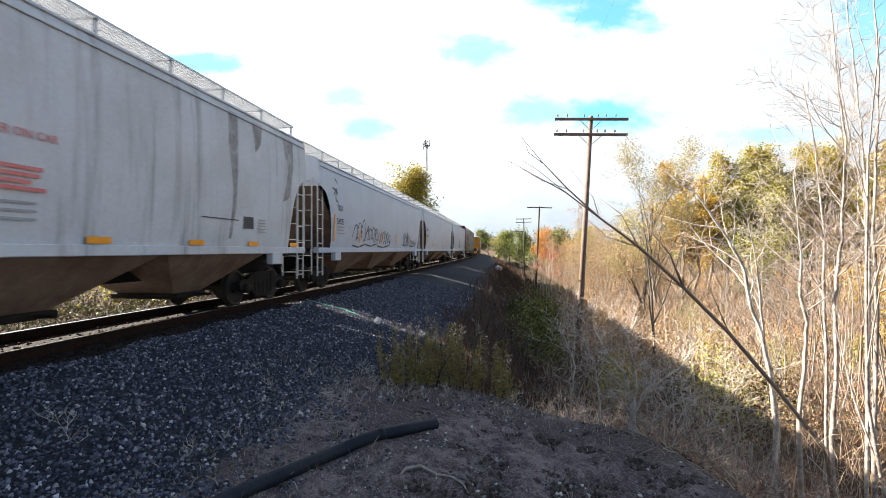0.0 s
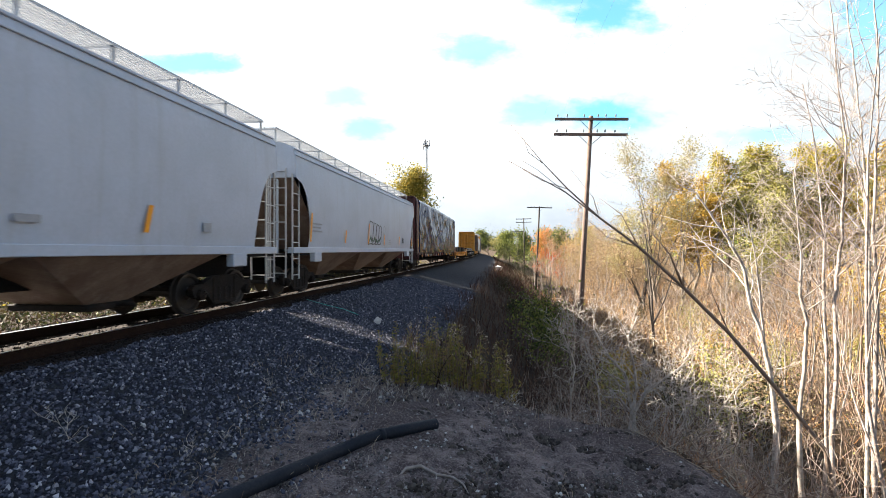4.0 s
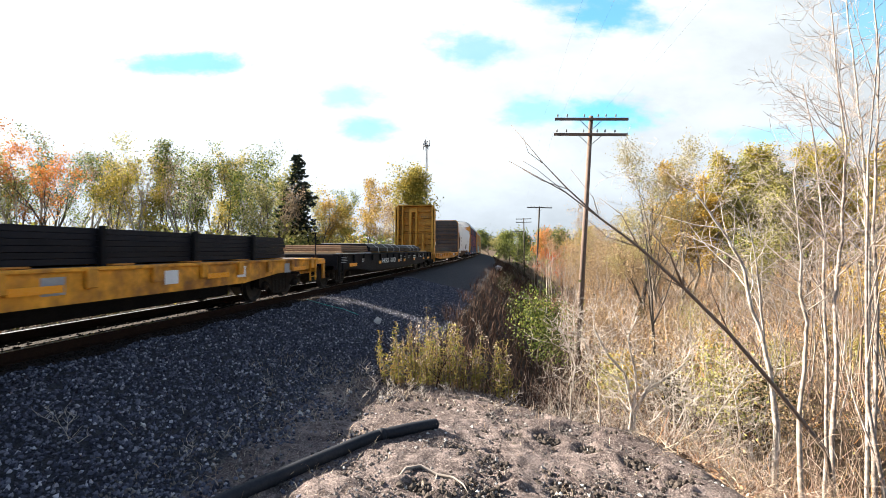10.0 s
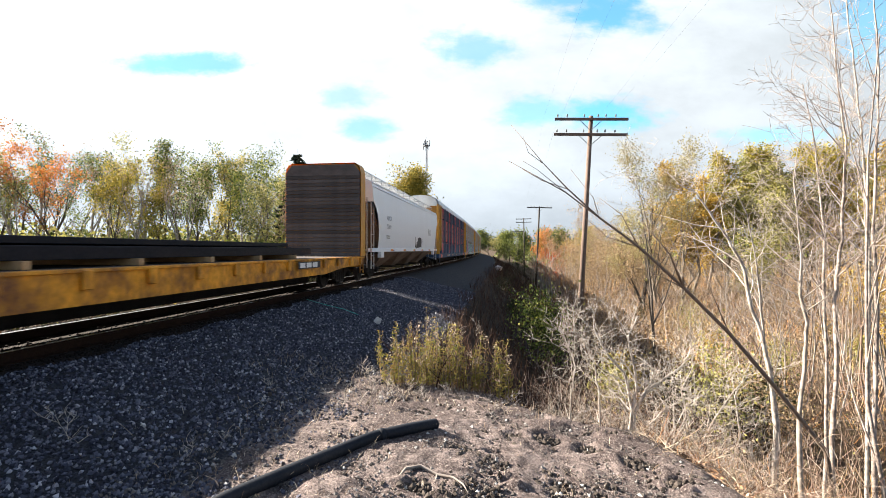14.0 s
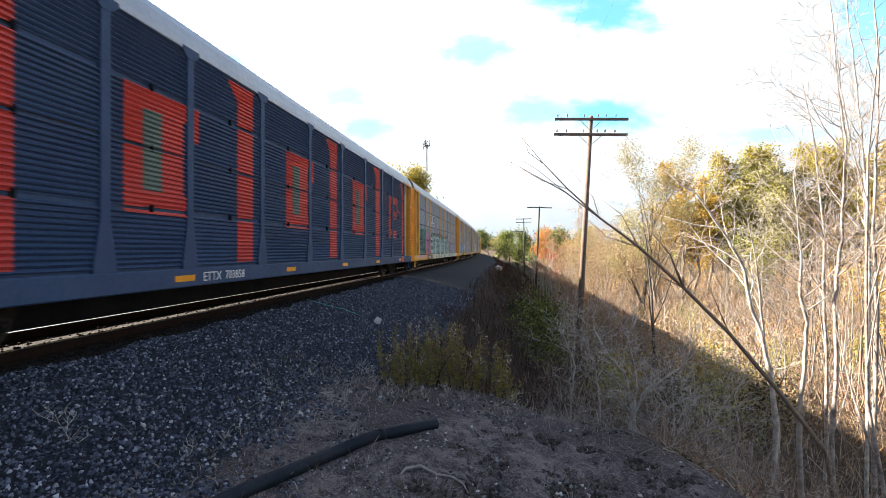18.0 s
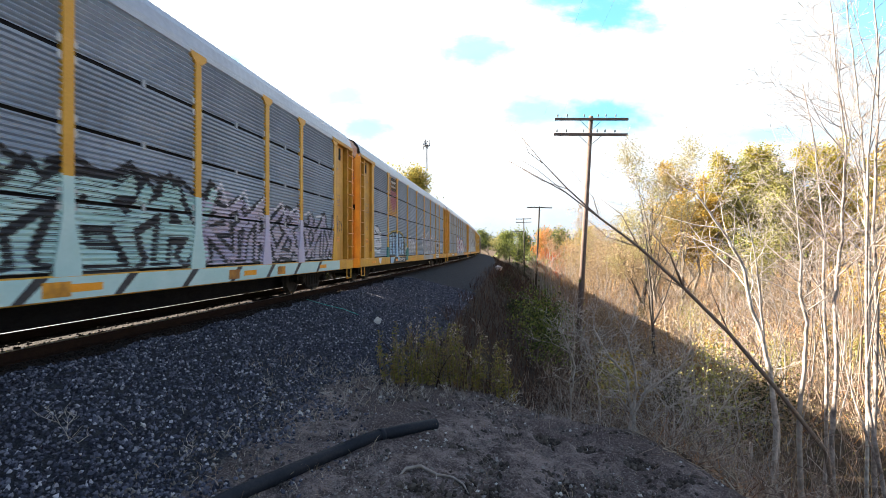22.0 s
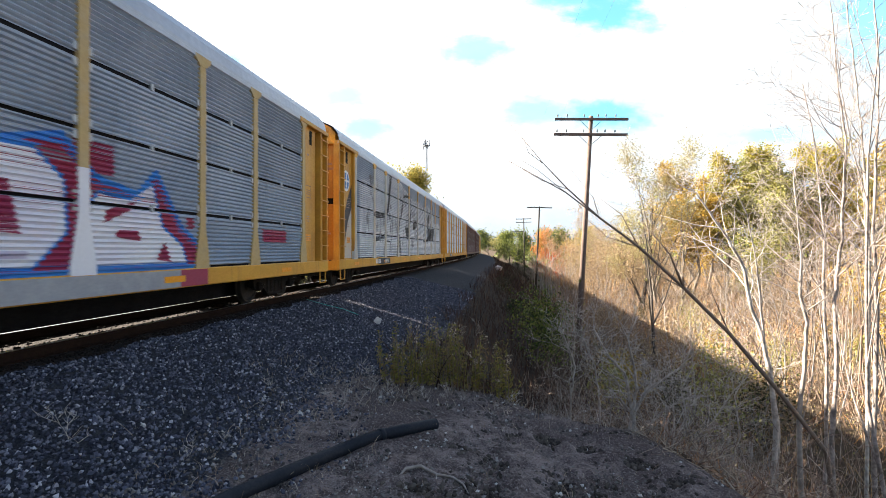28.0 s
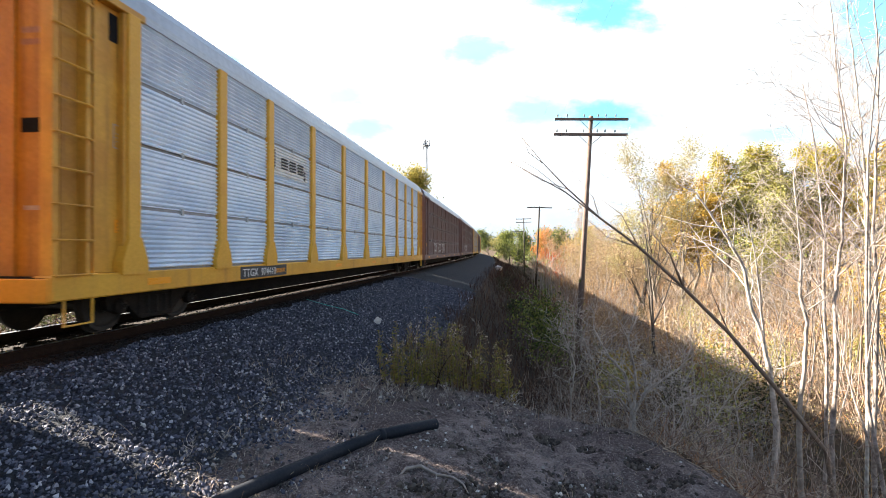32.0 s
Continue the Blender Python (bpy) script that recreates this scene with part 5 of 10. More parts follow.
def post_outline(z0, z1, grow=0.0):
    """Outline (y, z) of a side post with its flared foot, between two heights."""
    zs = sorted({z0, z1} | {z for z in (1.14, 1.80) if z0 < z < z1})
    hw = [grow + float(np.interp(z, [1.14, 1.80], [0.21, 0.088])) for z in zs]
    return [(h, z) for h, z in zip(hw, zs)] + [(-h, z) for h, z in list(zip(hw, zs))[::-1]]


def rack_meshes():
    RACK["back"] = sheet(-BAY * BAYS / 2, BAY * BAYS / 2, TIERS[0][0], TIERS[-1][1], FACE, 0.32, 0.022)
    # ribbed arched roof
    sec = [(1.56, 5.02), (1.56, 5.15), (1.50, 5.38), (1.32, 5.60), (0.95, 5.78), (0.5, 5.88), (0.0, 5.91)]
    sec = sec + [(-x, z) for x, z in sec[-2::-1]]
    m = Mesh()
    n = 240
    rows = []
    for i in range(n + 1):
        y = -13.42 + 26.84 * i / n
        lift = 0.006 if i % 2 else 0.0
        rows.append([(x * (1 + lift / 3), y, z + (lift if z > 5.1 else 0)) for x, z in sec])
    RACK["roof"] = m.grid(rows)
    RACK["sec"] = sec
    p = Mesh().prism(post_outline(1.0, 4.98), "x", FACE - 0.05, FACE + 0.06)
    p.prism([(-0.24, 5.06), (-0.24, 4.98), (-0.085, 4.86), (0.085, 4.86), (0.24, 4.98), (0.24, 5.06)], "x", FACE + 0.02, FACE + 0.066)
    RACK["post"] = p
    RACK["seam_clip"] = Mesh().box(FACE + 0.01, FACE + 0.05, -0.03, 0.03, -0.06, 0.06, 0.006)
    t = Mesh().box(FACE - 0.05, FACE + 0.10, -0.13, 0.13, 1.35, 5.02, 0.015)
    t.prism([(-0.13, 1.55), (0.13, 1.55), (0.27, 1.18), (0.27, 0.98), (-0.27, 0.98), (-0.27, 1.18)], "x", FACE - 0.05, FACE + 0.115)
    RACK["post_thick"] = t
    RACK["clip_plate"] = Mesh().box(FACE + 0.02, FACE + 0.045, -0.035, 0.035, -0.055, 0.055, 0.006)


rack_meshes()
CACHE = {}


def shared(key, material):
    """Mesh data of a rack piece in a material, made once."""
    k = (key, material.name)
    if k not in CACHE:
        if isinstance(key, str):
            CACHE[k] = RACK[key].data(key, material)
        else:
            wide, tier = key
            CACHE[k] = sheet(-wide / 2 + 0.05, wide / 2 - 0.05, *TIERS[tier], FACE, PITCH, DEPTH).data("panel", material)
    return CACHE[k]


POSTS = [-11.6, -8.9, -6.95, -4.25, -1.4, 1.4, 4.2, 6.9, 8.9, 11.6]
POSTS_STOUT = [-12.1, -9.67, -7.61, -4.96, -2.2, 0.6, 3.4, 6.1, 8.2, 10.1, 12.1]


def autorack(a, b, label, sheet_mat, frame_mat, post_mat, thick=False, end_top=None, end_mat=None, roof_mat=None, clips=True, detail=True):
    w, half, s0 = start("autorack", label, "car carrier", a, b)
    e = 13.5
    roof_mat = roof_mat or M["rack_roof"]
    part("roof", shared("roof", roof_mat), None, w, "ribbed arched metal roof")
    for side in (-1, 1):
        part("side_sill", Mesh().box(*sorted((side * 1.30, side * 1.60)), -e, e, 0.68, 1.02, 0.02), frame_mat, w)
        part("top_chord", Mesh().box(*sorted((side * 1.50, side * 1.592)), -e + 0.02, e - 0.02, 5.0, 5.095, 0.012), roof_mat, w)
    part("floor", Mesh().box(-1.5, 1.5, -e, e, 0.92, 1.0), M["black_steel"], w)
    part("centre_sill", Mesh().box(-0.45, 0.45, -half + 3.2, half - 3.2, 0.20, 0.92, 0.03).box(-0.35, 0.35, -half + 0.6, half - 0.6, 0.5, 0.92, 0.02), M["black_steel"], w)
    back = part("side_sheet", shared("back", sheet_mat), None, w)
    back.matrix_basis = pose(0, 0, 0, 0, 0, 180)
    row = POSTS_STOUT if thick else POSTS
    # added sheet just behind the panels; its colour stands in for shade in the seams
    part("side_lining", Mesh().box(1.50, 1.52, row[0], row[-1], 1.0, 5.0), M["rack_blue"] if frame_mat == M["rack_blue"] else M["smoke"] if thick else M["black_steel"], w, "added backing sheet that gives the panel seams their shade")
    for ya, yb in zip(row, row[1:]):
        for k in range(4):
            p = part("panel", shared((round(yb - ya, 2), k), sheet_mat), None, w)
            p.matrix_basis = pose(0, (ya + yb) / 2, 0)
        if detail:
            for z in (2.04, 3.04, 4.04):
                part("seam_clip", shared("seam_clip", M["galv"] if frame_mat != M["rack_blue"] else M["black_steel"]), None, w, "small seam clip").matrix_basis = pose(0, (ya + yb) / 2, z)
    for y in row:
        p = part("post", shared("post_thick" if thick else "post", post_mat), None, w)
        p.matrix_basis = pose(0, y, 0)
        if clips and detail:
            for dy, z in [(a, b) for a in (-0.125, 0.125) for b in (1.935, 2.145, 2.935, 3.145, 3.935, 4.145)]:
                part("clip_plate", shared("clip_plate", M["galv"]), None, p, "pale bolted plate").matrix_basis = pose(0, dy, z)
    for s in (-1, 1):
        edge = abs(row[0] if s < 0 else row[-1])
        em = end_mat or (M["yellow_end"] if frame_mat == M["yellow"] else frame_mat)
        for side in (-1, 1):
            part("end_panel", Mesh().box(*sorted((side * 1.40, side * 1.47)), *sorted((s * (edge + 0.08), s * 12.72)), 1.02, 5.0, 0.012), em, w, "flat end panel of the side")
            part("end_post", Mesh().box(*sorted((side * 1.40, side * 1.585)), *sorted((s * edge, s * (edge + 0.18))), 1.02, 5.0, 0.015), em, w)
            part("header", Mesh().box(*sorted((side * 1.42, side * 1.612)), *sorted((s * (edge - 0.25), s * (e - 0.02))), 4.99, 5.11, 0.012), em, w, "short beam over the end panel")
            lf = part("ladder_frame", Mesh().box(*sorted((side * 1.38, side * 1.44)), *sorted((s * 12.9, s * 13.46)), 0.78, 5.0).box(*sorted((side * 1.38, side * 1.585)), *sorted((s * 12.88, s * 12.96)), 0.78, 5.0, 0.012).box(*sorted((side * 1.38, side * 1.585)), *sorted((s * 13.40, s * 13.48)), 0.78, 5.0, 0.012), em, w, "upright frame of the end ladder")
            part("slot", Mesh().box(*sorted((side * 1.18, side * 1.22)), *sorted((s * 12.70, s * 12.92)), 1.02, 5.0), M["black_steel"], w, "dark slot between panel and ladder")
            if side > 0:
                for k in range(9):
                    z = 1.02 + 0.47 * k
                    part("rung", Mesh().tube([(1.588, s * 12.86, z), (1.62, s * 12.9, z), (1.62, s * 13.46, z), (1.588, s * 13.5, z)], 0.017, 5), em, lf)
        dm = M["yellow_door"] if em == M["yellow_end"] else em
        # folding end doors with a rounded nose
        arch = RACK["sec"]
        o = [(-1.45, 0.95), (1.45, 0.95), (1.45, 5.0)] + [(x * 0.94, z - 0.02) for x, z in arch[2:-2]] + [(-1.45, 5.0)]
        part("end_door", Mesh().prism(o[:3] + [(-1.45, 5.0)], "y", *sorted((s * (e - 0.52), s * (e - 0.26)))), dm, w, "tall folding end door")
        part("end_arch", Mesh().prism([(1.45, 5.003)] + o[3:-1] + [(-1.45, 5.003)], "y", *sorted((s * (e - 0.50), s * (e - 0.05)))), end_top or em, w, "arched top of the end")
        for x in (-0.75, 0.0, 0.75):
            part("door_rib", Mesh().box(x - 0.04, x + 0.04, *sorted((s * (e - 0.27), s * (e - 0.21))), 1.0, 4.95, 0.01), dm, w)
        part("door_slot", Mesh().box(0.86, 1.30, *sorted((s * (e - 0.262), s * (e - 0.254))), 2.95, 3.15), M["black_steel"], w, "dark slot in the end door")
        bars_y = sorted((s * (e - 0.262), s * (e - 0.256)))
        part("stencil_bars", Mesh().box(0.85, 1.25, *bars_y, 4.30, 4.38).box(0.85, 1.35, *bars_y, 4.14, 4.22).box(0.9, 1.2, *bars_y, 1.9, 1.96), M["rust_end"] if em != M["rack_blue"] else M["decal_grey"], w, "faint brown stencilled writing")
        part("end_sill", Mesh().box(-1.55, 1.55, *sorted((s * (e - 0.15), s * (e + 0.015))), 0.66, 0.99, 0.02), frame_mat, w)
        part("sill_step", Mesh().tube([(1.57, s * (e - 0.2), 0.68), (1.57, s * (e - 0.2), 0.34), (1.57, s * (e - 0.65), 0.34), (1.57, s * (e - 0.65), 0.68)], 0.02, 5), frame_mat, w)
        bogie(w, s * 10.9, s0)
        if detail:
            bars(w, [(s * 12.15 - 0.19, 1.62, 0.38, 0.20)], 1.474, M["amber"], "yellow notice plate")
            bars(w, [(s * 12.15 - 0.15, 1.65 + 0.05 * i, 0.3, 0.015) for i in range(3)], 1.4785, M["rust_end"])
            bars(w, [(s * 12.15 - 0.22, z, 0.44, 0.02) for z in (2.9, 3.25)] + [(s * 12.15 - 0.22, 2.92, 0.02, 0.33), (s * 12.15 + 0.2, 2.92, 0.02, 0.33)] + [(s * 12.15 - 0.16, 3.0 + 0.06 * i, 0.32, 0.02) for i in range(3)] + [(s * 12.15 - 0.1, 2.2 + 0.07 * i, 0.2, 0.025) for i in range(3)] + [(s * 12.15 - 0.06, 4.15, 0.12, 0.05)], 1.474, M["rust_end"], "small brown stencils")
            part("latch_slot", Mesh().box(1.47, 1.475, s * 12.35 - 0.1, s * 12.35 + 0.1, 4.5, 4.92), M["black_steel"], w, "dark slot")
    for i in range(6):
        reflector(w, -11.8 + 4.4 * i, 0.79, 0.55, 0.11, 1.603)
    couplers(w, half)
    return w, half, s0


def number_on_sill(w, y, words, dark=True, wide=2.15):
    if dark:
        part("number_panel", Mesh().box(1.602, 1.607, y - 0.10, y + wide, 0.72, 0.985), M["decal_black"], w, "black number panel")
    lettering(w, words, 0.25, y, 0.765, 1.6095, M["decal_white"], "white wagon number")


def rack_spray(w, shapes, material, label, lift=0.004):
    part("graffiti", paint(shapes, rack_side, PITCH / 4, lift, SEAMS), material, w, label)


def rect(y0, y1, z0, z1):
    return [(y0, z0), (y1, z0), (y1, z1), (y0, z1)]


def post_paint(w, ys, z0, z1, material, label="spray paint across the post"):
    """Paint that runs over posts between two heights."""
    for y in ys:
        o = post_outline(z0, z1, 0.003)
        q = part("painted_post", Mesh().prism(o, "x", FACE - 0.03, FACE + 0.0645), material, w, label)
        q.matrix_basis = pose(0, y, 0)


GLYPHS = [[[(0.5, 1.0), (0.12, 0.8), (0.1, 0.25), (0.5, 0.0), (0.9, 0.25), (0.88, 0.8), (0.5, 1.0)]],
          [[(0.1, 0.0), (0.15, 1.0), (0.85, 0.05), (0.9, 1.0)]],
          [[(0.85, 0.95), (0.15, 0.9), (0.1, 0.05), (0.9, 0.0)], [(0.1, 0.5), (0.7, 0.52)]],
          [[(0.05, 0.9), (0.95, 1.0)], [(0.5, 0.95), (0.45, 0.0)]],
          [[(0.05, 1.0), (0.45, 0.5), (0.95, 1.05)], [(0.45, 0.5), (0.4, 0.0)]],
          [[(0.05, 0.0), (0.45, 1.05), (0.95, 0.0)], [(0.25, 0.4), (0.75, 0.4)]],
          [[(0.1, 1.0), (0.12, 0.2), (0.5, 0.0), (0.88, 0.2), (0.9, 1.0)]],
          [[(0.1, 0.0), (0.1, 1.0), (0.8, 0.85), (0.75, 0.55), (0.15, 0.5), (0.9, 0.0)]],
          [[(0.9, 0.9), (0.3, 1.0), (0.1, 0.7), (0.85, 0.35), (0.7, 0.0), (0.05, 0.1)]]]


def fat_letters(w, rng, y0, y1, z0, z1, n, fill, edge, wd, words, lift=0.006, grow=0.13):
    """A row of fat sprayed letters of no alphabet, with a dark edge."""
    lines = []
    step = (y1 - y0) / n
    last = -1
    for i in range(n):
        k = rng.randrange(len(GLYPHS))
        k = (k + 1) % len(GLYPHS) if k == last else k
        last = k
        a, b = y0 + step * i - 0.12 * step, y0 + step * (i + 1) + 0.10 * step
        lean, top = rng.uniform(-0.45, 0.45) * step, z1 + rng.uniform(-0.16, 0.16) - wd * 0.5
        low = z0 + wd * 0.5 + rng.uniform(0, 0.06)
        lines.append([(a + rng.uniform(0, b - a), low), (a + rng.uniform(0, b - a), low + (top - low) * rng.uniform(0.4, 0.7)), (b + 0.2 * step, top + 0.1)])
        for ln in GLYPHS[k]:
            lines.append([(a + (b - a) * u + lean * v + rng.uniform(-0.03, 0.03), low + (top - low) * v) for u, v in ln])
    rack_spray(w, strokes(lines, wd + grow), M[edge], "dark edges of " + words, lift)
    rack_spray(w, strokes(lines, wd), M[fill], words, lift + 0.005)
    return lines


def ellipse(y, z, ry, rz, n=18):
    return [(y + ry * math.cos(6.2832 * i / n), z + rz * math.sin(6.2832 * i / n)) for i in range(n)]


def slide_marks(w, d):
    """Moves all paint and lettering of a wagon along its side."""
    for c in w.children:
        if c.name.split(".")[0] in ("graffiti", "emblem", "emblem_panel", "lettering", "sill_spray", "sill_plate", "number_panel"):
            c.matrix_basis = Matrix.Translation((0, d, 0)) @ c.matrix_basis


def build_racks():
    g = [175.8, 203.6, 231.4, 259.15, 286.9, 315.0] + [342.9 + 27.9 * i for i in range(7)]
    # slate blue, with red letter blocks
    w, half, s0 = autorack(g[0], g[1], "slate-blue enclosed car carrier with red block graffiti and yellow ends", M["rack_blue"], M["rack_blue"], M["rack_blue"],
                           end_top=M["end_white"], end_mat=M["yellow_end"], roof_mat=M["rack_roof"], clips=False)
    part("door_panel", Mesh().box(1.471, 1.476, -12.7, -11.82, 1.05, 4.95), M["rack_green"], w, "sage green painted panel")
    rack_spray(w, [rect(-11.55, -10.95, 1.1, 4.9)], M["rack_green"], "sage green painted panel", 0.003)
    blocks, infill = [], []
    for k in range(4):
        a = -11.1 + 5.58 * k
        blocks += [rect(a + 0.2, a + 0.86, 1.1, 4.55), [(a + 0.2, 4.55), (a + 0.86, 4.55), (a + 0.86, 4.95), (a - 0.2, 4.95)]]
        c = a + 2.57
        blocks += [rect(c, c + 0.40, 1.95, 4.02), rect(c + 0.40, c + 1.6, 1.95, 2.33), rect(c + 0.40, c + 1.6, 3.65, 4.02), rect(c + 1.6, c + 1.86, 3.35, 4.02)]
        if k < 3:
            blocks += [rect(c + 0.85, c + 1.4, 2.33, 3.65)]
            infill += [rect(c + 0.40, c + 0.85, 2.33, 3.65)]
        else:
            blocks += [rect(c + 1.0, c + 1.6, 2.9, 3.3), rect(c + 1.86, c + 2.5, 3.30, 3.38)]
    blocks += [[(-11.5, 1.1), (-11.0, 1.1), (-10.6, 1.75), (-10.6, 2.0), (-11.2, 1.9), (-11.5, 1.6)], rect(11.1, 11.5, 1.1, 4.2), [(11.1, 4.2), (11.5, 4.2), (11.1, 4.95), (10.7, 4.95)]]
    rack_spray(w, blocks, M["brake_red"], "red block letters", 0.008)
    rack_spray(w, infill, M["rack_green"], "sage green infill", 0.008)
    part("sill_flash", Mesh().box(1.602, 1.606, -12.2, -11.3, 0.70, 1.0).box(1.602, 1.606, 11.0, 11.4, 0.70, 1.0), M["brake_red"], w, "red flash on the sill")
    number_on_sill(w, -6.6, "ETTX  703858", False)
    # grey with yellow posts and a long mint-and-black piece
    w, half, s0 = autorack(g[1], g[2], "grey enclosed car carrier with long mint-green graffiti and yellow posts", M["rack_galv"], M["yellow"], M["yellow"], end_top=M["end_white"])
    number_on_sill(w, -8.2, "TTGX   255135")
    rng = random.Random(21)
    rack_spray(w, [rect(-11.45, -9.0, 1.07, 2.75)], M["spray_teal"], "teal sprayed panel", 0.004)
    rack_spray(w, strokes([[(-11.3, 1.1), (-10.6, 2.7), (-10.1, 1.2)], [(-9.6, 1.1), (-9.2, 2.6)]], 0.2), M["decal_black"], "black strokes", 0.009)
    rack_spray(w, [[(-8.8, 1.07), (-7.05, 1.07), (-7.05, 2.3), (-7.6, 2.55), (-8.2, 2.45), (-8.8, 2.62)]], M["spray_pink"], "pink sprayed ground", 0.004)
    rack_spray(w, strokes([[(-8.75, 1.2), (-8.6, 2.25), (-8.25, 1.9), (-8.45, 1.2)], [(-7.95, 1.1), (-7.9, 2.6)], [(-7.75, 1.7), (-7.3, 2.2), (-7.15, 1.3)]], 0.15), M["spray_wine"], "wine-red letter strokes", 0.009)
    rack_spray(w, strokes([[(-8.7, 1.4), (-8.2, 1.25)], [(-8.0, 2.5), (-7.75, 1.2)], [(-7.35, 2.3), (-7.15, 2.1)]], 0.10), M["decal_black"], "black strokes", 0.014)
    post_paint(w, [-8.9, -6.95], 1.0, 2.62, M["spray_pink"])
    post_paint(w, [-8.9, -6.95], 0.985, 1.32, M["brake_red"])
    part("sill_spray", Mesh().box(1.602, 1.605, -12.6, -9.0, 0.84, 1.0), M["spray_pink"], w, "pink overspray on the sill")
    ground = [(-6.75, 1.07), (4.4, 1.07), (4.4, 2.3), (3.4, 2.5), (2.2, 2.3), (1.2, 2.55), (0.0, 2.35), (-1.2, 2.55), (-2.6, 2.35), (-3.6, 2.6), (-4.6, 2.35), (-5.6, 2.45), (-6.3, 2.2), (-6.75, 1.7)]
    rack_spray(w, [ground], M["spray_mint"], "mint-green sprayed ground", 0.003)
    fat_letters(w, rng, -6.6, 4.4, 1.08, 2.45, 10, "spray_mint", "decal_black", 0.22, "mint-green sprayed letters", 0.006, 0.28)
    rack_spray(w, strokes([[(-6.6 + 1.1 * i, 2.3 + 0.2 * (i % 2)), (-6.2 + 1.1 * i, 2.62), (-5.7 + 1.1 * i, 2.35 + 0.2 * (i % 3) * 0.5)] for i in range(10)], 0.09), M["decal_black"], "black top line of the letters", 0.012)
    rack_spray(w, [[(4.4, 1.07), (11.45, 1.07), (11.45, 1.95), (10.4, 2.3), (9.0, 2.2), (8.0, 2.5), (6.4, 2.3), (5.2, 2.6), (4.4, 2.3)]], M["spray_lilac"], "lilac-grey sprayed ground", 0.003)
    fat_letters(w, rng, 4.5, 11.4, 1.08, 2.35, 7, "spray_lilac", "decal_black", 0.15, "lilac-grey sprayed letters", 0.006, 0.2)
    rack_spray(w, strokes([[(4.6 + 0.9 * i, 2.35), (5.0 + 0.9 * i, 2.72 - 0.05 * i), (5.2 + 0.9 * i, 2.3)] for i in range(7)], 0.07), M["spray_white"], "white spikes over the letters", 0.012)
    post_paint(w, [-4.25, -1.4, 1.4, 4.2], 1.0, 2.35, M["spray_mint"])
    post_paint(w, [6.9, 8.9], 1.0, 2.2, M["spray_lilac"])
    part("sill_spray", Mesh().box(1.602, 1.605, -5.9, 12.0, 0.70, 1.0), M["spray_mint"], w, "mint-green overspray on the sill")
    m = Mesh()
    for i in range(11):
        y = -5.6 + 1.55 * i
        m.add([(1.6065, y, 0.70), (1.6065, y + 0.16, 0.70), (1.6065, y + 0.5, 1.0), (1.6065, y + 0.3, 1.0)], [(0, 1, 2, 3)])
    part("sill_strokes", m, M["decal_black"], w, "black strokes running over the sill")
    for y in (-4.1, -2.0, 1.0, 5.2, 7.4):
        bars(w, [(y, 0.74, 0.42, 0.2)], 1.6075, M["yellow_worn"], "bare yellow notice patch on the sill")
    part("emblem", paint([rect(-6.75, -4.45, 3.15, 3.98)], rack_side, PITCH / 4, 0.003, SEAMS), M["rack_light"], w, "pale rubbed emblem panel")
    part("emblem", paint([[(-6.65 + 0.05 * i, 3.82 - 0.1 * i), (-5.95 - 0.03 * i, 3.82 - 0.1 * i), (-5.9 - 0.03 * i, 3.88 - 0.1 * i), (-6.63 + 0.05 * i, 3.88 - 0.1 * i)] for i in range(5)]
                         + [[(-5.55, 3.45), (-5.4, 3.45), (-5.2, 3.65), (-5.2, 3.45), (-5.05, 3.45), (-5.05, 3.88), (-5.2, 3.88), (-5.4, 3.65), (-5.4, 3.88), (-5.55, 3.88)], rect(-4.95, -4.6, 3.45, 3.55), rect(-4.95, -4.6, 3.62, 3.70), rect(-4.95, -4.6, 3.78, 3.88)]
                         + [rect(-6.6 + 0.21 * i, -6.46 + 0.21 * i, 3.24, 3.33) for i in range(10)], rack_side, PITCH / 4, 0.007, SEAMS), M["decal_black"], w, "faded black emblem of bars")
    part("scrawl", paint(strokes(tag_lines(random.Random(3), 11.85, 12.65, 1.95, 2.4, 4), 0.05), lambda z: 1.471, 0.1, 0.002), M["decal_black"], w, "black scrawl on the end panel")
    # grey with a shield panel
    w, half, s0 = autorack(g[2], g[3], "grey enclosed car carrier with a shield emblem and white graffiti", M["rack_galv"], M["yellow"], M["yellow"], end_top=M["rust_end"], end_mat=M["yellow_end"])
    part("emblem_panel", paint([rect(-8.8, -7.05, 3.04, 4.97)], rack_side, PITCH / 4, 0.004, SEAMS), M["yellow"], w, "yellow emblem panel")
    part("emblem", paint([[(-8.5, 4.3), (-7.3, 4.3), (-7.3, 4.9), (-7.9, 4.97), (-8.5, 4.9)]], rack_side, PITCH / 4, 0.008, SEAMS), M["decal_black"], w, "dark band of the shield")
    part("emblem", paint([rect(-8.4 + 0.2 * i, -8.27 + 0.2 * i, 4.45, 4.57) for i in range(5)] + [rect(-8.4 + 0.2 * i, -8.27 + 0.2 * i, 4.66, 4.78) for i in range(5)], rack_side, PITCH / 4, 0.012, SEAMS), M["decal_white"], w, "white bars on the shield")
    shield = [(-8.5, 4.3), (-8.5, 3.75), (-8.3, 3.45), (-7.9, 3.25), (-7.5, 3.45), (-7.3, 3.75), (-7.3, 4.3)]
    part("emblem", paint([shield], rack_side, PITCH / 4, 0.008, SEAMS), M["spray_pink"], w, "pale ground of the shield")
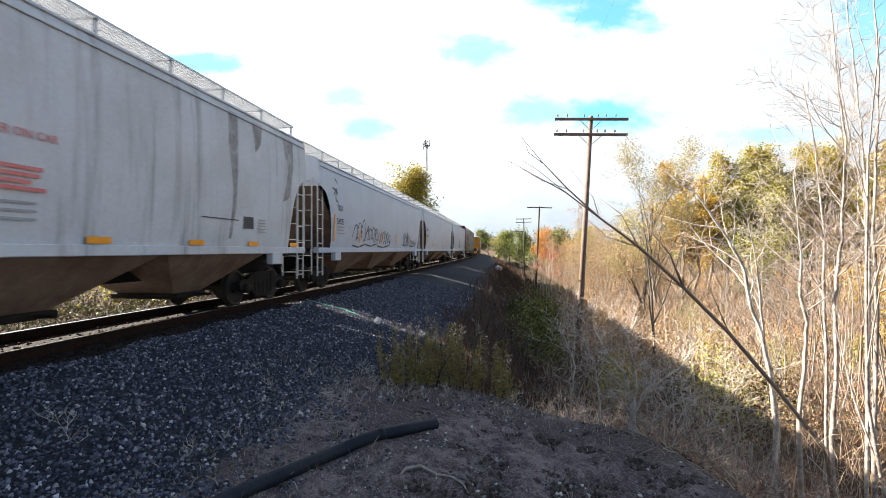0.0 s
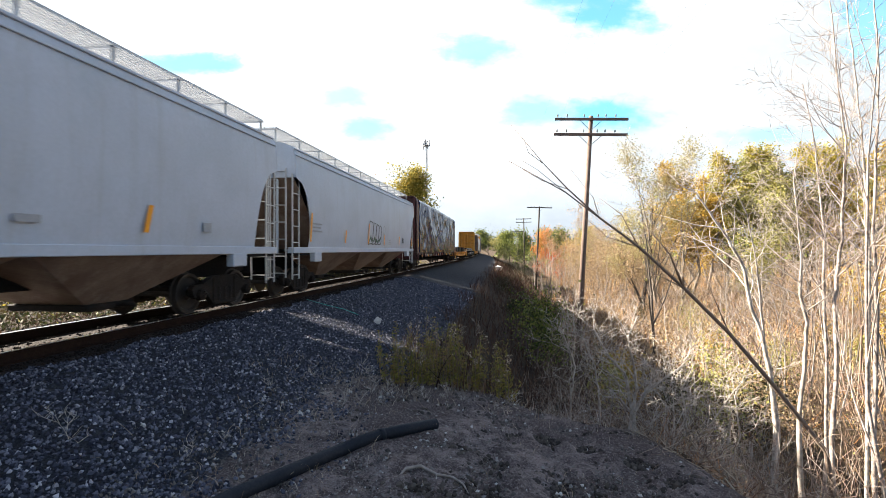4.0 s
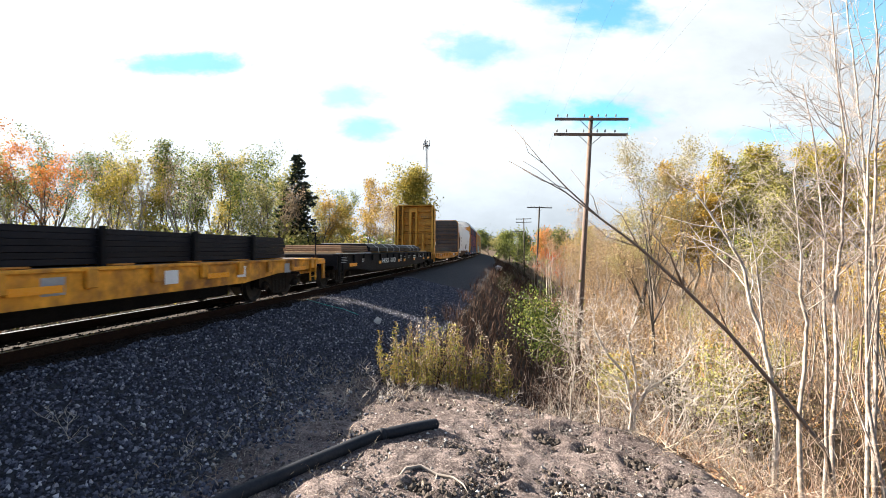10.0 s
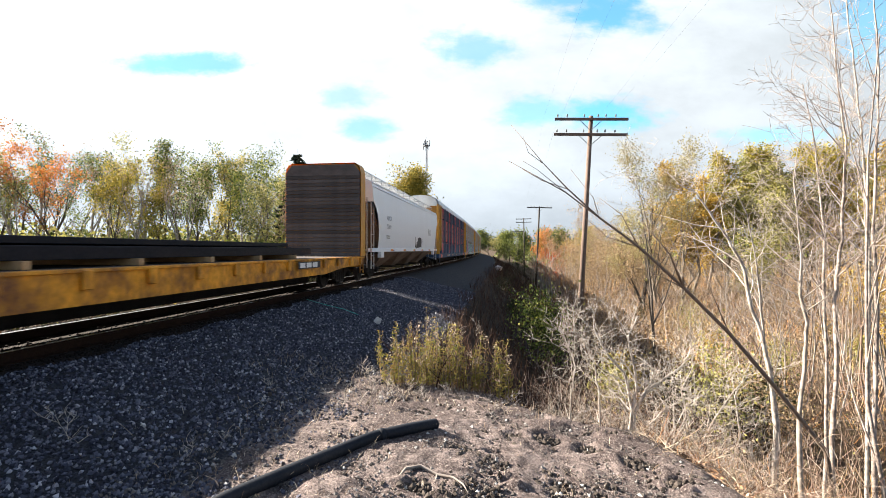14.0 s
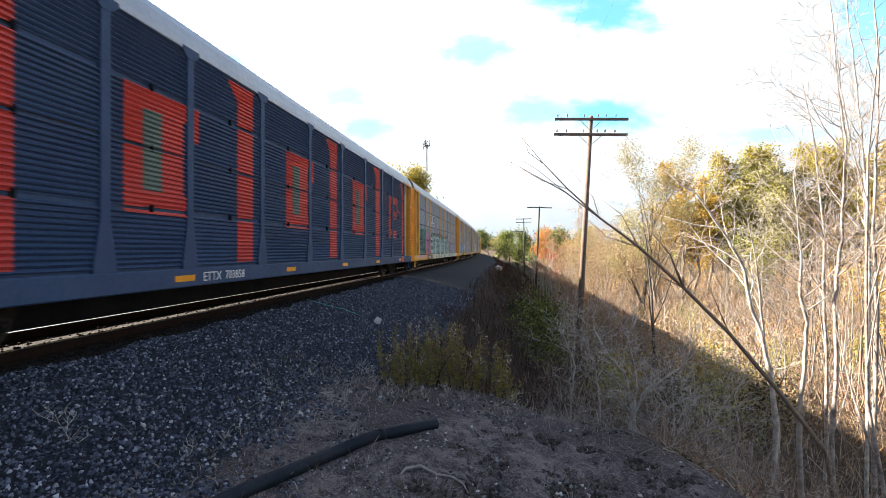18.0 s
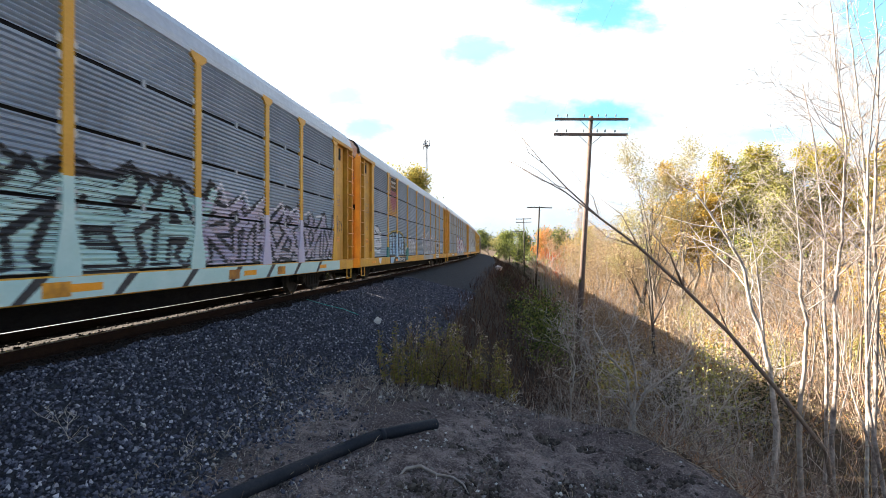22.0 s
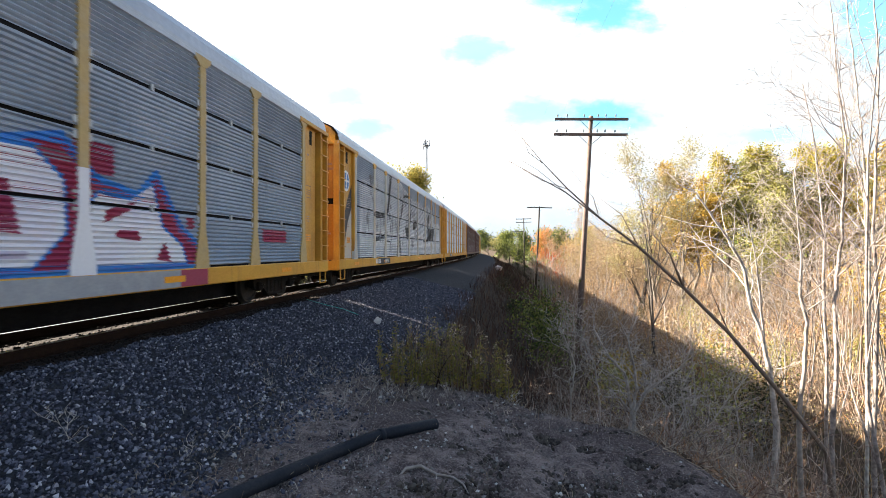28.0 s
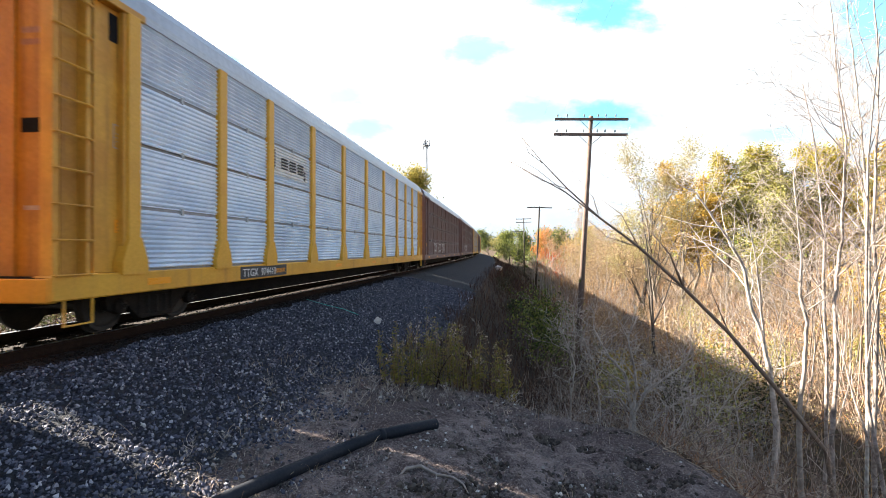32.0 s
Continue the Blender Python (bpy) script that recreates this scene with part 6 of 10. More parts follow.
    part("emblem", paint([[(-8.42 + 0.2 * i, 3.52 - 0.2 * (1 - abs(i - 2.5) / 2.5)), (-8.33 + 0.2 * i, 3.50 - 0.2 * (1 - abs(i - 2.5) / 2.5)), (-8.33 + 0.2 * i, 4.3), (-8.42 + 0.2 * i, 4.3)] for i in range(6)], rack_side, PITCH / 4, 0.012, SEAMS), M["spray_wine"], w, "dull red stripes of the shield")
    rng = random.Random(33)
    blob = [(-11.5, 2.35), (-11.35, 2.5), (-10.9, 2.42), (-10.6, 2.2), (-10.3, 2.18), (-10.4, 1.85), (-10.3, 1.55), (-10.6, 1.2), (-11.0, 1.22), (-11.5, 1.3)]
    rack_spray(w, [blob], M["spray_white"], "white sprayed face", 0.005)
    rack_spray(w, strokes([[(-11.4, 2.2), (-11.0, 2.05), (-10.7, 2.15)], [(-11.2, 1.7), (-10.9, 1.85), (-10.6, 1.7)], [(-11.4, 1.45), (-10.9, 1.38), (-10.45, 1.45)], [(-11.35, 2.42), (-10.9, 2.4), (-10.5, 2.2)]], 0.06), M["decal_black"], "black lines of the face", 0.010)
    part("sill_spray", Mesh().prism([(-10.9, 1.0), (-10.4, 1.0), (-10.55, 0.72), (-10.8, 0.80)], "x", 1.601, 1.605), M["spray_white"], w, "white drip on the sill")
    rim = [(-8.8, 2.10), (-8.3, 2.26), (-7.4, 2.34), (-6.4, 2.32), (-5.7, 2.20), (-5.3, 1.98), (-5.1, 1.6), (-5.06, 1.07)]
    rack_spray(w, [rect(-5.0, -4.45, 1.07, 1.72)], M["spray_teal"], "teal sprayed patch", 0.003)
    rack_spray(w, [rim + [(-8.8, 1.07)]], M["decal_black"], "black sprayed ground", 0.003)
    rack_spray(w, strokes([rim], 0.07), M["spray_lemon"], "yellow rim of the black ground", 0.006)
    fat = []
    for i, (u, v, top) in enumerate(((-8.62, 0.26, 2.02), (-7.98, 0.24, 2.12), (-7.30, 0.26, 2.14), (-6.48, 0.27, 2.14), (-5.86, 0.22, 2.02))):
        fat += [[(u, 1.2), (u + 0.03, 1.6), (u - 0.02, top)], [(u + v, 1.2), (u + v - 0.04, 1.55), (u + v + 0.02, top - 0.08)], [(u, top - 0.05), (u + v, top - 0.1 * (i % 2))], [(u, 1.62), (u + v, 1.62 - 0.06 * (i % 3))]]
    rack_spray(w, strokes(fat, 0.21), M["spray_ice"], "blue-white fat sprayed letters", 0.010)
    rack_spray(w, strokes([[(u, z), (u + 0.22, z - 0.05)] for u, z in ((-8.58, 1.80), (-8.56, 1.42), (-7.92, 1.48), (-7.26, 1.84), (-6.40, 1.46), (-5.80, 1.80), (-5.82, 1.40))], 0.07), M["decal_black"], "black inner lines of the letters", 0.015)
    rack_spray(w, strokes(tag_lines(rng, -4.95, -4.5, 1.35, 1.65, 2), 0.05), M["spray_white"], "small white scrawl", 0.010)
    post_paint(w, [-6.95], 1.0, 2.2, M["spray_ice"])
    post_paint(w, [-8.9, -4.25], 1.0, 1.5, M["spray_teal"])
    part("sill_spray", Mesh().box(1.602, 1.605, -8.8, -5.05, 0.70, 1.0), M["decal_black"], w, "black overspray on the sill")
    part("sill_spray", Mesh().box(1.602, 1.605, -5.04, -4.4, 0.78, 1.0), M["spray_teal"], w, "teal overspray on the sill")
    part("sill_spray", Mesh().prism([(-8.7, 1.0), (-7.75, 1.0), (-8.0, 0.86), (-8.15, 0.70), (-8.6, 0.70)], "x", 1.606, 1.609), M["spray_ice"], w, "blue-white drip on the sill")
    part("sill_spray", Mesh().prism([(-7.1, 1.0), (-6.72, 1.0), (-6.76, 0.78), (-7.04, 0.78)], "x", 1.612, 1.615), M["spray_ice"], w, "blue-white drip on the sill")
    number_on_sill(w, -6.85, "TTGX  941473", True, 1.9)
    rack_spray(w, [[(-4.1, 1.15), (-2.0, 1.15), (-1.9, 2.0), (-2.4, 2.15), (-3.2, 2.05), (-4.1, 2.2)]], M["chalk"], "faint white sprayed block", 0.003)
    rack_spray(w, strokes(tag_lines(rng, -4.0, -2.0, 1.25, 2.05, 4), 0.10), M["spray_white"], "faint white letters", 0.007)
    rack_spray(w, strokes(tag_lines(rng, -1.2, 0.4, 1.3, 1.8, 5), 0.045), M["chalk"], "faint grey scrawl", 0.007)
    lines = fat_letters(w, rng, 0.75, 6.75, 1.15, 2.4, 6, "chalk", "spray_white", 0.20, "pale hollow letters", 0.006, 0.11)
    rack_spray(w, [ellipse(2.4, 1.95, 0.22, 0.3), ellipse(4.6, 1.75, 0.2, 0.3)], M["spray_lilac"], "lilac clouds in the letters", 0.016)
    post_paint(w, [1.4, 4.2], 1.0, 2.15, M["chalk"])
    part("sill_spray", Mesh().box(1.602, 1.605, 0.9, 5.2, 0.70, 1.0), M["chalk"], w, "pale overspray on the sill")
    bars(w, [(0.95 + 0.16 * i, 0.76, 0.11, 0.13) for i in range(10)], 1.6065, M["decal_grey"])
    hel = ellipse(7.68, 1.72, 0.56, 0.52)
    rack_spray(w, [[(y, z) for y, z in hel]], M["decal_black"], "black ringed emblem", 0.005)
    rack_spray(w, [ellipse(7.68, 1.74, 0.46, 0.40)], M["spray_white"], "white ring", 0.010)
    rack_spray(w, [ellipse(7.68, 1.76, 0.36, 0.31), rect(7.28, 8.08, 1.60, 1.78)], M["decal_black"], "black face of the emblem", 0.015)
    rack_spray(w, [rect(7.42, 7.94, 1.84, 1.95), rect(7.42, 7.94, 1.50, 1.57)], M["spray_white"], "white slots", 0.020)
    rack_spray(w, strokes([[(7.12, 2.25), (7.1, 1.6), (7.35, 1.2), (7.68, 1.08), (8.0, 1.2), (8.27, 1.6), (8.25, 2.2)]], 0.07), M["spray_white"], "white horns round the emblem", 0.016)
    rack_spray(w, strokes(tag_lines(rng, 9.35, 10.5, 1.45, 1.85, 4), 0.06) + strokes([ellipse(9.1, 1.6, 0.17, 0.33) + ellipse(9.1, 1.6, 0.17, 0.33)[:1], [(9.7, 1.25), (10.1, 1.2)]], 0.07), M["spray_white"], "white scrawled tag", 0.007)
    part("sill_plate", Mesh().box(1.602, 1.606, 6.76, 8.2, 0.70, 1.0), M["spray_white"], w, "white sprayed patch on the sill")
    bars(w, [(6.85 + 0.17 * i, 0.87, 0.11, 0.08) for i in range(8)] + [(6.9 + 0.17 * i, 0.74, 0.12, 0.07) for i in range(7)], 1.6075, M["decal_black"], "rows of small black writing")
    slide_marks(w, 0.18)
    # grey with a white, red and blue piece
    w, half, s0 = autorack(g[3], g[4], "grey enclosed car carrier with white, red and blue graffiti", M["rack_galv"], M["yellow"], M["post_pale"], end_mat=M["yellow_end"], end_top=M["end_white"])
    sh = lambda o: [(y - 0.77, z) for y, z in o]
    base = [[(-2.8, 1.08), (7.5, 1.08), (7.2, 1.45), (6.7, 1.75), (6.1, 2.6), (5.7, 2.2), (4.9, 2.35), (4.3, 2.85), (3.2, 2.55), (2.2, 2.95), (0.9, 2.65), (-0.4, 3.0), (-1.6, 2.8), (-2.9, 3.1), (-3.1, 2.2)]]
    base = [sh(o) for o in base]
    rack_spray(w, strokes(outline_of(base), 0.17), M["spray_blue"], "bright blue outline", 0.005)
    rack_spray(w, base, M["spray_wine"], "wine-red sprayed ground", 0.008)
    letters = [[(-2.7, 1.15), (-2.3, 1.15), (-2.25, 1.75), (-1.6, 1.15), (-1.1, 1.2), (-1.75, 1.9), (-1.2, 2.3), (-1.5, 2.75), (-2.75, 2.8)],
               [(-0.9, 1.15), (0.5, 1.15), (0.6, 1.45), (-0.3, 1.5), (-0.25, 1.8), (0.35, 1.85), (0.3, 2.1), (-0.3, 2.1), (-0.25, 2.35), (0.6, 2.4), (0.55, 2.75), (-0.8, 2.7)],
               [(0.8, 1.12), (1.2, 1.12), (1.3, 1.9), (2.0, 1.12), (2.5, 1.15), (2.45, 2.75), (2.0, 2.7), (2.0, 2.0), (1.3, 2.65), (0.85, 2.6)],
               [(2.8, 1.15), (3.9, 1.12), (4.4, 1.6), (4.35, 2.3), (3.9, 2.65), (2.9, 2.6), (2.65, 1.9)],
               [(4.5, 1.12), (6.9, 1.12), (6.75, 1.45), (6.25, 1.75), (6.0, 2.45), (5.5, 2.15), (4.9, 2.2), (4.6, 1.8)]]
    letters = [sh(o) for o in letters]
    rack_spray(w, letters, M["spray_white"], "white sprayed letters", 0.011)
    rack_spray(w, strokes(outline_of(letters), 0.045), M["spray_blue"], "blue letter lines", 0.015)
    wedges = [[(-2.1, 2.1), (-1.7, 2.2), (-1.75, 2.5), (-2.1, 2.5)], [(3.2, 1.6), (3.75, 1.55), (3.6, 2.2), (3.2, 2.2)], [(5.2, 1.55), (5.75, 1.5), (5.65, 1.68), (5.3, 1.7)], [(1.3, 1.15), (1.85, 1.15), (1.35, 1.7)], [(-0.2, 1.55), (0.4, 1.6), (0.3, 1.75)], [(4.3, 2.4), (4.6, 1.7), (4.75, 2.3)], [(2.5, 1.4), (2.7, 1.3), (2.7, 2.3)],
              [(5.0, 1.75), (5.6, 2.02), (5.62, 2.12), (5.05, 1.95)], [(6.1, 1.2), (6.3, 1.5), (6.45, 1.15)]]
    rack_spray(w, [sh(o) for o in wedges], M["spray_wine"], "wine-red wedges", 0.018)
    rack_spray(w, strokes([sh(o) for o in ([(-2.5, 2.6), (-1.8, 2.62)], [(0.9, 2.2), (0.95, 1.4)], [(3.0, 1.3), (3.8, 1.3)], [(-0.7, 2.5), (-0.65, 1.4)])], 0.09), M["spray_lilac"], "lilac shading strokes", 0.021)
    rack_spray(w, [sh(rect(4.5, 5.2, 2.45, 2.9)), sh(rect(2.2, 2.6, 3.0, 3.2)), sh(rect(2.9, 3.4, 2.95, 3.2)), sh(rect(6.9, 7.1, 1.75, 1.95)), rect(8.95, 10.2, 1.55, 1.85)], M["spray_wine"], "dull red dabs", 0.004)
    post_paint(w, [-1.4, 1.4, 4.2], 1.0, 2.5, M["spray_white"])
    part("sill_spray", Mesh().box(1.602, 1.605, -3.6, 5.9, 0.70, 1.0), M["decal_grey"], w, "grey overspray on the sill")
    part("sill_spray", Mesh().box(1.602, 1.605, 5.9, 6.7, 0.70, 1.0), M["spray_wine"], w, "wine-red overspray on the sill")
    part("number_panel", Mesh().box(1.602, 1.606, -9.3, -7.0, 0.74, 0.985), M["decal_black"], w, "black number panel")
    bars(w, [(-9.2 + 0.2 * i, 0.78, 0.13, 0.16) for i in range(11) if i != 4], 1.6075, M["decal_white"], "white letters")
    slide_marks(w, 0.33)
    # grey, sprayed over pale, with tall black shadow letters
    w, half, s0 = autorack(g[4], g[5], "grey enclosed car carrier sprayed pale with tall black shadow letters", M["rack_galv"], M["yellow"], M["yellow"], end_mat=M["yellow_end"], end_top=M["yellow_worn"])
    cloud = [(-11.45, 1.07), (11.4, 1.07), (11.4, 3.3), (10.2, 3.5), (8.8, 3.4), (7.6, 3.9), (6.2, 4.3), (4.6, 4.5), (3.0, 4.2), (1.2, 4.45), (-0.5, 4.3), (-2.2, 4.6), (-4.0, 4.95), (-9.0, 4.95), (-9.6, 4.4), (-11.45, 4.1)]
    rack_spray(w, [cloud], M["rack_pale"], "chalky pale overspray", 0.002)
    post_paint(w, POSTS[:4], 1.0, 4.85, M["post_chalk"])
    post_paint(w, POSTS[4:8], 1.0, 4.3, M["post_chalk"])
    post_paint(w, POSTS[8:], 1.0, 3.4, M["post_chalk"])
    part("end_stroke", Mesh().prism([(-12.70, 1.12), (-12.70, 2.40), (-12.35, 3.1), (-11.80, 3.78), (-11.80, 2.95), (-12.25, 2.35), (-12.6, 1.5)], "x", 1.471, 1.4745), M["decal_black"], w, "dark diagonal paint stroke")
    part("end_stroke", Mesh().prism([(-13.38, 1.06), (-13.38, 1.55), (-12.97, 1.9), (-12.97, 1.06)], "x", 1.441, 1.4445), M["decal_black"], w, "dark diagonal paint stroke")
    part("end_spray", Mesh().prism([(-12.6, 1.06), (-12.58, 1.5), (-12.23, 2.35), (-11.80, 2.95), (-11.80, 1.06)], "x", 1.471, 1.4735), M["post_chalk"], w, "pale overspray on the end panel")
    black = [[(-5.02, 1.10), (-4.74, 2.02), (-4.42, 2.19), (-4.21, 2.13), (-3.80, 1.10)], [(-3.48, 4.13), (-3.13, 4.21), (-3.80, 3.18), (-4.14, 2.99), (-3.99, 3.44)],
             [(-3.01, 2.69), (-2.28, 2.63), (-0.95, 3.95), (-1.74, 2.22), (-2.20, 1.95), (-2.56, 2.06)], [(-0.56, 3.13), (0.44, 3.23), (0.20, 2.56), (-0.62, 2.53)],
             [(4.95, 3.95), (5.78, 3.75), (5.06, 2.85), (4.6, 2.8)], [(5.22, 2.90), (7.94, 2.97), (7.48, 2.02), (4.33, 1.95)]]
    tall = strokes([[(-9.12, 2.89), (-7.44, 2.97), (-6.85, 3.3), (-6.23, 5.0)], [(-6.85, 3.3), (-6.45, 4.9)]], 0.26) + strokes([[(-7.28, 2.03), (-9.0, 1.83), (-9.3, 2.0), (-9.2, 2.8)]], 0.2)
    tall += strokes([[(3.2, 1.95), (4.4, 2.0)]], 0.16)
    tall += strokes([[(-3.3, 4.3), (-2.3, 4.40), (-1.55, 4.46), (-1.42, 4.18), (-1.63, 3.75), (-2.03, 2.94)]], 0.13) + strokes([[(-4.46, 2.2), (-4.33, 2.77), (-4.1, 3.1)]], 0.12) + strokes([[(-3.42, 4.2), (-3.2, 4.8)]], 0.06)
    rack_spray(w, black + tall, M["decal_black"], "tall black shadow letters", 0.006)
    post_paint(w, [-8.9], 2.8, 3.0, M["decal_black"])
    post_paint(w, [6.9], 2.0, 2.9, M["decal_black"])
    rng = random.Random(55)
    smoke = []
    for i in range(90):
        y, z = rng.uniform(-10.5, 8.5), rng.uniform(1.6, 4.4)
        smoke.append([(y + dy * rng.uniform(0.5, 1), z + dz * rng.uniform(0.5, 1)) for dy, dz in ellipse(0, 0, rng.uniform(0.08, 0.34), rng.uniform(0.1, 0.42), 9)])
    rack_spray(w, smoke, M["smoke"], "grey smoky spray patches", 0.004)
    rack_spray(w, strokes([[(-6.5, 3.0), (-5.9, 2.6), (-6.2, 1.9), (-6.6, 1.2)], [(-7.4, 1.8), (-6.4, 1.75), (-6.3, 1.3)], [(-2.7, 3.2), (-2.0, 3.4), (-1.9, 2.9)], [(7.7, 2.95), (8.0, 2.6), (7.6, 1.9)], [(10.8, 1.15), (11.3, 2.3)]], 0.05), M["decal_black"], "thin black lines", 0.010)
    rack_spray(w, strokes([[(9.2, 4.6), (9.3, 4.0), (9.6, 4.5), (9.8, 3.9)], [(10.2, 4.3), (10.25, 3.7)], [(10.2, 4.3), (10.6, 4.2)], [(10.2, 4.0), (10.5, 3.95)]], 0.05), M["chalk"], "faint white letters", 0.005)
    part("number_panel", Mesh().box(1.602, 1.607, -8.85, -6.6, 0.72, 0.99), M["decal_black"], w, "black number panel")
    bars(w, [(-8.75 + 0.21 * i, 0.77, 0.15, 0.18) for i in range(4)], 1.6085, M["decal_white"], "white letters")
    lettering(w, "300345", 0.26, -7.65, 0.765, 1.6095, M["decal_white"], "white wagon number")
    slide_marks(w, 0.45)
    for y in (-12.40, 12.15):
        part("emblem", Mesh().lathe([(1.471, 0.38), (1.476, 0.37)], 24, "x", (0, y, 3.86)), M["decal_white"], w, "round white emblem")
        part("emblem", Mesh().lathe([(1.476, 0.30), (1.480, 0.29)], 24, "x", (0, y, 3.86)), M["decal_blue"], w, "blue disc of the emblem")
        part("emblem", Mesh().box(1.480, 1.484, y - 0.29, y + 0.29, 3.83, 3.90).box(1.480, 1.484, y - 0.035, y + 0.035, 3.58, 4.14), M["decal_white"], w, "white cross of the emblem")
    # clean galvanised with stout yellow posts
    w, half, s0 = autorack(g[5], g[6], "clean galvanised enclosed car carrier with stout yellow posts", M["rack_light"], M["yellow"], M["yellow"], thick=True, clips=False, end_top=M["end_white"])
    number_on_sill(w, -8.9, "TTGX  974410")
    part("emblem_panel", paint([rect(-7.6, -5.3, 3.25, 3.97)], rack_side, PITCH / 4, 0.004, SEAMS), M["decal_white"], w, "white emblem panel")
    part("emblem", paint([rect(-7.0 + 0.5 * k, -6.6 + 0.5 * k, 3.45, 3.75) for k in range(3)] + [rect(-7.4, -7.3, 3.4, 3.9), rect(-5.55, -5.45, 3.3, 3.6)], rack_side, PITCH / 4, 0.008, SEAMS), M["decal_black"], w, "black block emblem")
    # farther ones
    looks = [("dull brown enclosed car carrier", "rack_brown", "rack_brown", "rack_brown"), ("dull brown enclosed car carrier", "rack_brown", "rack_brown", "rack_brown"),
             ("weathered grey enclosed car carrier with yellow frame", "rack_galv", "yellow", "yellow"), ("dull brown enclosed car carrier", "rack_brown", "rack_brown", "rack_brown"),
             ("weathered grey enclosed car carrier with yellow frame", "rack_galv", "yellow", "yellow"), ("weathered grey enclosed car carrier with yellow frame", "rack_galv", "yellow", "yellow")]
    rng = random.Random(66)
    for i, (lb, a, b, c) in enumerate(looks):
        w, half, s0 = autorack(g[6 + i], g[7 + i], lb, M[a], M[b], M[c], detail=i < 2)
        if i < 2:
            rack_spray(w, strokes(tag_lines(rng, -9.0, -2.0, 1.2, 1.9, 8), 0.08), M["decal_white"], "pale scrawled tag", 0.006)


build_racks()


# ---- plants ----
def segments(name, segs, material, n=4):
    """Tapered round sticks, all in one mesh: rows of (start, end, radius at start, radius at end)."""
    p0 = np.array([s[0] for s in segs], dtype=float)
    p1 = np.array([s[1] for s in segs], dtype=float)
    r0 = np.array([s[2] for s in segs], dtype=float)[:, None]
    r1 = np.array([s[3] for s in segs], dtype=float)[:, None]
    d = p1 - p0
    d /= np.maximum(np.linalg.norm(d, axis=1, keepdims=True), 1e-9)
    ref = np.where(np.abs(d[:, 2:3]) < 0.9, np.array([[0, 0, 1.0]]), np.array([[1.0, 0, 0]]))
    u = np.cross(d, ref)
    u /= np.maximum(np.linalg.norm(u, axis=1, keepdims=True), 1e-9)
    w = np.cross(d, u)
    k = len(segs)
    v = np.empty((k, 2 * n, 3))
    for j in range(n):
        t = 2 * math.pi * j / n
        o = u * math.cos(t) + w * math.sin(t)
        v[:, j] = p0 + o * r0
        v[:, n + j] = p1 + o * r1
    base = np.array([[j, (j + 1) % n, n + (j + 1) % n, n + j] for j in range(n)])
    f = (base[None] + (np.arange(k) * 2 * n)[:, None, None]).reshape(-1, 4)
    return arrays(name, v.reshape(-1, 3), f, material, True)


def leaves(name, at, size, material, rs, flat=0.0, long=1.5):
    """Leaves as bent diamonds round the points 'at'."""
    k = len(at)
    a = rs.normal(size=(k, 3))
    a[:, 2] *= 1 - flat
    a /= np.linalg.norm(a, axis=1, keepdims=True)
    b = np.cross(a, rs.normal(size=(k, 3)))
    b /= np.maximum(np.linalg.norm(b, axis=1, keepdims=True), 1e-9)
    c = np.cross(a, b)
    s = (size * rs.uniform(0.6, 1.35, k))[:, None]
    v = np.stack([at - a * s * long / 2, at + b * s / 2 + c * s * 0.12, at + a * s * long / 2, at - b * s / 2 + c * s * 0.12], 1)
    f = np.array([[0, 1, 2], [0, 2, 3]])[None] + (np.arange(k) * 4)[:, None, None]
    return arrays(name, v.reshape(-1, 3), f.reshape(-1, 3), material)


def grow(rng, height, radius, forks=3, levels=4, spread=0.55, up=0.35, first=0.3, wobble=0.12, lean=(0, 0), thin=0.6, short=1.0):
    """A branching skeleton from the ground up: its sticks, and the points where leaves sit."""
    segs, tips = [], []

    def limb(p, d, ln, r, lev):
        n = 5 if lev == 0 else 3
        pts = [p]
        for i in range(n):
            d = (d + Vector((rng.gauss(0, wobble), rng.gauss(0, wobble), rng.gauss(0, wobble * 0.5) + up * 0.12))).normalized()
            q = pts[-1] + d * ln / n
            ra, rb = r * (1 - 0.75 * i / n), r * (1 - 0.75 * (i + 1) / n)
            segs.append((tuple(pts[-1]), tuple(q), ra, rb))
            pts.append(q)
            if lev >= levels - 2:
                tips.append(tuple(q))
        if lev >= levels - 1:
            return
        k = forks + (3 if lev == 0 else rng.randrange(2))
        for j in range(k):
            t = first + (1 - first) * (j + rng.random()) / k if lev == 0 else 0.25 + 0.75 * (j + rng.random()) / k
            x = t * n
            i = min(n - 1, int(x))
            b = pts[i] + (pts[i + 1] - pts[i]) * (x - i)
            ang = rng.uniform(0, 2 * math.pi)
            side = Vector((math.cos(ang), math.sin(ang), 0))
            nd = (d * (1 - spread) + side * spread + Vector((0, 0, up))).normalized()
            limb(b, nd, ln * short * rng.uniform(0.38, 0.62) * (1.15 - 0.45 * t if lev == 0 else 1), max(0.003, r * (1 - 0.7 * t) * thin), lev + 1)
    limb(Vector((0, 0, -0.1)), Vector((lean[0], lean[1], 1)).normalized(), height * 0.8, radius, 0)
    return segs, tips


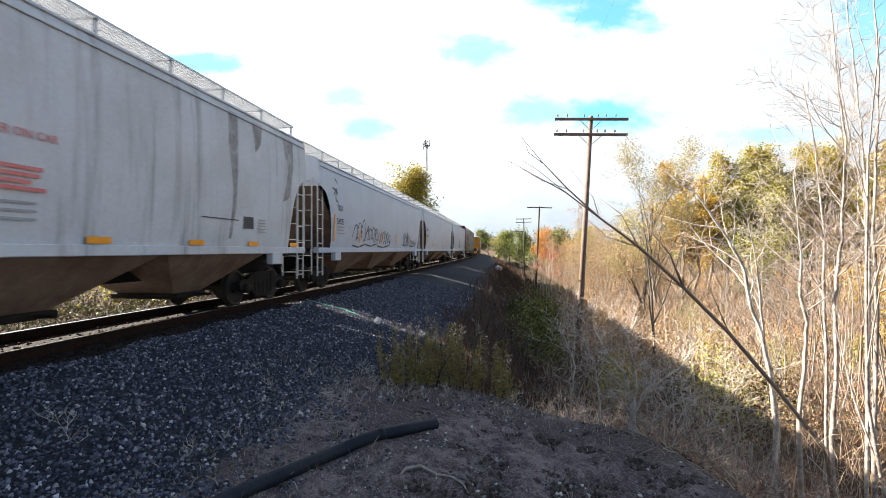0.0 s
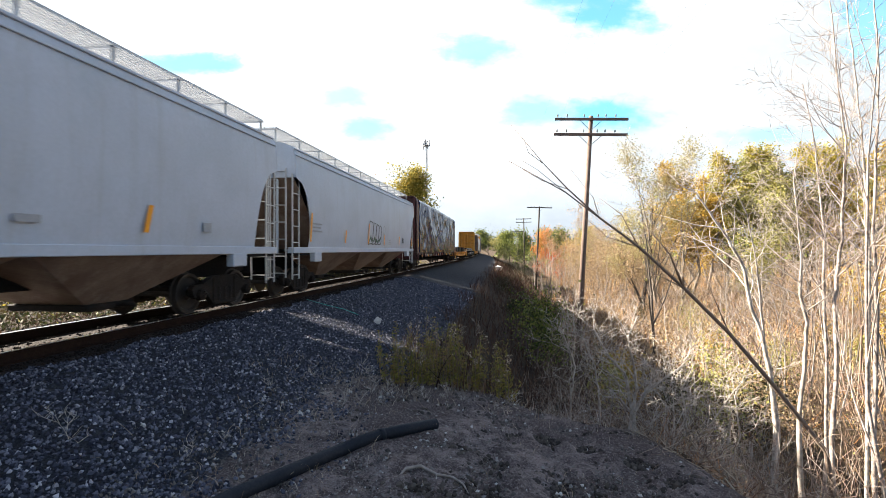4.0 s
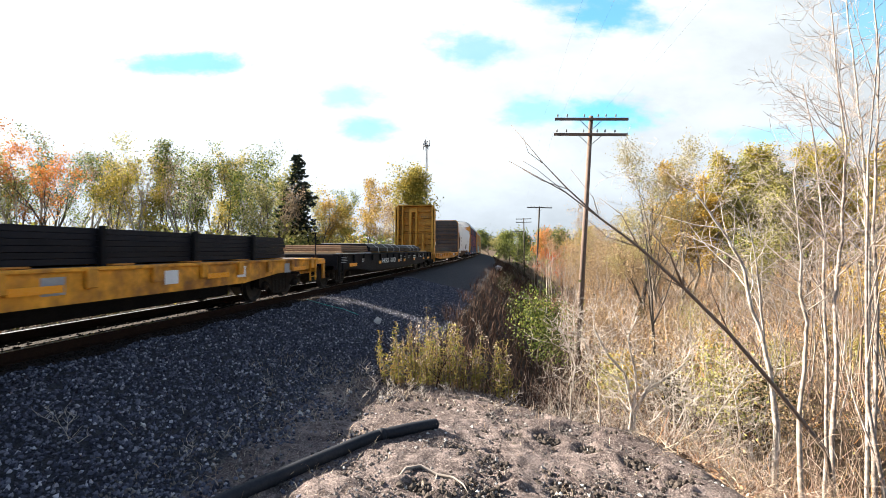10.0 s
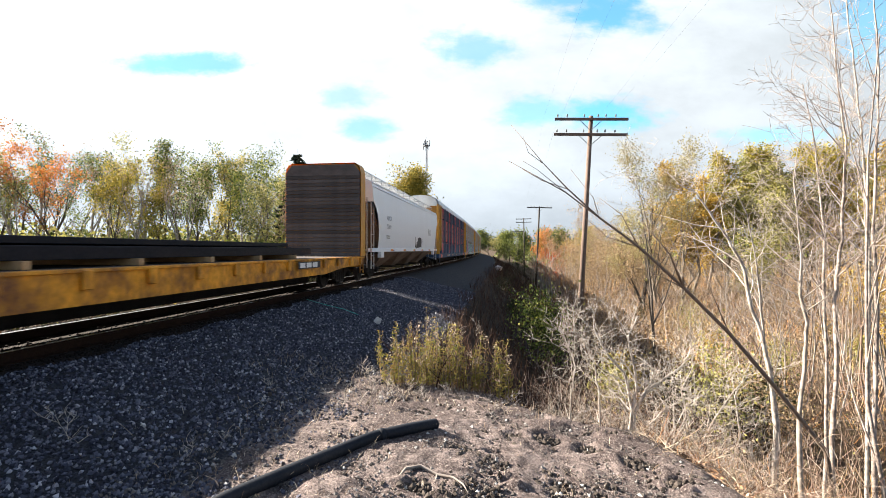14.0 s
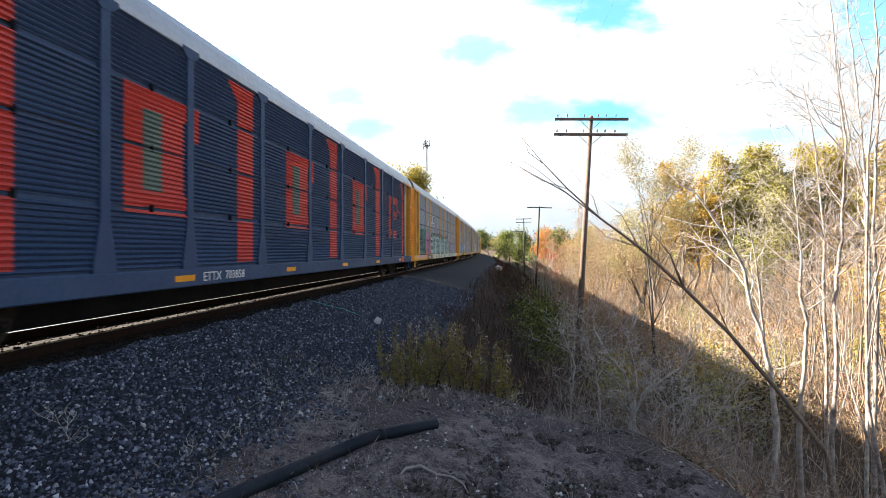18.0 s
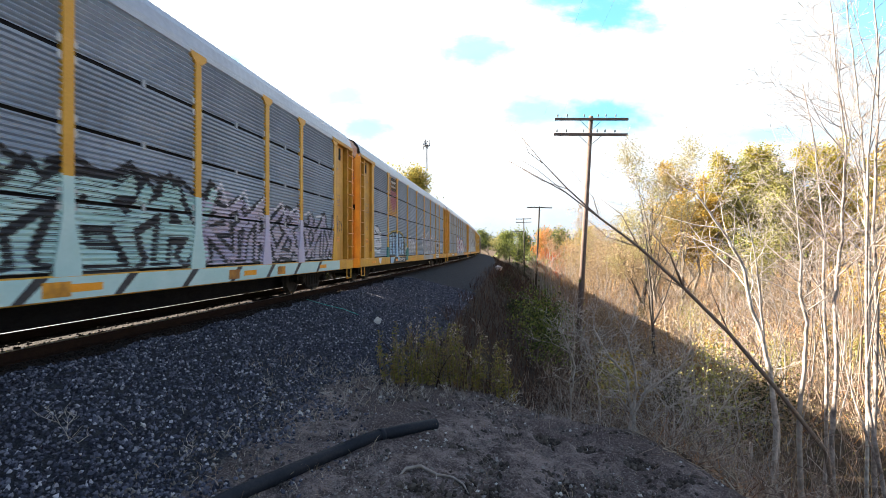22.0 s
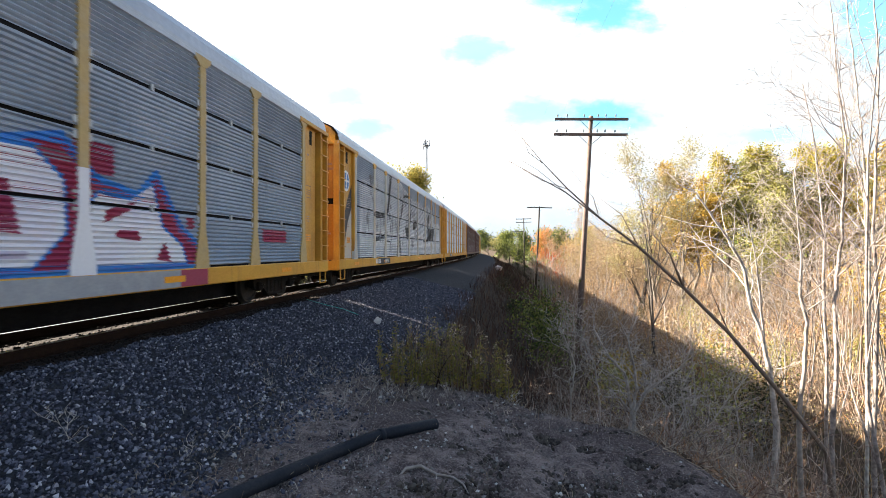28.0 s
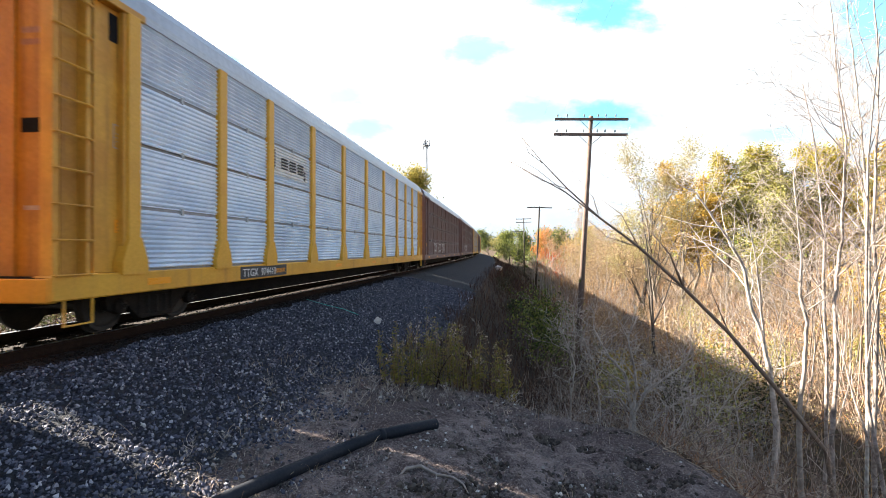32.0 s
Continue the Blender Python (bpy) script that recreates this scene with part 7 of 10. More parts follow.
BARK = {"grey": mat("grey_bark", (0.22, 0.18, 0.145), 0.9, 0, (0.12, 0.098, 0.08), 5, 0.6, 30, 0.4, 0.3, 25),
        "pale": mat("pale_silvery_bark", (0.36, 0.315, 0.28), 0.8, 0, (0.17, 0.14, 0.118), 6, 0.8, 30, 0.3, 0.25, 25),
        "dark": mat("dark_bark", (0.085, 0.068, 0.055), 0.9, 0, (0.05, 0.042, 0.035), 5, 0.6, 30, 0.4, 0.3, 25),
        "stem": mat("brown_smooth_bark", (0.20, 0.145, 0.11), 0.7, 0, (0.12, 0.085, 0.065), 5, 0.6, 30, 0.3, 0.2, 25),
        "sapling": mat("mottled_pinkish_bark", (0.40, 0.335, 0.295), 0.8, 0, (0.105, 0.078, 0.065), 9, 0.95, 30, 0.3, 0.2, 25),
        "twig": mat("pinkish_brown_twig_bark", (0.25, 0.165, 0.12), 0.85, 0, (0.13, 0.085, 0.062), 5, 0.6, 30, 0.3, 0.2, 25),
        "dead": mat("sun_bleached_twigs", (0.52, 0.465, 0.415), 0.85, 0, (0.16, 0.125, 0.10), 7, 0.85, 30, 0.3, 0.2, 25)}
LEAF = {"green": leafy("green_autumn_leaves", [(0.022, 0.036, 0.008), (0.065, 0.092, 0.018), (0.135, 0.165, 0.030), (0.26, 0.26, 0.05)], 0.55, 0.30),
        "yellow": leafy("yellow_green_leaves", [(0.15, 0.14, 0.025), (0.33, 0.27, 0.045), (0.46, 0.35, 0.06), (0.085, 0.10, 0.022)], 0.55, 0.30),
        "gold": leafy("golden_leaves", [(0.34, 0.205, 0.032), (0.50, 0.33, 0.05), (0.18, 0.105, 0.022), (0.56, 0.42, 0.10)], 0.55, 0.30),
        "orange": leafy("orange_leaves", [(0.40, 0.13, 0.025), (0.60, 0.22, 0.05), (0.24, 0.08, 0.02), (0.55, 0.32, 0.10)], 0.55, 0.30),
        "rust": leafy("rusty_leaf_litter", [(0.34, 0.16, 0.075), (0.48, 0.28, 0.15), (0.17, 0.085, 0.05), (0.60, 0.46, 0.33), (0.27, 0.12, 0.06)], 0.75, 0.1),
        "red": leafy("red_leaves", [(0.36, 0.06, 0.025), (0.50, 0.12, 0.05), (0.20, 0.04, 0.02)], 0.55, 0.30),
        "olive": leafy("olive_willow_leaves", [(0.14, 0.14, 0.042), (0.28, 0.26, 0.075), (0.42, 0.38, 0.125), (0.07, 0.075, 0.025)], 0.55, 0.30),
        "brown": leafy("dry_brown_leaves", [(0.22, 0.15, 0.085), (0.38, 0.28, 0.17), (0.13, 0.082, 0.048), (0.50, 0.40, 0.27)], 0.7, 0.15),
        "tan": leafy("tan_scrub_leaves", [(0.30, 0.19, 0.095), (0.42, 0.29, 0.155), (0.13, 0.08, 0.043), (0.34, 0.225, 0.10), (0.48, 0.37, 0.235), (0.09, 0.058, 0.034)], 0.7, 0.15),
        "pale": leafy("pale_thin_leaves", [(0.30, 0.26, 0.12), (0.42, 0.37, 0.19), (0.22, 0.17, 0.08), (0.36, 0.31, 0.12)], 0.6, 0.3),
        # near-black greens and browns: shade within the brush painted into the leaves
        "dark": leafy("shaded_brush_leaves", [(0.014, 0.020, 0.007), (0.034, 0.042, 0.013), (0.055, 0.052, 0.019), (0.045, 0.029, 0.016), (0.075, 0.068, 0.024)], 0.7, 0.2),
        "needle": leafy("dark_conifer_needles", [(0.008, 0.015, 0.010), (0.016, 0.027, 0.017), (0.024, 0.036, 0.023)], 0.7, 0.1)}


def tree(px, depth, height, leaf, count, label, size=0.15, bark="grey", spread=0.55, puff=0.45, forks=3, levels=4, up=0.35, first=0.3, seed=0, trunk=None, name="tree", group="", at=None):
    rng = random.Random(seed * 7 + int(px) + 999)
    rs = np.random.RandomState(seed * 7 + int(px) + 999)
    x, y = at if at else ahead(px, depth)
    t = thing(name, label, "tree", group, at=pose(x, y, gz(x, y), 0, 0, rng.uniform(0, 360)))
    segs, tips = grow(rng, height, trunk or height * 0.014, forks, levels, spread, up, first)
    top = max(q[2] for q in tips)
    k = height / top
    segs = [((a[0] * k, a[1] * k, a[2] * k), (b[0] * k, b[1] * k, b[2] * k), r, q) for a, b, r, q in segs]
    tips = np.array(tips) * k
    part("trunk", segments("trunk", [q for q in segs if q[2] > 0.006 or leaf in ("pale", "brown", "tan")], BARK[bark], 3), None, t, "branching trunk")
    if count:
        # leaves gather in tufts of uneven weight
        wgt = rs.uniform(0, 1, len(tips)) ** 3.5 + 0.03
        idx = rs.choice(len(tips), count, p=wgt / wgt.sum())
        pts = tips[idx] + rs.normal(size=(count, 3)) * puff * np.array([1, 1, 0.7])
        tagged(part("crown", leaves("crown", pts, size, LEAF[leaf], rs), None, t, "loose uneven foliage"), kind="stuff")
    return t


def conifer(px, depth, height, label):
    rng, rs = random.Random(5), np.random.RandomState(5)
    x, y = ahead(px, depth)
    t = thing("spruce_tree", label, "tree", at=pose(x, y, gz(x, y)))
    segs, pts = [((0, 0, 0), (0, 0, height), height * 0.016, 0.01)], []
    for i in range(34):
        f = 0.10 + 0.88 * i / 34
        z, ln = height * f, height * 0.30 * (1 - f) ** 0.85 + 0.10
        for j in range(6):
            a = rng.uniform(0, 6.28)
            l2 = ln * rng.uniform(0.5, 1.15)
            c, q = math.cos(a), math.sin(a)
            bend = [(0.0, 0.0), (0.5, -0.14), (0.85, -0.16), (1.0, -0.08)]
            bough = [(c * l2 * u, q * l2 * u, z + l2 * v) for u, v in bend]
            segs += [(bough[k], bough[k + 1], 0.028 - 0.007 * k, 0.021 - 0.007 * k) for k in range(3)]
            for k in range(int(16 * l2) + 5):
                u = rng.random() ** 0.6
                v = float(np.interp(u, [b[0] for b in bend], [b[1] for b in bend]))
                w = 0.16 * (1 - u) * l2 + 0.03
                pts.append((c * l2 * u + rng.gauss(0, w), q * l2 * u + rng.gauss(0, w), z + l2 * v - abs(rng.gauss(0, 0.09))))
    part("trunk", segments("trunk", segs, BARK["dark"]), None, t, "straight trunk with drooping boughs")
    part("crown", leaves("crown", np.array(pts), 0.16, LEAF["needle"], rs, 0.3, 2.4), None, t, "dark needled boughs")


def build_left_trees():
    g = "trees beyond the track"
    rows = [(-60, 36, 9.0, "green", 2400, "green_"), (8, 35, 8.6, "green", 2600, ""), (62, 39, 10.6, "brown", 500, "bare"), (108, 35, 9.2, "orange", 2200, "orange"), (160, 39, 9.6, "brown", 350, "bare"),
            (205, 35, 7.6, "yellow", 2400, "yellow"), (258, 37, 10.0, "olive", 800, "birch"), (318, 37, 9.0, "green", 2600, ""), (362, 38, 8.8, "green", 2800, ""), (402, 40, 9.2, "yellow", 2400, "yellow"),
            (448, 40, 10.2, "green", 1400, "sparse"), (492, 38, 6.4, "brown", 700, "bare"), (560, 40, 6.4, "gold", 1600, "gold"), (600, 43, 6.2, "yellow", 1800, "yellow"), (640, 45, 8.2, "gold", 2600, "gold"), (672, 56, 7.4, "brown", 1300, "bare"),
            (30, 46, 10.0, "green", 2400, ""), (135, 48, 10.0, "green", 2000, ""), (240, 47, 9.4, "green", 2200, ""), (340, 48, 9.8, "olive", 2200, ""), (430, 50, 9.6, "green", 2200, ""), (520, 50, 8.0, "olive", 2000, ""), (-20, 55, 12, "olive", 2600, ""), (85, 56, 12, "green", 2600, ""), (185, 57, 11.5, "yellow", 2400, "yellow"), (290, 57, 11.8, "green", 2600, ""), (385, 58, 11.8, "olive", 2600, ""), (470, 58, 11.5, "green", 2400, ""), (580, 60, 9.0, "olive", 2200, ""), (620, 64, 9.0, "green", 2200, ""), (690, 70, 8.6, "gold", 2000, "gold"),
            (-25, 34, 9.0, "brown", 300, "bare"), (35, 33, 9.4, "olive", 900, "sparse"), (88, 42, 10.5, "green", 1800, ""), (185, 42, 9.6, "green", 1500, "sparse"), (235, 33, 8.6, "brown", 250, "bare"), (282, 34, 7.6, "yellow", 1600, "yellow"), (335, 33, 8.6, "brown", 260, "bare"), (378, 43, 9.8, "green", 1900, ""), (425, 35, 8.6, "green", 1500, "sparse"), (468, 35, 7.4, "olive", 1500, ""), (508, 42, 8.4, "green", 1600, ""), (545, 46, 7.6, "green", 1600, "")]
    text = {"orange": "young maple with orange autumn leaves", "yellow": "leafy tree turning yellow-green", "bare": "nearly bare tree with few dry leaves", "birch": "pale-stemmed birch with thin foliage",
            "gold": "bushy tree with golden autumn leaves", "sparse": "tall thinly leaved green tree", "": "green broadleaf tree in early autumn", "green_": "green broadleaf tree in early autumn"}
    for i, (px, d, h, lf, n, kind) in enumerate(rows):
        tree(px, d, h * 1.08, lf, int(n * 2.0), text[kind], 0.088, "pale" if kind in ("birch", "bare", "sparse") else "dark", 0.46, 0.27, 3, 5, 0.42, 0.12, i + 1, group=g)
    tree(740, 88, 17.4, "yellow", 15000, "tall round-crowned tree turning yellow", 0.22, "dark", 0.50, 0.75, 5, 4, 0.55, 0.12, 81, group=g)
    conifer(527, 42, 10.6, "dark green spruce above the hedge")


def spread_limb(rng, segs, p, d, ln, r, left, forks, wob, up, ratio):
    """A crooked limb that throws off thinner ones, 'left' more times."""
    n = 4 if ln > 0.6 else 3
    for i in range(n):
        d = (d + Vector((rng.gauss(0, wob), rng.gauss(0, wob), rng.gauss(0, wob * 0.7) + up))).normalized()
        q = p + d * (ln / n)
        ra, rb = r * (1 - 0.72 * i / n), r * (1 - 0.72 * (i + 1) / n)
        segs.append((tuple(p), tuple(q), max(ra, 0.0028), max(rb, 0.0022)))
        if left and i + 1 > n * 0.3:
            for k in range(forks if rng.random() < 0.75 else forks + 1):
                side = Vector((rng.gauss(0, 1), rng.gauss(0, 1), rng.gauss(0, 0.6)))
                side = (side - d * side.dot(d)).normalized()
                spread_limb(rng, segs, q, (d * 0.62 + side * 0.72).normalized(), ln * ratio * rng.uniform(0.6, 1.15) * (1.1 - 0.4 * i / n), rb * 0.68, left - 1, forks, wob, up, ratio)
        p = q


def many_stemmed(seed, height, radius, stems, left, splay, ratio=0.52, wob=0.13, up=0.03, forks=1):
    """Sticks of a bare shrub or small tree that rises in several stems, stem by stem."""
    rng, each = random.Random(seed), []
    for i in range(stems):
        segs = []
        each.append(segs)
        a = rng.uniform(0, 6.28)
        d = Vector((math.cos(a) * splay * rng.uniform(0.4, 1), math.sin(a) * splay * rng.uniform(0.4, 1), 1)).normalized()
        spread_limb(rng, segs, Vector((0.12 * math.cos(a) * stems / 4, 0.12 * math.sin(a) * stems / 4, -0.1)), d, height * rng.uniform(0.65, 1.0), radius * rng.uniform(0.6, 1), left, forks, wob, up, ratio)
    k = height / max(q[1][2] for segs in each for q in segs)
    return [[(tuple(v * k for v in a), tuple(v * k for v in b), ra, rb) for a, b, ra, rb in segs] for segs in each]


def stem_meshes(each, bark):
    return [segments("stem", segs, BARK[bark], 3) for segs in each]


def crowned(seed, segs, leaf, count, size, puff):
    """Small leaves in uneven tufts round the ends of thin sticks."""
    rs = np.random.RandomState(seed)
    ends = np.array([q[1] for stem in segs for q in stem if q[3] < 0.012])
    wgt = rs.uniform(0, 1, len(ends)) ** 2.5 + 0.03
    at = ends[rs.choice(len(ends), count, p=wgt / wgt.sum())] + rs.normal(size=(count, 3)) * puff
    return leaves("crown", at, size, LEAF[leaf], rs)


def plant(name, label, category, group, px, d, turn, scale, stems, crown=None):
    x, y = ahead(px, d)
    t = thing(name, label, category, group, at=pose(x, y, gz(x, y), 0, 0, turn) @ Matrix.Scale(scale, 4))
    for stem in stems:
        part("stem", stem, None, t)
    if crown:
        tagged(part("crown", crown, None, t, "small dry leaves"), kind="stuff")
    return t


def build_right_trees():
    g = "trees across the valley"
    wisp, gold, broad, willow, grey = ("wispy tall tree with thin pale leaves", "golden autumn tree beyond the brush", "broad tree turning yellow-green in autumn", "round olive-green willow beyond the brush", "grey-brown thinly leaved tree")
    rows = [(1138, 42, 16.2, "pale", 15000, wisp, 0.08), (1168, 44, 15.8, "tan", 2600, grey, 0.06), (1205, 45, 15.2, "brown", 1500, grey, 0.06),
            (1222, 54, 16.0, "gold", 9000, gold, 0.13), (1250, 57, 15.6, "gold", 8000, gold, 0.13), (1290, 56, 17.4, "yellow", 11000, broad, 0.12),
            (1322, 53, 16.0, "olive", 13000, willow, 0.11), (1356, 55, 17.6, "yellow", 9000, broad, 0.12), (1392, 52, 16.8, "olive", 14000, willow, 0.11), (1430, 56, 17.6, "olive", 11000, willow, 0.11),
            (1468, 52, 17.4, "yellow", 9000, broad, 0.12), (1508, 50, 17.2, "olive", 10000, willow, 0.11), (1552, 48, 16.8, "gold", 9000, gold, 0.12), (1610, 46, 14.4, "olive", 7000, willow, 0.12), (1670, 44, 14, "gold", 5000, gold, 0.12),
            (1340, 40, 8.0, "olive", 7000, willow, 0.09), (1445, 38, 8.6, "brown", 1500, grey, 0.08), (1556, 30, 9.0, "gold", 3600, gold, 0.08), (1575, 24, 6.5, "gold", 2400, gold, 0.07),
            (1020, 112, 12.2, "gold", 3400, gold, 0.24), (996, 125, 11.6, "green", 3400, "green broadleaf tree in early autumn", 0.26), (975, 130, 11.8, "green", 3000, "green broadleaf tree in early autumn", 0.26), (963, 128, 11.4, "orange", 1600, "maple with orange autumn leaves", 0.26),
            (945, 150, 12.5, "green", 3400, "green broadleaf tree in early autumn", 0.3), (1045, 105, 11.5, "olive", 3400, willow, 0.24), (925, 165, 12.5, "green", 3400, "green broadleaf tree in early autumn", 0.32), (902, 190, 12.5, "green", 3400, "green broadleaf tree in early autumn", 0.36), (882, 215, 12.5, "olive", 3400, willow, 0.4), (866, 240, 12.5, "green", 3400, "green broadleaf tree in early autumn", 0.42)]
    for i, (px, d, h, lf, n, text, size) in enumerate(rows):
        full = 1.5 if 46 < d < 60 else 1.0
        tree(px, d, h, lf, int(n * full), text, size * (1.25 if full > 1 else 1), "dark" if lf in ("olive", "green", "pale") else "grey", 0.5, 0.42 if full > 1 else 0.30 + 0.004 * d, 3, 5, 0.42, 0.06, 100 + i, group=g)
    # twiggy tan scrub trees that fill the valley side
    forms = []
    for k in range(6):
        segs = many_stemmed(40 + k, 6.0, 0.04, 4, 3, 0.45, 0.5, 0.12, 0.04)
        forms.append((stem_meshes(segs, ("grey", "pale", "twig")[k % 3]), crowned(60 + k, segs, ("tan", "brown", "tan")[k % 3], (3400, 2000, 2600)[k % 3], 0.045, 0.16)))
    rng = random.Random(12)
    for i in range(50):
        px = rng.uniform(965, 1230) if i < 38 else rng.uniform(1230, 1620)
        d = rng.uniform(40, 78) if i < 38 else rng.uniform(34, 48)
        top = float(np.interp(px, [965, 1010, 1060, 1100, 1150, 1290, 1620], [402, 380, 356, 356, 376, 440, 430])) + rng.uniform(0, 90)
        x, y = ahead(px, d)
        h = EYE_Z + (442 - top) / 886 * d - gz(x, y)
        f = forms[rng.randrange(6)]
        plant("scrub_tree", "twiggy scrub tree with sparse tan leaves", "tree", "scrub trees of the valley", px, d, rng.uniform(0, 360), h / 6.0, *f)
    # slim bare trees at the foot of the pole line, and one small red one
    segs = [many_stemmed(90 + k, 6.0, 0.055, 2, 2, 0.12, 0.35, 0.06, 0.08) for k in range(3)]
    slim = [stem_meshes(q, "pale") for q in segs]
    for i in range(14):
        px, d = 945 + 6.2 * i + rng.uniform(-3, 3), rng.uniform(44, 72)
        plant("slim_tree", "slim bare pale-barked tree", "tree", "slim trees by the pole line", px, d, rng.uniform(0, 360), rng.uniform(0.85, 1.25), slim[i % 3])
    tree(986, 60, 6.2, "red", 900, "small tree with red autumn leaves", 0.12, "pale", 0.5, 0.4, 3, 4, 0.42, 0.15, 171, group=g)


def stalks(name, xs, ys, h, width, material, rs, lean=0.35, label="", category="", base=None):
    """Thin blades, each a tapering strip that bows over towards its tip."""
    k = len(xs)
    z = ground_z(xs, ys) if base is None else base
    ang = rs.uniform(0, 6.28, k)
    hh = h * rs.uniform(0.4, 1.3, k)
    w = width * rs.uniform(0.5, 1.4, k)
    ln = rs.normal(0, lean, (k, 2))
    bow = rs.normal(0, lean * 0.8, (k, 2))
    s = np.stack([np.cos(ang), np.sin(ang), 0 * ang], -1) * w[:, None] / 2

    def at(t, sink):
        off = (ln * t + bow * t * t) * hh[:, None] * 0.7
        return np.stack([xs + off[:, 0], ys + off[:, 1], z - sink + hh * t * (1 - 0.35 * t * np.minimum(1.6, np.hypot(bow[:, 0], bow[:, 1])))], -1)
    a, b, c, e = at(0, 0.03), at(0.4, 0), at(0.75, 0), at(1.0, 0)
    v = np.stack([a - s, a + s, b + s * 0.85, b - s * 0.85, c + s * 0.55, c - s * 0.55, e], 1)
    f = np.array([[0, 1, 2], [0, 2, 3], [3, 2, 4], [3, 4, 5], [5, 4, 6]])[None] + (np.arange(k) * 7)[:, None, None]
    ob = new(name, arrays(name, v.reshape(-1, 3), f.reshape(-1, 3), material))
    return tagged(ob, label, category, kind="stuff")


GRASS = {"rust": leafy("red_brown_withered_grass", [(0.32, 0.135, 0.058), (0.50, 0.26, 0.12), (0.10, 0.046, 0.027), (0.64, 0.44, 0.27), (0.18, 0.085, 0.045), (0.07, 0.036, 0.023)], 0.85, 0.1),
         "gold": leafy("golden_dry_grass", [(0.40, 0.215, 0.075), (0.52, 0.32, 0.125), (0.64, 0.47, 0.26), (0.13, 0.068, 0.030), (0.46, 0.215, 0.072), (0.22, 0.135, 0.05), (0.06, 0.034, 0.019)], 0.8, 0.12),
         # russet taken almost to black: shade of the bank put into the colour
         "red": leafy("shade_darkened_russet_stalks", [(0.030, 0.015, 0.011), (0.055, 0.027, 0.018), (0.09, 0.048, 0.031), (0.020, 0.011, 0.009), (0.16, 0.105, 0.07)], 0.85, 0.2),
         "tan": leafy("bleached_stalks", [(0.40, 0.31, 0.21), (0.60, 0.51, 0.40), (0.18, 0.115, 0.078), (0.50, 0.39, 0.28)], 0.85, 0.15),
         "twig": leafy("pinkish_twigs", [(0.075, 0.045, 0.034), (0.34, 0.245, 0.195), (0.12, 0.072, 0.055), (0.58, 0.49, 0.415), (0.20, 0.125, 0.088), (0.44, 0.33, 0.255), (0.05, 0.032, 0.025)], 0.85, 0.05),
         "green": leafy("weed_green", [(0.090, 0.115, 0.020), (0.24, 0.225, 0.042), (0.35, 0.285, 0.075), (0.15, 0.15, 0.035), (0.33, 0.22, 0.08), (0.17, 0.10, 0.05)], 0.65, 0.35)}


def scatter(rs, n, x0, x1, y0, y1, keep):
    xs, ys = rs.uniform(x0, x1, n), rs.uniform(y0, y1, n)
    k = keep(xs, ys, rs.uniform(0, 1, n))
    return xs[k], ys[k]


def shelf_edge(y):
    return np.clip(1.75 + 0.43 * (7.2 - y), 0.3, 3.6)


def in_clearing(x, y):
    """Open spots on the bank round the bleached shrubs and in front of them."""
    return any(abs(x - a) < 0.75 and b - 0.9 < y < b + 0.35 for a, b in ((1.67, 6.9), (1.55, 8.2), (2.2, 6.7), (1.2, 9.2)))


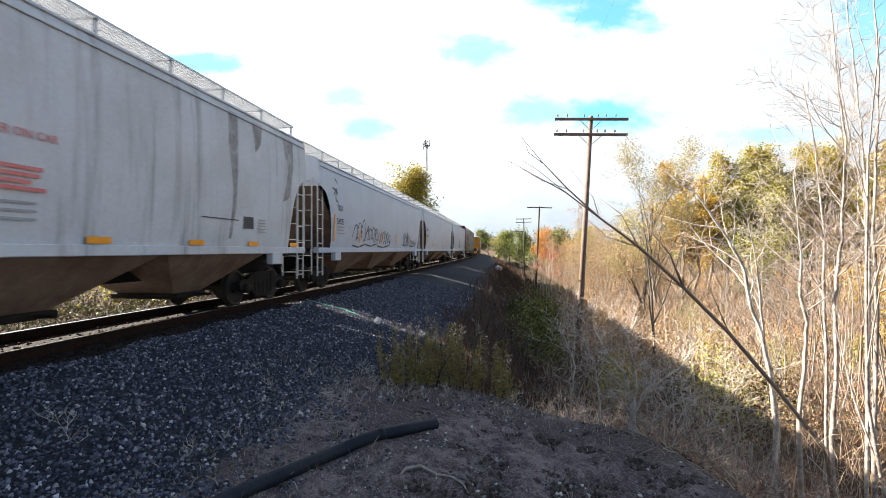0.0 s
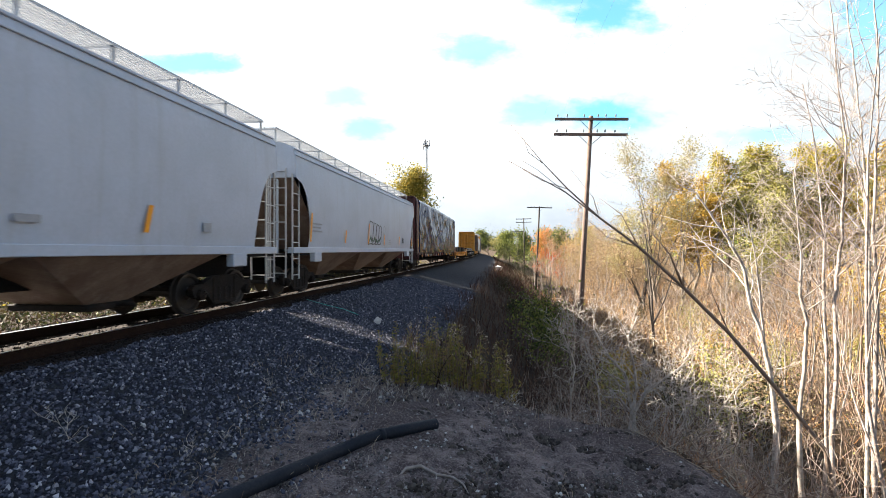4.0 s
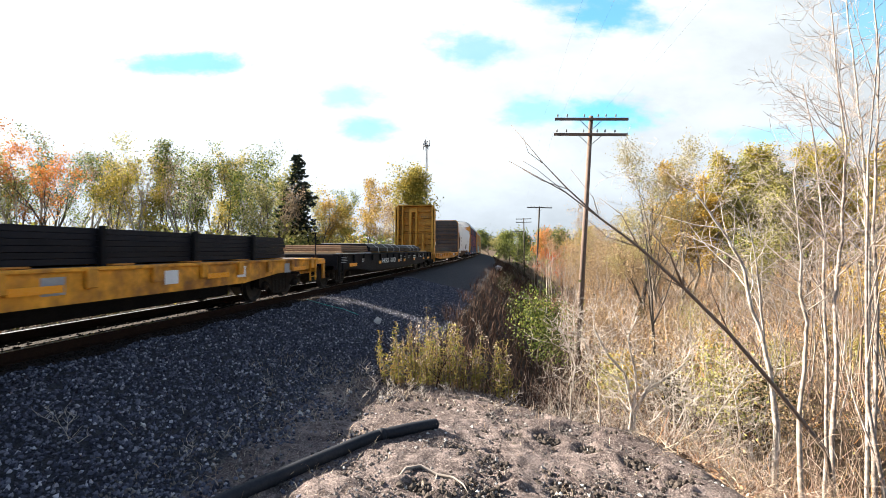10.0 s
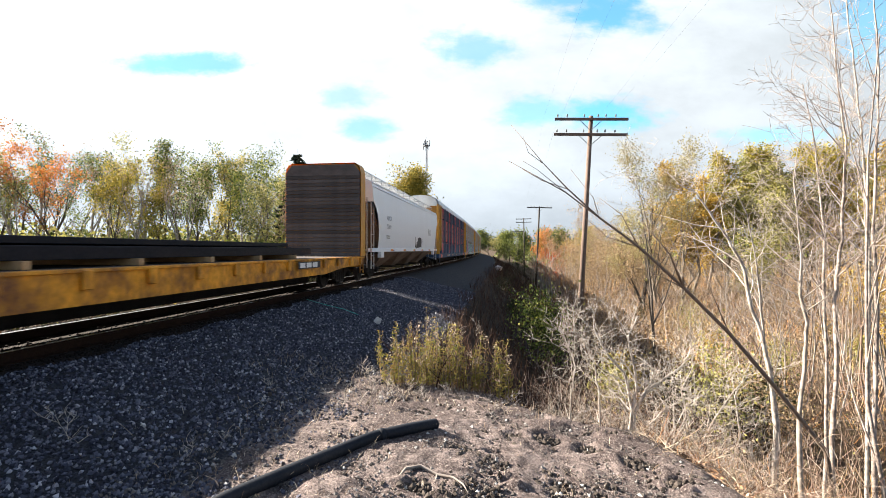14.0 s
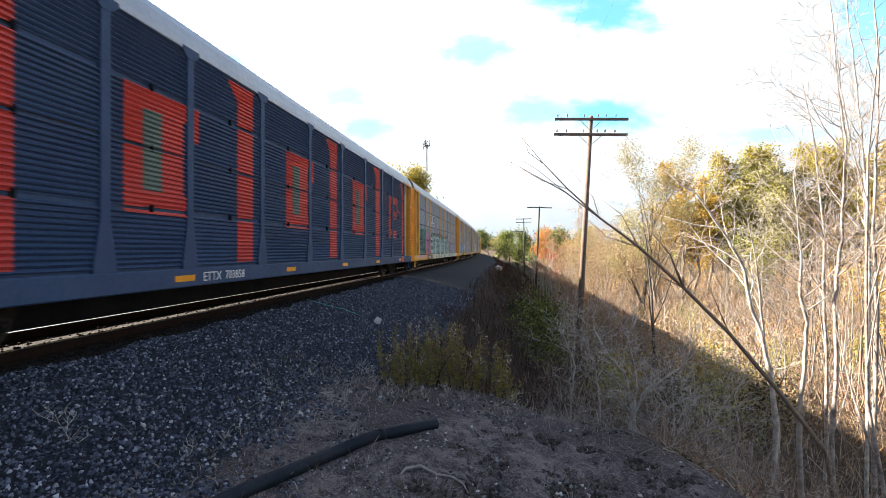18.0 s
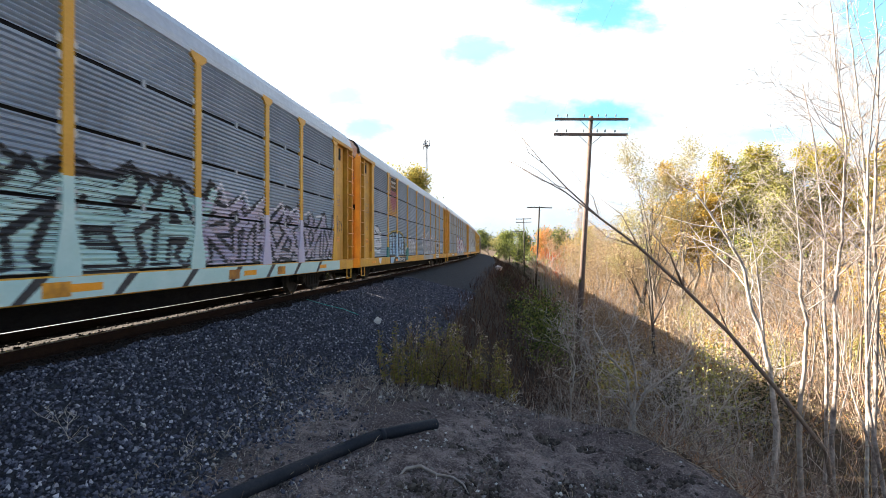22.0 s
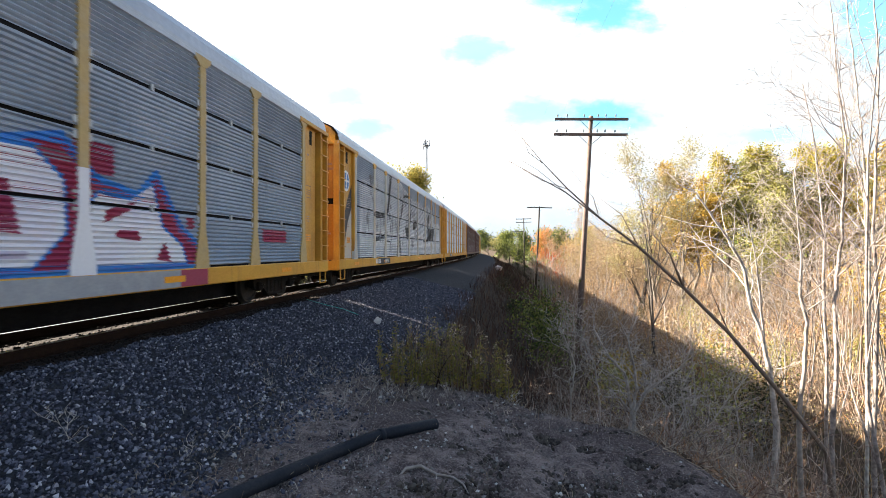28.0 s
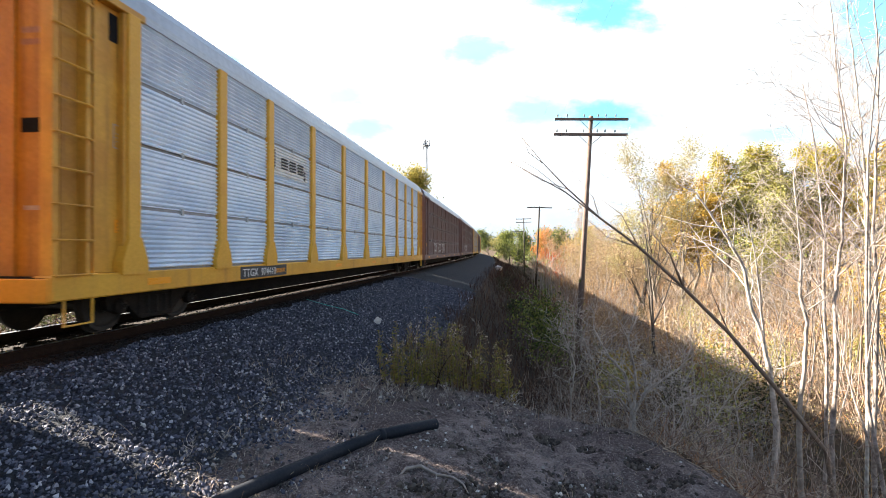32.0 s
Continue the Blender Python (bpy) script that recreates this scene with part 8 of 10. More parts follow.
def build_brush():
    rs = np.random.RandomState(4)
    # the valley: tall golden grass and weeds, in drifts
    xs, ys = scatter(rs, 26000, 1.0, 40, 3.5, 60, lambda x, y, r: (x - track_x(y) > 10.5) & (x - shelf_edge(y) > 1.6 + 1.5 * (r * 7.3 % 1)) & (r < 0.20 + 0.016 * (x * x + y * y) ** 0.5))
    close = xs * xs + ys * ys < 13.5 ** 2
    drift = 0.55 + 0.45 * np.sin(xs * 0.8 + ys * 0.5) * np.sin(ys * 0.37 - xs * 0.3)
    stalks("dry_grass", xs[~close], ys[~close], (0.35 + 0.65 * drift)[~close], 0.020, GRASS["gold"], rs, 0.55, "tall golden dry grass on the valley side", "grass")
    stalks("dry_grass", xs[close], ys[close], 0.65, 0.009, GRASS["gold"], rs, 0.6, "golden dry grass on the near bank", "grass")
    xs, ys = scatter(rs, 15000, 0.6, 14, 3.2, 13.5, lambda x, y, r: (x - track_x(y) > 9.0) & (x - shelf_edge(y) > 0.2 + 0.8 * r))
    stalks("rusty_grass", xs, ys, 0.42, 0.009, GRASS["rust"], rs, 0.75, "low red-brown withered grass on the near bank", "grass")
    xs, ys = scatter(rs, 26000, 8, 70, 25, 110, lambda x, y, r: (x - track_x(y) > 13) & (np.sin(x * 0.31) * np.sin(y * 0.23 + 1) + 0.6 * np.sin(x * 0.7 + y * 0.5) > r * 1.5 - 0.9))
    stalks("dry_grass", xs, ys, 1.6, 0.06, GRASS["gold"], rs, 0.35, "far golden reeds on the valley floor", "grass")
    xs, ys = scatter(rs, 2600, 0.8, 24, 3.5, 40, lambda x, y, r: (x * x + y * y > 90) & (x - track_x(y) > 9.0) & (x - shelf_edge(y) > 0.5))
    stalks("dry_stalks", xs, ys, 1.35, 0.011, GRASS["tan"], rs, 0.25, "bleached weed stalks on the valley side", "weeds")
    xs, ys = scatter(rs, 9000, 3.2, 26, -16, 3.6, lambda x, y, r: x > 3.4 + r)
    stalks("dry_grass", xs, ys, 0.8, 0.03, GRASS["gold"], rs, 0.6, "dry grass round the shelf", "grass")
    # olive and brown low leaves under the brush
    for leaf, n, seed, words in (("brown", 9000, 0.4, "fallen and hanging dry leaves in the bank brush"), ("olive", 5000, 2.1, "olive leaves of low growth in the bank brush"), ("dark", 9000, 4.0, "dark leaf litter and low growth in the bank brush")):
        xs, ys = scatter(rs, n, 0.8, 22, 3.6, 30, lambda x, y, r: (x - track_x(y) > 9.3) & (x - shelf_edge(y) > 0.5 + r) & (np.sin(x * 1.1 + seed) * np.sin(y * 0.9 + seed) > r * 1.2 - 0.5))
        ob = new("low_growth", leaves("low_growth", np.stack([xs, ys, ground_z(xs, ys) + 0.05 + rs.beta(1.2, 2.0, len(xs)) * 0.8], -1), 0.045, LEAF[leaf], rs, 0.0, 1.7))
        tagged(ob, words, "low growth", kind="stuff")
    # the bank by the ballast: russet weeds, with the bank's shade in their colour
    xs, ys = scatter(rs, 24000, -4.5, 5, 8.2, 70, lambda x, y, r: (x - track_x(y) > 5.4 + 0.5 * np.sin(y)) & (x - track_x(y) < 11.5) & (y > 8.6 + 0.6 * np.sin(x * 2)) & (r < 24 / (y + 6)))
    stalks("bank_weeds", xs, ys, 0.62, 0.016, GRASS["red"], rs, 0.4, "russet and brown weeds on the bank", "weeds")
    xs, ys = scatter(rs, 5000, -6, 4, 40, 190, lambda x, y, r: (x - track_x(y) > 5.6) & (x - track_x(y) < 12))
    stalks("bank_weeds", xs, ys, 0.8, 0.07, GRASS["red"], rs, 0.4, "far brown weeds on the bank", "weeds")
    # thin grass among dirt and stones
    xs, ys = scatter(rs, 2600, -4.2, 2.5, 3.6, 8.6, lambda x, y, r: (x < shelf_edge(y) + 0.5) & (r < 0.15 + 0.9 * np.exp(-((x + 2.3) / 0.7) ** 2) + 0.8 * (y > 7.2)))
    stalks("sparse_grass", xs, ys, 0.14, 0.006, GRASS["tan"], rs, 0.9, "sparse withered grass on the dirt", "grass")
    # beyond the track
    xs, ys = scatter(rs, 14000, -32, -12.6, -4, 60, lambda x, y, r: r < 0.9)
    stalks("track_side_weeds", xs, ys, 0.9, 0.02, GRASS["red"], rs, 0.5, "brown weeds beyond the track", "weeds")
    xs, ys = scatter(rs, 24000, -16.5, -12.9, -6, 70, lambda x, y, r: r < 2)
    tall = 0.75 + 0.25 * np.sin(xs * 0.9 + ys * 0.7) + 0.2 * np.sin(ys * 1.9)
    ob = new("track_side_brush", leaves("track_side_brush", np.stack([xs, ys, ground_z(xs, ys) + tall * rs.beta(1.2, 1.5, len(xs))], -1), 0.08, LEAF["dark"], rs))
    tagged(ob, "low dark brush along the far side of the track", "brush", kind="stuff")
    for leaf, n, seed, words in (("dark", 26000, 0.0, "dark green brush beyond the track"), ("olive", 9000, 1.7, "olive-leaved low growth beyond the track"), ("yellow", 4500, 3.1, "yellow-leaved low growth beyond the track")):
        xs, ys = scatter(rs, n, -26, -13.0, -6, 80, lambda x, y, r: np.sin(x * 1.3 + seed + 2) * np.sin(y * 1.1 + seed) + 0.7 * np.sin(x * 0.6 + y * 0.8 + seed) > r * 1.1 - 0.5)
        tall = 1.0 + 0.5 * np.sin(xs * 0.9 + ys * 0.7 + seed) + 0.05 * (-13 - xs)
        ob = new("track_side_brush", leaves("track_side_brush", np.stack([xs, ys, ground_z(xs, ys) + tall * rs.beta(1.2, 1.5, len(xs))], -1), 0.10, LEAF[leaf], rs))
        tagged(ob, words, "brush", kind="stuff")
    # hedge along the tree row
    n = 26000
    t = rs.uniform(-120, 800, n)
    d = rs.uniform(33, 52, n)
    clump = 0.5 + 0.5 * np.sin(t * 0.06) * np.sin(t * 0.023 + d)
    a = (t - 784) / 886
    yaw = radians(7.78)
    xs, ys = d * (-math.sin(yaw) + a * math.cos(yaw)), d * (math.cos(yaw) + a * math.sin(yaw))
    xs = np.minimum(xs, track_x(ys) - 7.5 - 2.5 * rs.uniform(0, 1, n))
    zs = ground_z(xs, ys) + rs.beta(1.3, 2.2, n) * (2.6 + 2.4 * clump)
    ob = new("hedge_undergrowth", leaves("hedge_undergrowth", np.stack([xs, ys, zs], -1), 0.2, LEAF["olive"], rs))
    tagged(ob, "dense olive undergrowth below the trees", "undergrowth", kind="stuff")
    n = 9000
    t, d = rs.uniform(-120, 800, n), rs.uniform(32, 40, n)
    a = (t - 784) / 886
    xs, ys = d * (-math.sin(yaw) + a * math.cos(yaw)), d * (math.cos(yaw) + a * math.sin(yaw))
    xs = np.minimum(xs, track_x(ys) - 7.5 - 2.5 * rs.uniform(0, 1, n))
    zs = ground_z(xs, ys) + rs.beta(1.2, 2.0, n) * (1.8 + 1.6 * np.sin(t * 0.05) ** 2)
    ob = new("hedge_undergrowth", leaves("hedge_undergrowth", np.stack([xs, ys, zs], -1), 0.19, LEAF["green"], rs))
    tagged(ob, "green and yellowing shrubs along the hedge", "undergrowth", kind="stuff")
    # scrub across the valley: thin twigs with some dry leaves among them
    n = 10000
    t, d = rs.uniform(1000, 1700, n), 20 + 44 * rs.uniform(0, 1, n) ** 0.8
    a = (t - 784) / 886
    xs, ys = d * (-math.sin(yaw) + a * math.cos(yaw)), d * (math.cos(yaw) + a * math.sin(yaw))
    hgt = 0.9 + 0.07 * (d - 20) + 1.2 * np.sin(t * 0.031 + d * 0.3) ** 2
    stalks("valley_scrub", xs, ys, hgt, 0.016, GRASS["twig"], rs, 0.55, "thicket of thin leafless scrub on the valley floor", "scrub")
    n = 30000
    t, d = rs.uniform(1020, 1700, n), rs.uniform(28, 62, n)
    a = (t - 784) / 886
    xs, ys = d * (-math.sin(yaw) + a * math.cos(yaw)), d * (math.cos(yaw) + a * math.sin(yaw))
    zs = ground_z(xs, ys) + rs.beta(1.3, 1.8, n) * (1.0 + 0.075 * (d - 26) + 1.2 * np.sin(t * 0.031 + d * 0.3) ** 2)
    ob = new("valley_scrub", leaves("valley_scrub", np.stack([xs, ys, zs], -1), 0.075, LEAF["tan"], rs, 0.0, 1.8))
    tagged(ob, "dry brown leaves left in the scrub", "scrub", kind="stuff")
    # brush of crooked twigs on the near bank
    rng, segs = random.Random(44), []
    n = 900
    yy = 3.4 + 15 * rs.uniform(0, 1, n) ** 1.3
    lo = np.where(yy < 9.0, shelf_edge(yy) + 0.2, track_x(yy) + 8.3)
    xx = lo + np.abs(rs.normal(0, 1, n)) * 2.6
    zz = ground_z(xx, yy)
    for x, y, z in zip(xx, yy, zz):
        if in_clearing(x, y):
            continue
        spread_limb(rng, segs, Vector((x, y, z - 0.02)), Vector((rng.gauss(0, 0.4), rng.gauss(0, 0.4), 1)).normalized(), rng.uniform(0.4, 1.3), 0.004 + 0.007 * rng.random() ** 2, 1, 1, 0.28, 0.0, 0.55)
    ob = new("bank_brush", segments("bank_brush", segs, GRASS["twig"], 3))
    tagged(ob, "dense pinkish-brown leafless brush on the bank", "brush", kind="stuff")
    # rusty leaf litter and broken pale twigs on the near bank
    xs, ys = scatter(rs, 12000, 1.6, 7.5, 3.2, 7.0, lambda x, y, r: (x - shelf_edge(y) > 0.3 + 0.9 * r) & (r < 1.9 - 0.22 * y))
    ob = new("leaf_litter", leaves("leaf_litter", np.stack([xs, ys, ground_z(xs, ys) + 0.02 + 0.22 * rs.beta(1, 2.5, len(xs))], -1), 0.035, LEAF["rust"], rs, 0.3, 2.0))
    tagged(ob, "rust-coloured leaf litter on the near bank", "leaf litter", kind="stuff")
    segs = []
    xs, ys = scatter(rs, 420, 1.6, 7.0, 3.4, 8.2, lambda x, y, r: x - shelf_edge(y) > 0.1 + 0.4 * r)
    for x, y in zip(xs, ys):
        a = rng.uniform(0, 6.28)
        spread_limb(rng, segs, Vector((x, y, gz(x, y) + 0.03)), Vector((math.cos(a), math.sin(a), rng.uniform(0.05, 0.9))).normalized(), rng.uniform(0.3, 0.9), rng.uniform(0.005, 0.011), 1, 1, 0.22, 0.0, 0.5)
    ob = new("broken_twigs", segments("broken_twigs", segs, GRASS["tan"], 3))
    tagged(ob, "broken bleached twigs lying in the bank brush", "twigs", kind="stuff")
    # far woods that close the view
    n = 30000
    t, d = rs.uniform(-1200, 2600, n), rs.uniform(170, 420, n)
    a = (t - 784) / 886
    xs, ys = d * (-math.sin(yaw) + a * math.cos(yaw)), d * (math.cos(yaw) + a * math.sin(yaw))
    ok = np.abs(xs - track_x(ys)) > 9 + 0.03 * ys
    xs, ys, d = xs[ok], ys[ok], d[ok]
    zs = ground_z(xs, ys) + rs.beta(1.5, 1.4, len(xs)) * (8 + 4 * np.sin(xs * 0.11) * np.sin(ys * 0.07))
    ob = new("far_woods", leaves("far_woods", np.stack([xs, ys, zs], -1), 1.5, LEAF["green"], rs))
    tagged(ob, "distant mixed woods turning colour", "woods", kind="stuff")


def stick_plant(name, px, depth, height, label, bark, seed, radius, forks=3, levels=3, spread=0.45, up=0.5, first=0.35, lean=(0, 0), leaf=None, count=0, wobble=0.1, thin=0.6, short=1.0):
    rng, rs = random.Random(seed), np.random.RandomState(seed)
    x, y = ahead(px, depth)
    t = thing(name, label, "sapling" if name == "sapling" else "shrub", "bare saplings on the bank" if name == "sapling" else "", at=pose(x, y, gz(x, y)))
    segs, tips = grow(rng, height, radius, forks, levels, spread, up, first, wobble, lean, thin, short)
    thick = radius * 0.42
    part("trunk", segments("trunk", [q for q in segs if q[2] >= thick], BARK[bark], 6), None, t, "thin stem")
    tagged(part("limb_tangle", segments("limb_tangle", [q for q in segs if q[2] < thick], BARK[bark], 4), None, t, "thin bare limbs"), kind="stuff")
    if count:
        tp = np.array(tips)
        pts = tp[rs.choice(len(tp), count)] + rs.normal(size=(count, 3)) * 0.1
        part("leaves", leaves("leaves", pts, 0.06, LEAF[leaf], rs), None, t, "few remaining leaves")
    return t


def spot(px, py, d):
    """The place at a bearing, a height in the view and a distance ahead."""
    x, y = ahead(px, d)
    return Vector((x, y, EYE_Z - (py - 442.5) / 886 * d))


def guided_tree(name, label, line, d, r0, r1, bark, seed, kids, reach, left, first=0.35, up=0.03, group="bare saplings on the bank", wob=0.13, fall=0.5):
    """A tree whose stem takes a given bend; its limbs grow off it at random."""
    rng = random.Random(seed)
    if d is None:
        x, y = on_ground(*line[0])
        d = min(9.0, -x * math.sin(radians(7.78)) + y * math.cos(radians(7.78)))
    pts = [spot(px, py, d) for px, py in line]
    foot = pts[0] + Vector((rng.uniform(-0.1, 0.1), 0, 0))
    t = thing(name, label, "tree" if name != "bare_shrub" else "shrub", group, at=pose(foot.x, foot.y, gz(foot.x, foot.y)))
    off = Vector((foot.x, foot.y, gz(foot.x, foot.y)))
    pts = [Vector((foot.x, foot.y, off.z - 0.1))] + pts if pts[0].z - off.z > 0.1 else pts
    fine = [pts[0] - off]
    for a, b in zip(pts, pts[1:]):
        for k in range(3):
            q = a.lerp(b, (k + 1) / 3) - off
            fine.append(q + Vector((rng.gauss(0, 0.008), rng.gauss(0, 0.008), 0)) if k < 2 else q)
    n = len(fine) - 1
    rad = [(r0 + (r1 - r0) * i / n) * rng.uniform(0.86, 1.18) for i in range(n + 1)]
    m = Mesh()
    m.smooth = True
    m.tube(fine, rad, 7)
    part("stem", m, BARK[bark], t, "long bending stem")
    segs = []
    for j in range(kids):
        f = first + (1 - first) * (j + rng.random()) / kids
        i = min(n - 1, int(f * n))
        p = fine[i].lerp(fine[i + 1], f * n - i)
        d0 = (fine[i + 1] - fine[i]).normalized()
        side = Vector((rng.gauss(0, 1), rng.gauss(0, 0.8), rng.gauss(0, 0.4) + 0.25))
        side = (side - d0 * side.dot(d0)).normalized()
        spread_limb(rng, segs, p, (d0 * 0.6 + side * 0.75).normalized(), reach * rng.uniform(0.5, 1.15) * (1 - fall * f), rad[i] * rng.uniform(0.35, 0.6), left, 1, wob, up, 0.55)
    for j in range(kids * 2):
        i = rng.randrange(int(n * first * 0.5), n)
        side = Vector((rng.gauss(0, 1), rng.gauss(0, 0.8), rng.gauss(0.5, 0.4))).normalized()
        spread_limb(rng, segs, fine[i], side, reach * rng.uniform(0.12, 0.42), 0.006, 1, 1, 0.2, up, 0.5)
    tagged(part("limb_tangle", segments("limb_tangle", segs, BARK[bark], 4), None, t, "thin bare limbs"), kind="stuff")
    return t


def build_saplings():
    near = [(1590, 7.0, 11, 0.045, (-0.04, 0.03))]
    for i, (px, d, h, r, lean) in enumerate(near):
        stick_plant("sapling", px, d, h, "tall thin pale-barked sapling, bare, in the brush", "sapling", 700 + i, r * 0.8, 4, 5, 0.36, 0.6, 0.25, lean, None, 0, 0.085, 0.55, 0.72)
    lean = "bare pale-barked tree leaning over the bank"
    up = "tall bare pale-barked tree in the brush"
    guided_tree("bare_tree", lean, [(1374, 760), (1362, 654), (1347, 589), (1329, 545), (1318, 480), (1289, 424), (1256, 376), (1231, 340), (1196, 324)], 8.5, 0.048, 0.007, "dead", 811, 13, 2.2, 2, 0.45)
    guided_tree("bare_tree", lean, [(1378, 770), (1368, 700), (1352, 612), (1345, 520), (1336, 450), (1322, 380), (1300, 330)], 8.8, 0.034, 0.006, "pale", 812, 9, 1.5, 2, 0.45)
    guided_tree("bare_tree", "bare grey-barked forked tree in the brush", [(1414, 780), (1416, 713), (1424, 625), (1429, 571), (1416, 524), (1418, 470), (1413, 400), (1405, 320), (1412, 262)], 9.3, 0.05, 0.008, "pale", 813, 16, 2.4, 2, 0.48)
    guided_tree("bare_tree", up, [(1472, 790), (1474, 735), (1480, 625), (1476, 535), (1484, 470), (1490, 400), (1494, 311), (1498, 249), (1484, 160), (1476, 60), (1462, -40)], 8.0, 0.042, 0.007, "sapling", 814, 20, 2.1, 2, 0.40, 0.06)
    guided_tree("bare_tree", up, [(1546, 800), (1547, 735), (1551, 589), (1550, 480), (1545, 424), (1549, 340), (1551, 256), (1556, 130), (1548, 20), (1552, -80)], 7.6, 0.038, 0.007, "sapling", 815, 20, 1.9, 2, 0.35, 0.06)
    guided_tree("bare_tree", up, [(1538, 470), (1537, 395), (1529, 293), (1524, 220), (1512, 120), (1500, 20), (1494, -60)], 8.6, 0.03, 0.008, "dead", 816, 16, 1.7, 2, 0.2, 0.06)
    guided_tree("bare_tree", up, [(1462, 800), (1463, 640), (1458, 520), (1459, 420), (1450, 330), (1438, 230), (1421, 150)], 9.4, 0.04, 0.008, "sapling", 817, 16, 1.8, 2, 0.35, 0.05)
    # bleached crooked shrubs on the edge of the shelf
    shrubs = [[(1118, 730), (1127, 690), (1120, 640), (1112, 595), (1128, 560)], [(1122, 730), (1145, 690), (1178, 668), (1205, 650), (1222, 618)], [(1120, 730), (1105, 660), (1078, 632), (1060, 600), (1050, 575)],
              [(1060, 690), (1050, 640), (1032, 600), (1010, 585)], [(1150, 750), (1180, 722), (1215, 705), (1262, 700)], [(1235, 800), (1265, 740), (1300, 690), (1335, 655)], [(1010, 700), (1018, 650), (1000, 600), (985, 570)], [(1190, 790), (1215, 735), (1205, 690), (1230, 640)], [(1290, 830), (1310, 770), (1300, 700), (1330, 640)]]
    for k, line in enumerate(shrubs):
        guided_tree("bare_shrub", "sun-bleached bare shrub with crooked branches", line, 7.9 if k < 3 else None, 0.030 if k < 3 else 0.020, 0.009 if k < 3 else 0.006, "dead", 830 + k, 13, 0.85, 2, 0.15, 0.04, "bleached shrubs", 0.26, 0.3)
    low = [[stem_meshes(many_stemmed(870 + k, 1.7, 0.011, 6, 2, 0.7, 0.55, 0.24, 0.0), b) for b in ("dead", "pale")] for k in range(4)]
    rng = random.Random(19)
    for i in range(30):
        px = 955 + 420 * ((i * 0.618) % 1.0) + rng.uniform(-10, 10)
        d = rng.uniform(7.6, 12.5) if px < 1150 else rng.uniform(6.6, 10)
        x, y = ahead(px, d)
        if x < float(track_x(y)) + 8.2:
            continue
        plant("bare_shrub", "sun-bleached leafless shrub on the bank", "shrub", "bleached shrubs", px, d, rng.uniform(0, 360), rng.uniform(0.6, 1.05), low[i % 4][rng.randrange(2)])
    # thicket of fine pale branches behind them
    forms = [[stem_meshes(many_stemmed(850 + k, 7.0, 0.032, 3 + k % 2, 3, 0.30, 0.46, 0.11, 0.05), b) for b in ("pale", "twig")] for k in range(5)]
    rng = random.Random(31)
    for i in range(20):
        px = 1240 + 370 * ((i * 0.618) % 1.0) + rng.uniform(-12, 12)
        d = 15 + 14 * rng.random()
        top = float(np.interp(px, [1225, 1300, 1400, 1480, 1600], [400, 350, 300, 265, 235])) + rng.uniform(0, 110)
        x, y = ahead(px, d)
        h = EYE_Z + (442 - top) / 886 * d - gz(x, y)
        plant("bare_tree", "fine-branched pale bare tree of the thicket", "tree", "bare trees of the thicket", px, d, rng.uniform(0, 360), h / 7.0, forms[i % 5][rng.randrange(2)])
    rows = [(1230, 18, 5.0, "pale", 0.045, (0.0, 0.0)), (1190, 24, 5.6, "pale", 0.05, (0.0, 0.0)), (1100, 26, 5.0, "grey", 0.05, (0.0, 0.0)), (1070, 30, 5.0, "pale", 0.05, (0.0, 0.0)), (1290, 15, 5.4, "pale", 0.05, (0.0, 0.0))]
    for i, (px, d, h, bark, r, lean) in enumerate(rows):
        stick_plant("sapling", px, d, h, "bare pale-barked sapling in the brush" if bark == "pale" else "bare grey-barked sapling in the brush", bark, 300 + i, r * 0.7, 3, 4, 0.55, 0.45, 0.38, lean, None, 0, 0.075, 0.5, 0.62)
    # taller dark-stemmed young tree in the brush
    stick_plant("young_tree", 1158, 21, 8.2, "dark-stemmed young tree, nearly leafless, in the brush", "dark", 411, 0.09, 3, 4, 0.45, 0.5, 0.25, (0, 0), "olive", 260, 0.07)
    # the long stem that leans across the view
    t = thing("leaning_stem", "long dark bare stem leaning over the bank", "branch")
    line = [(1462, 800, 7.4), (1375, 690, 7.3), (1290, 590, 7.2), (1210, 510, 7.1), (1130, 437, 7.1), (1060, 385, 7.1), (1005, 335, 7.2), (962, 290, 7.2), (905, 222, 7.3)]
    rad = [0.036, 0.032, 0.028, 0.024, 0.019, 0.014, 0.010, 0.006, 0.003]
    pts = [spot(*p) for p in line]
    gx, gy_ = pts[0][0] + 0.35, pts[0][1]
    pts.insert(0, Vector((gx, gy_, gz(gx, gy_) - 0.1)))
    m = Mesh()
    m.smooth = True
    m.tube(pts, [0.04] + rad, 7)
    part("stem", m, BARK["stem"], t, "dark leaning stem")
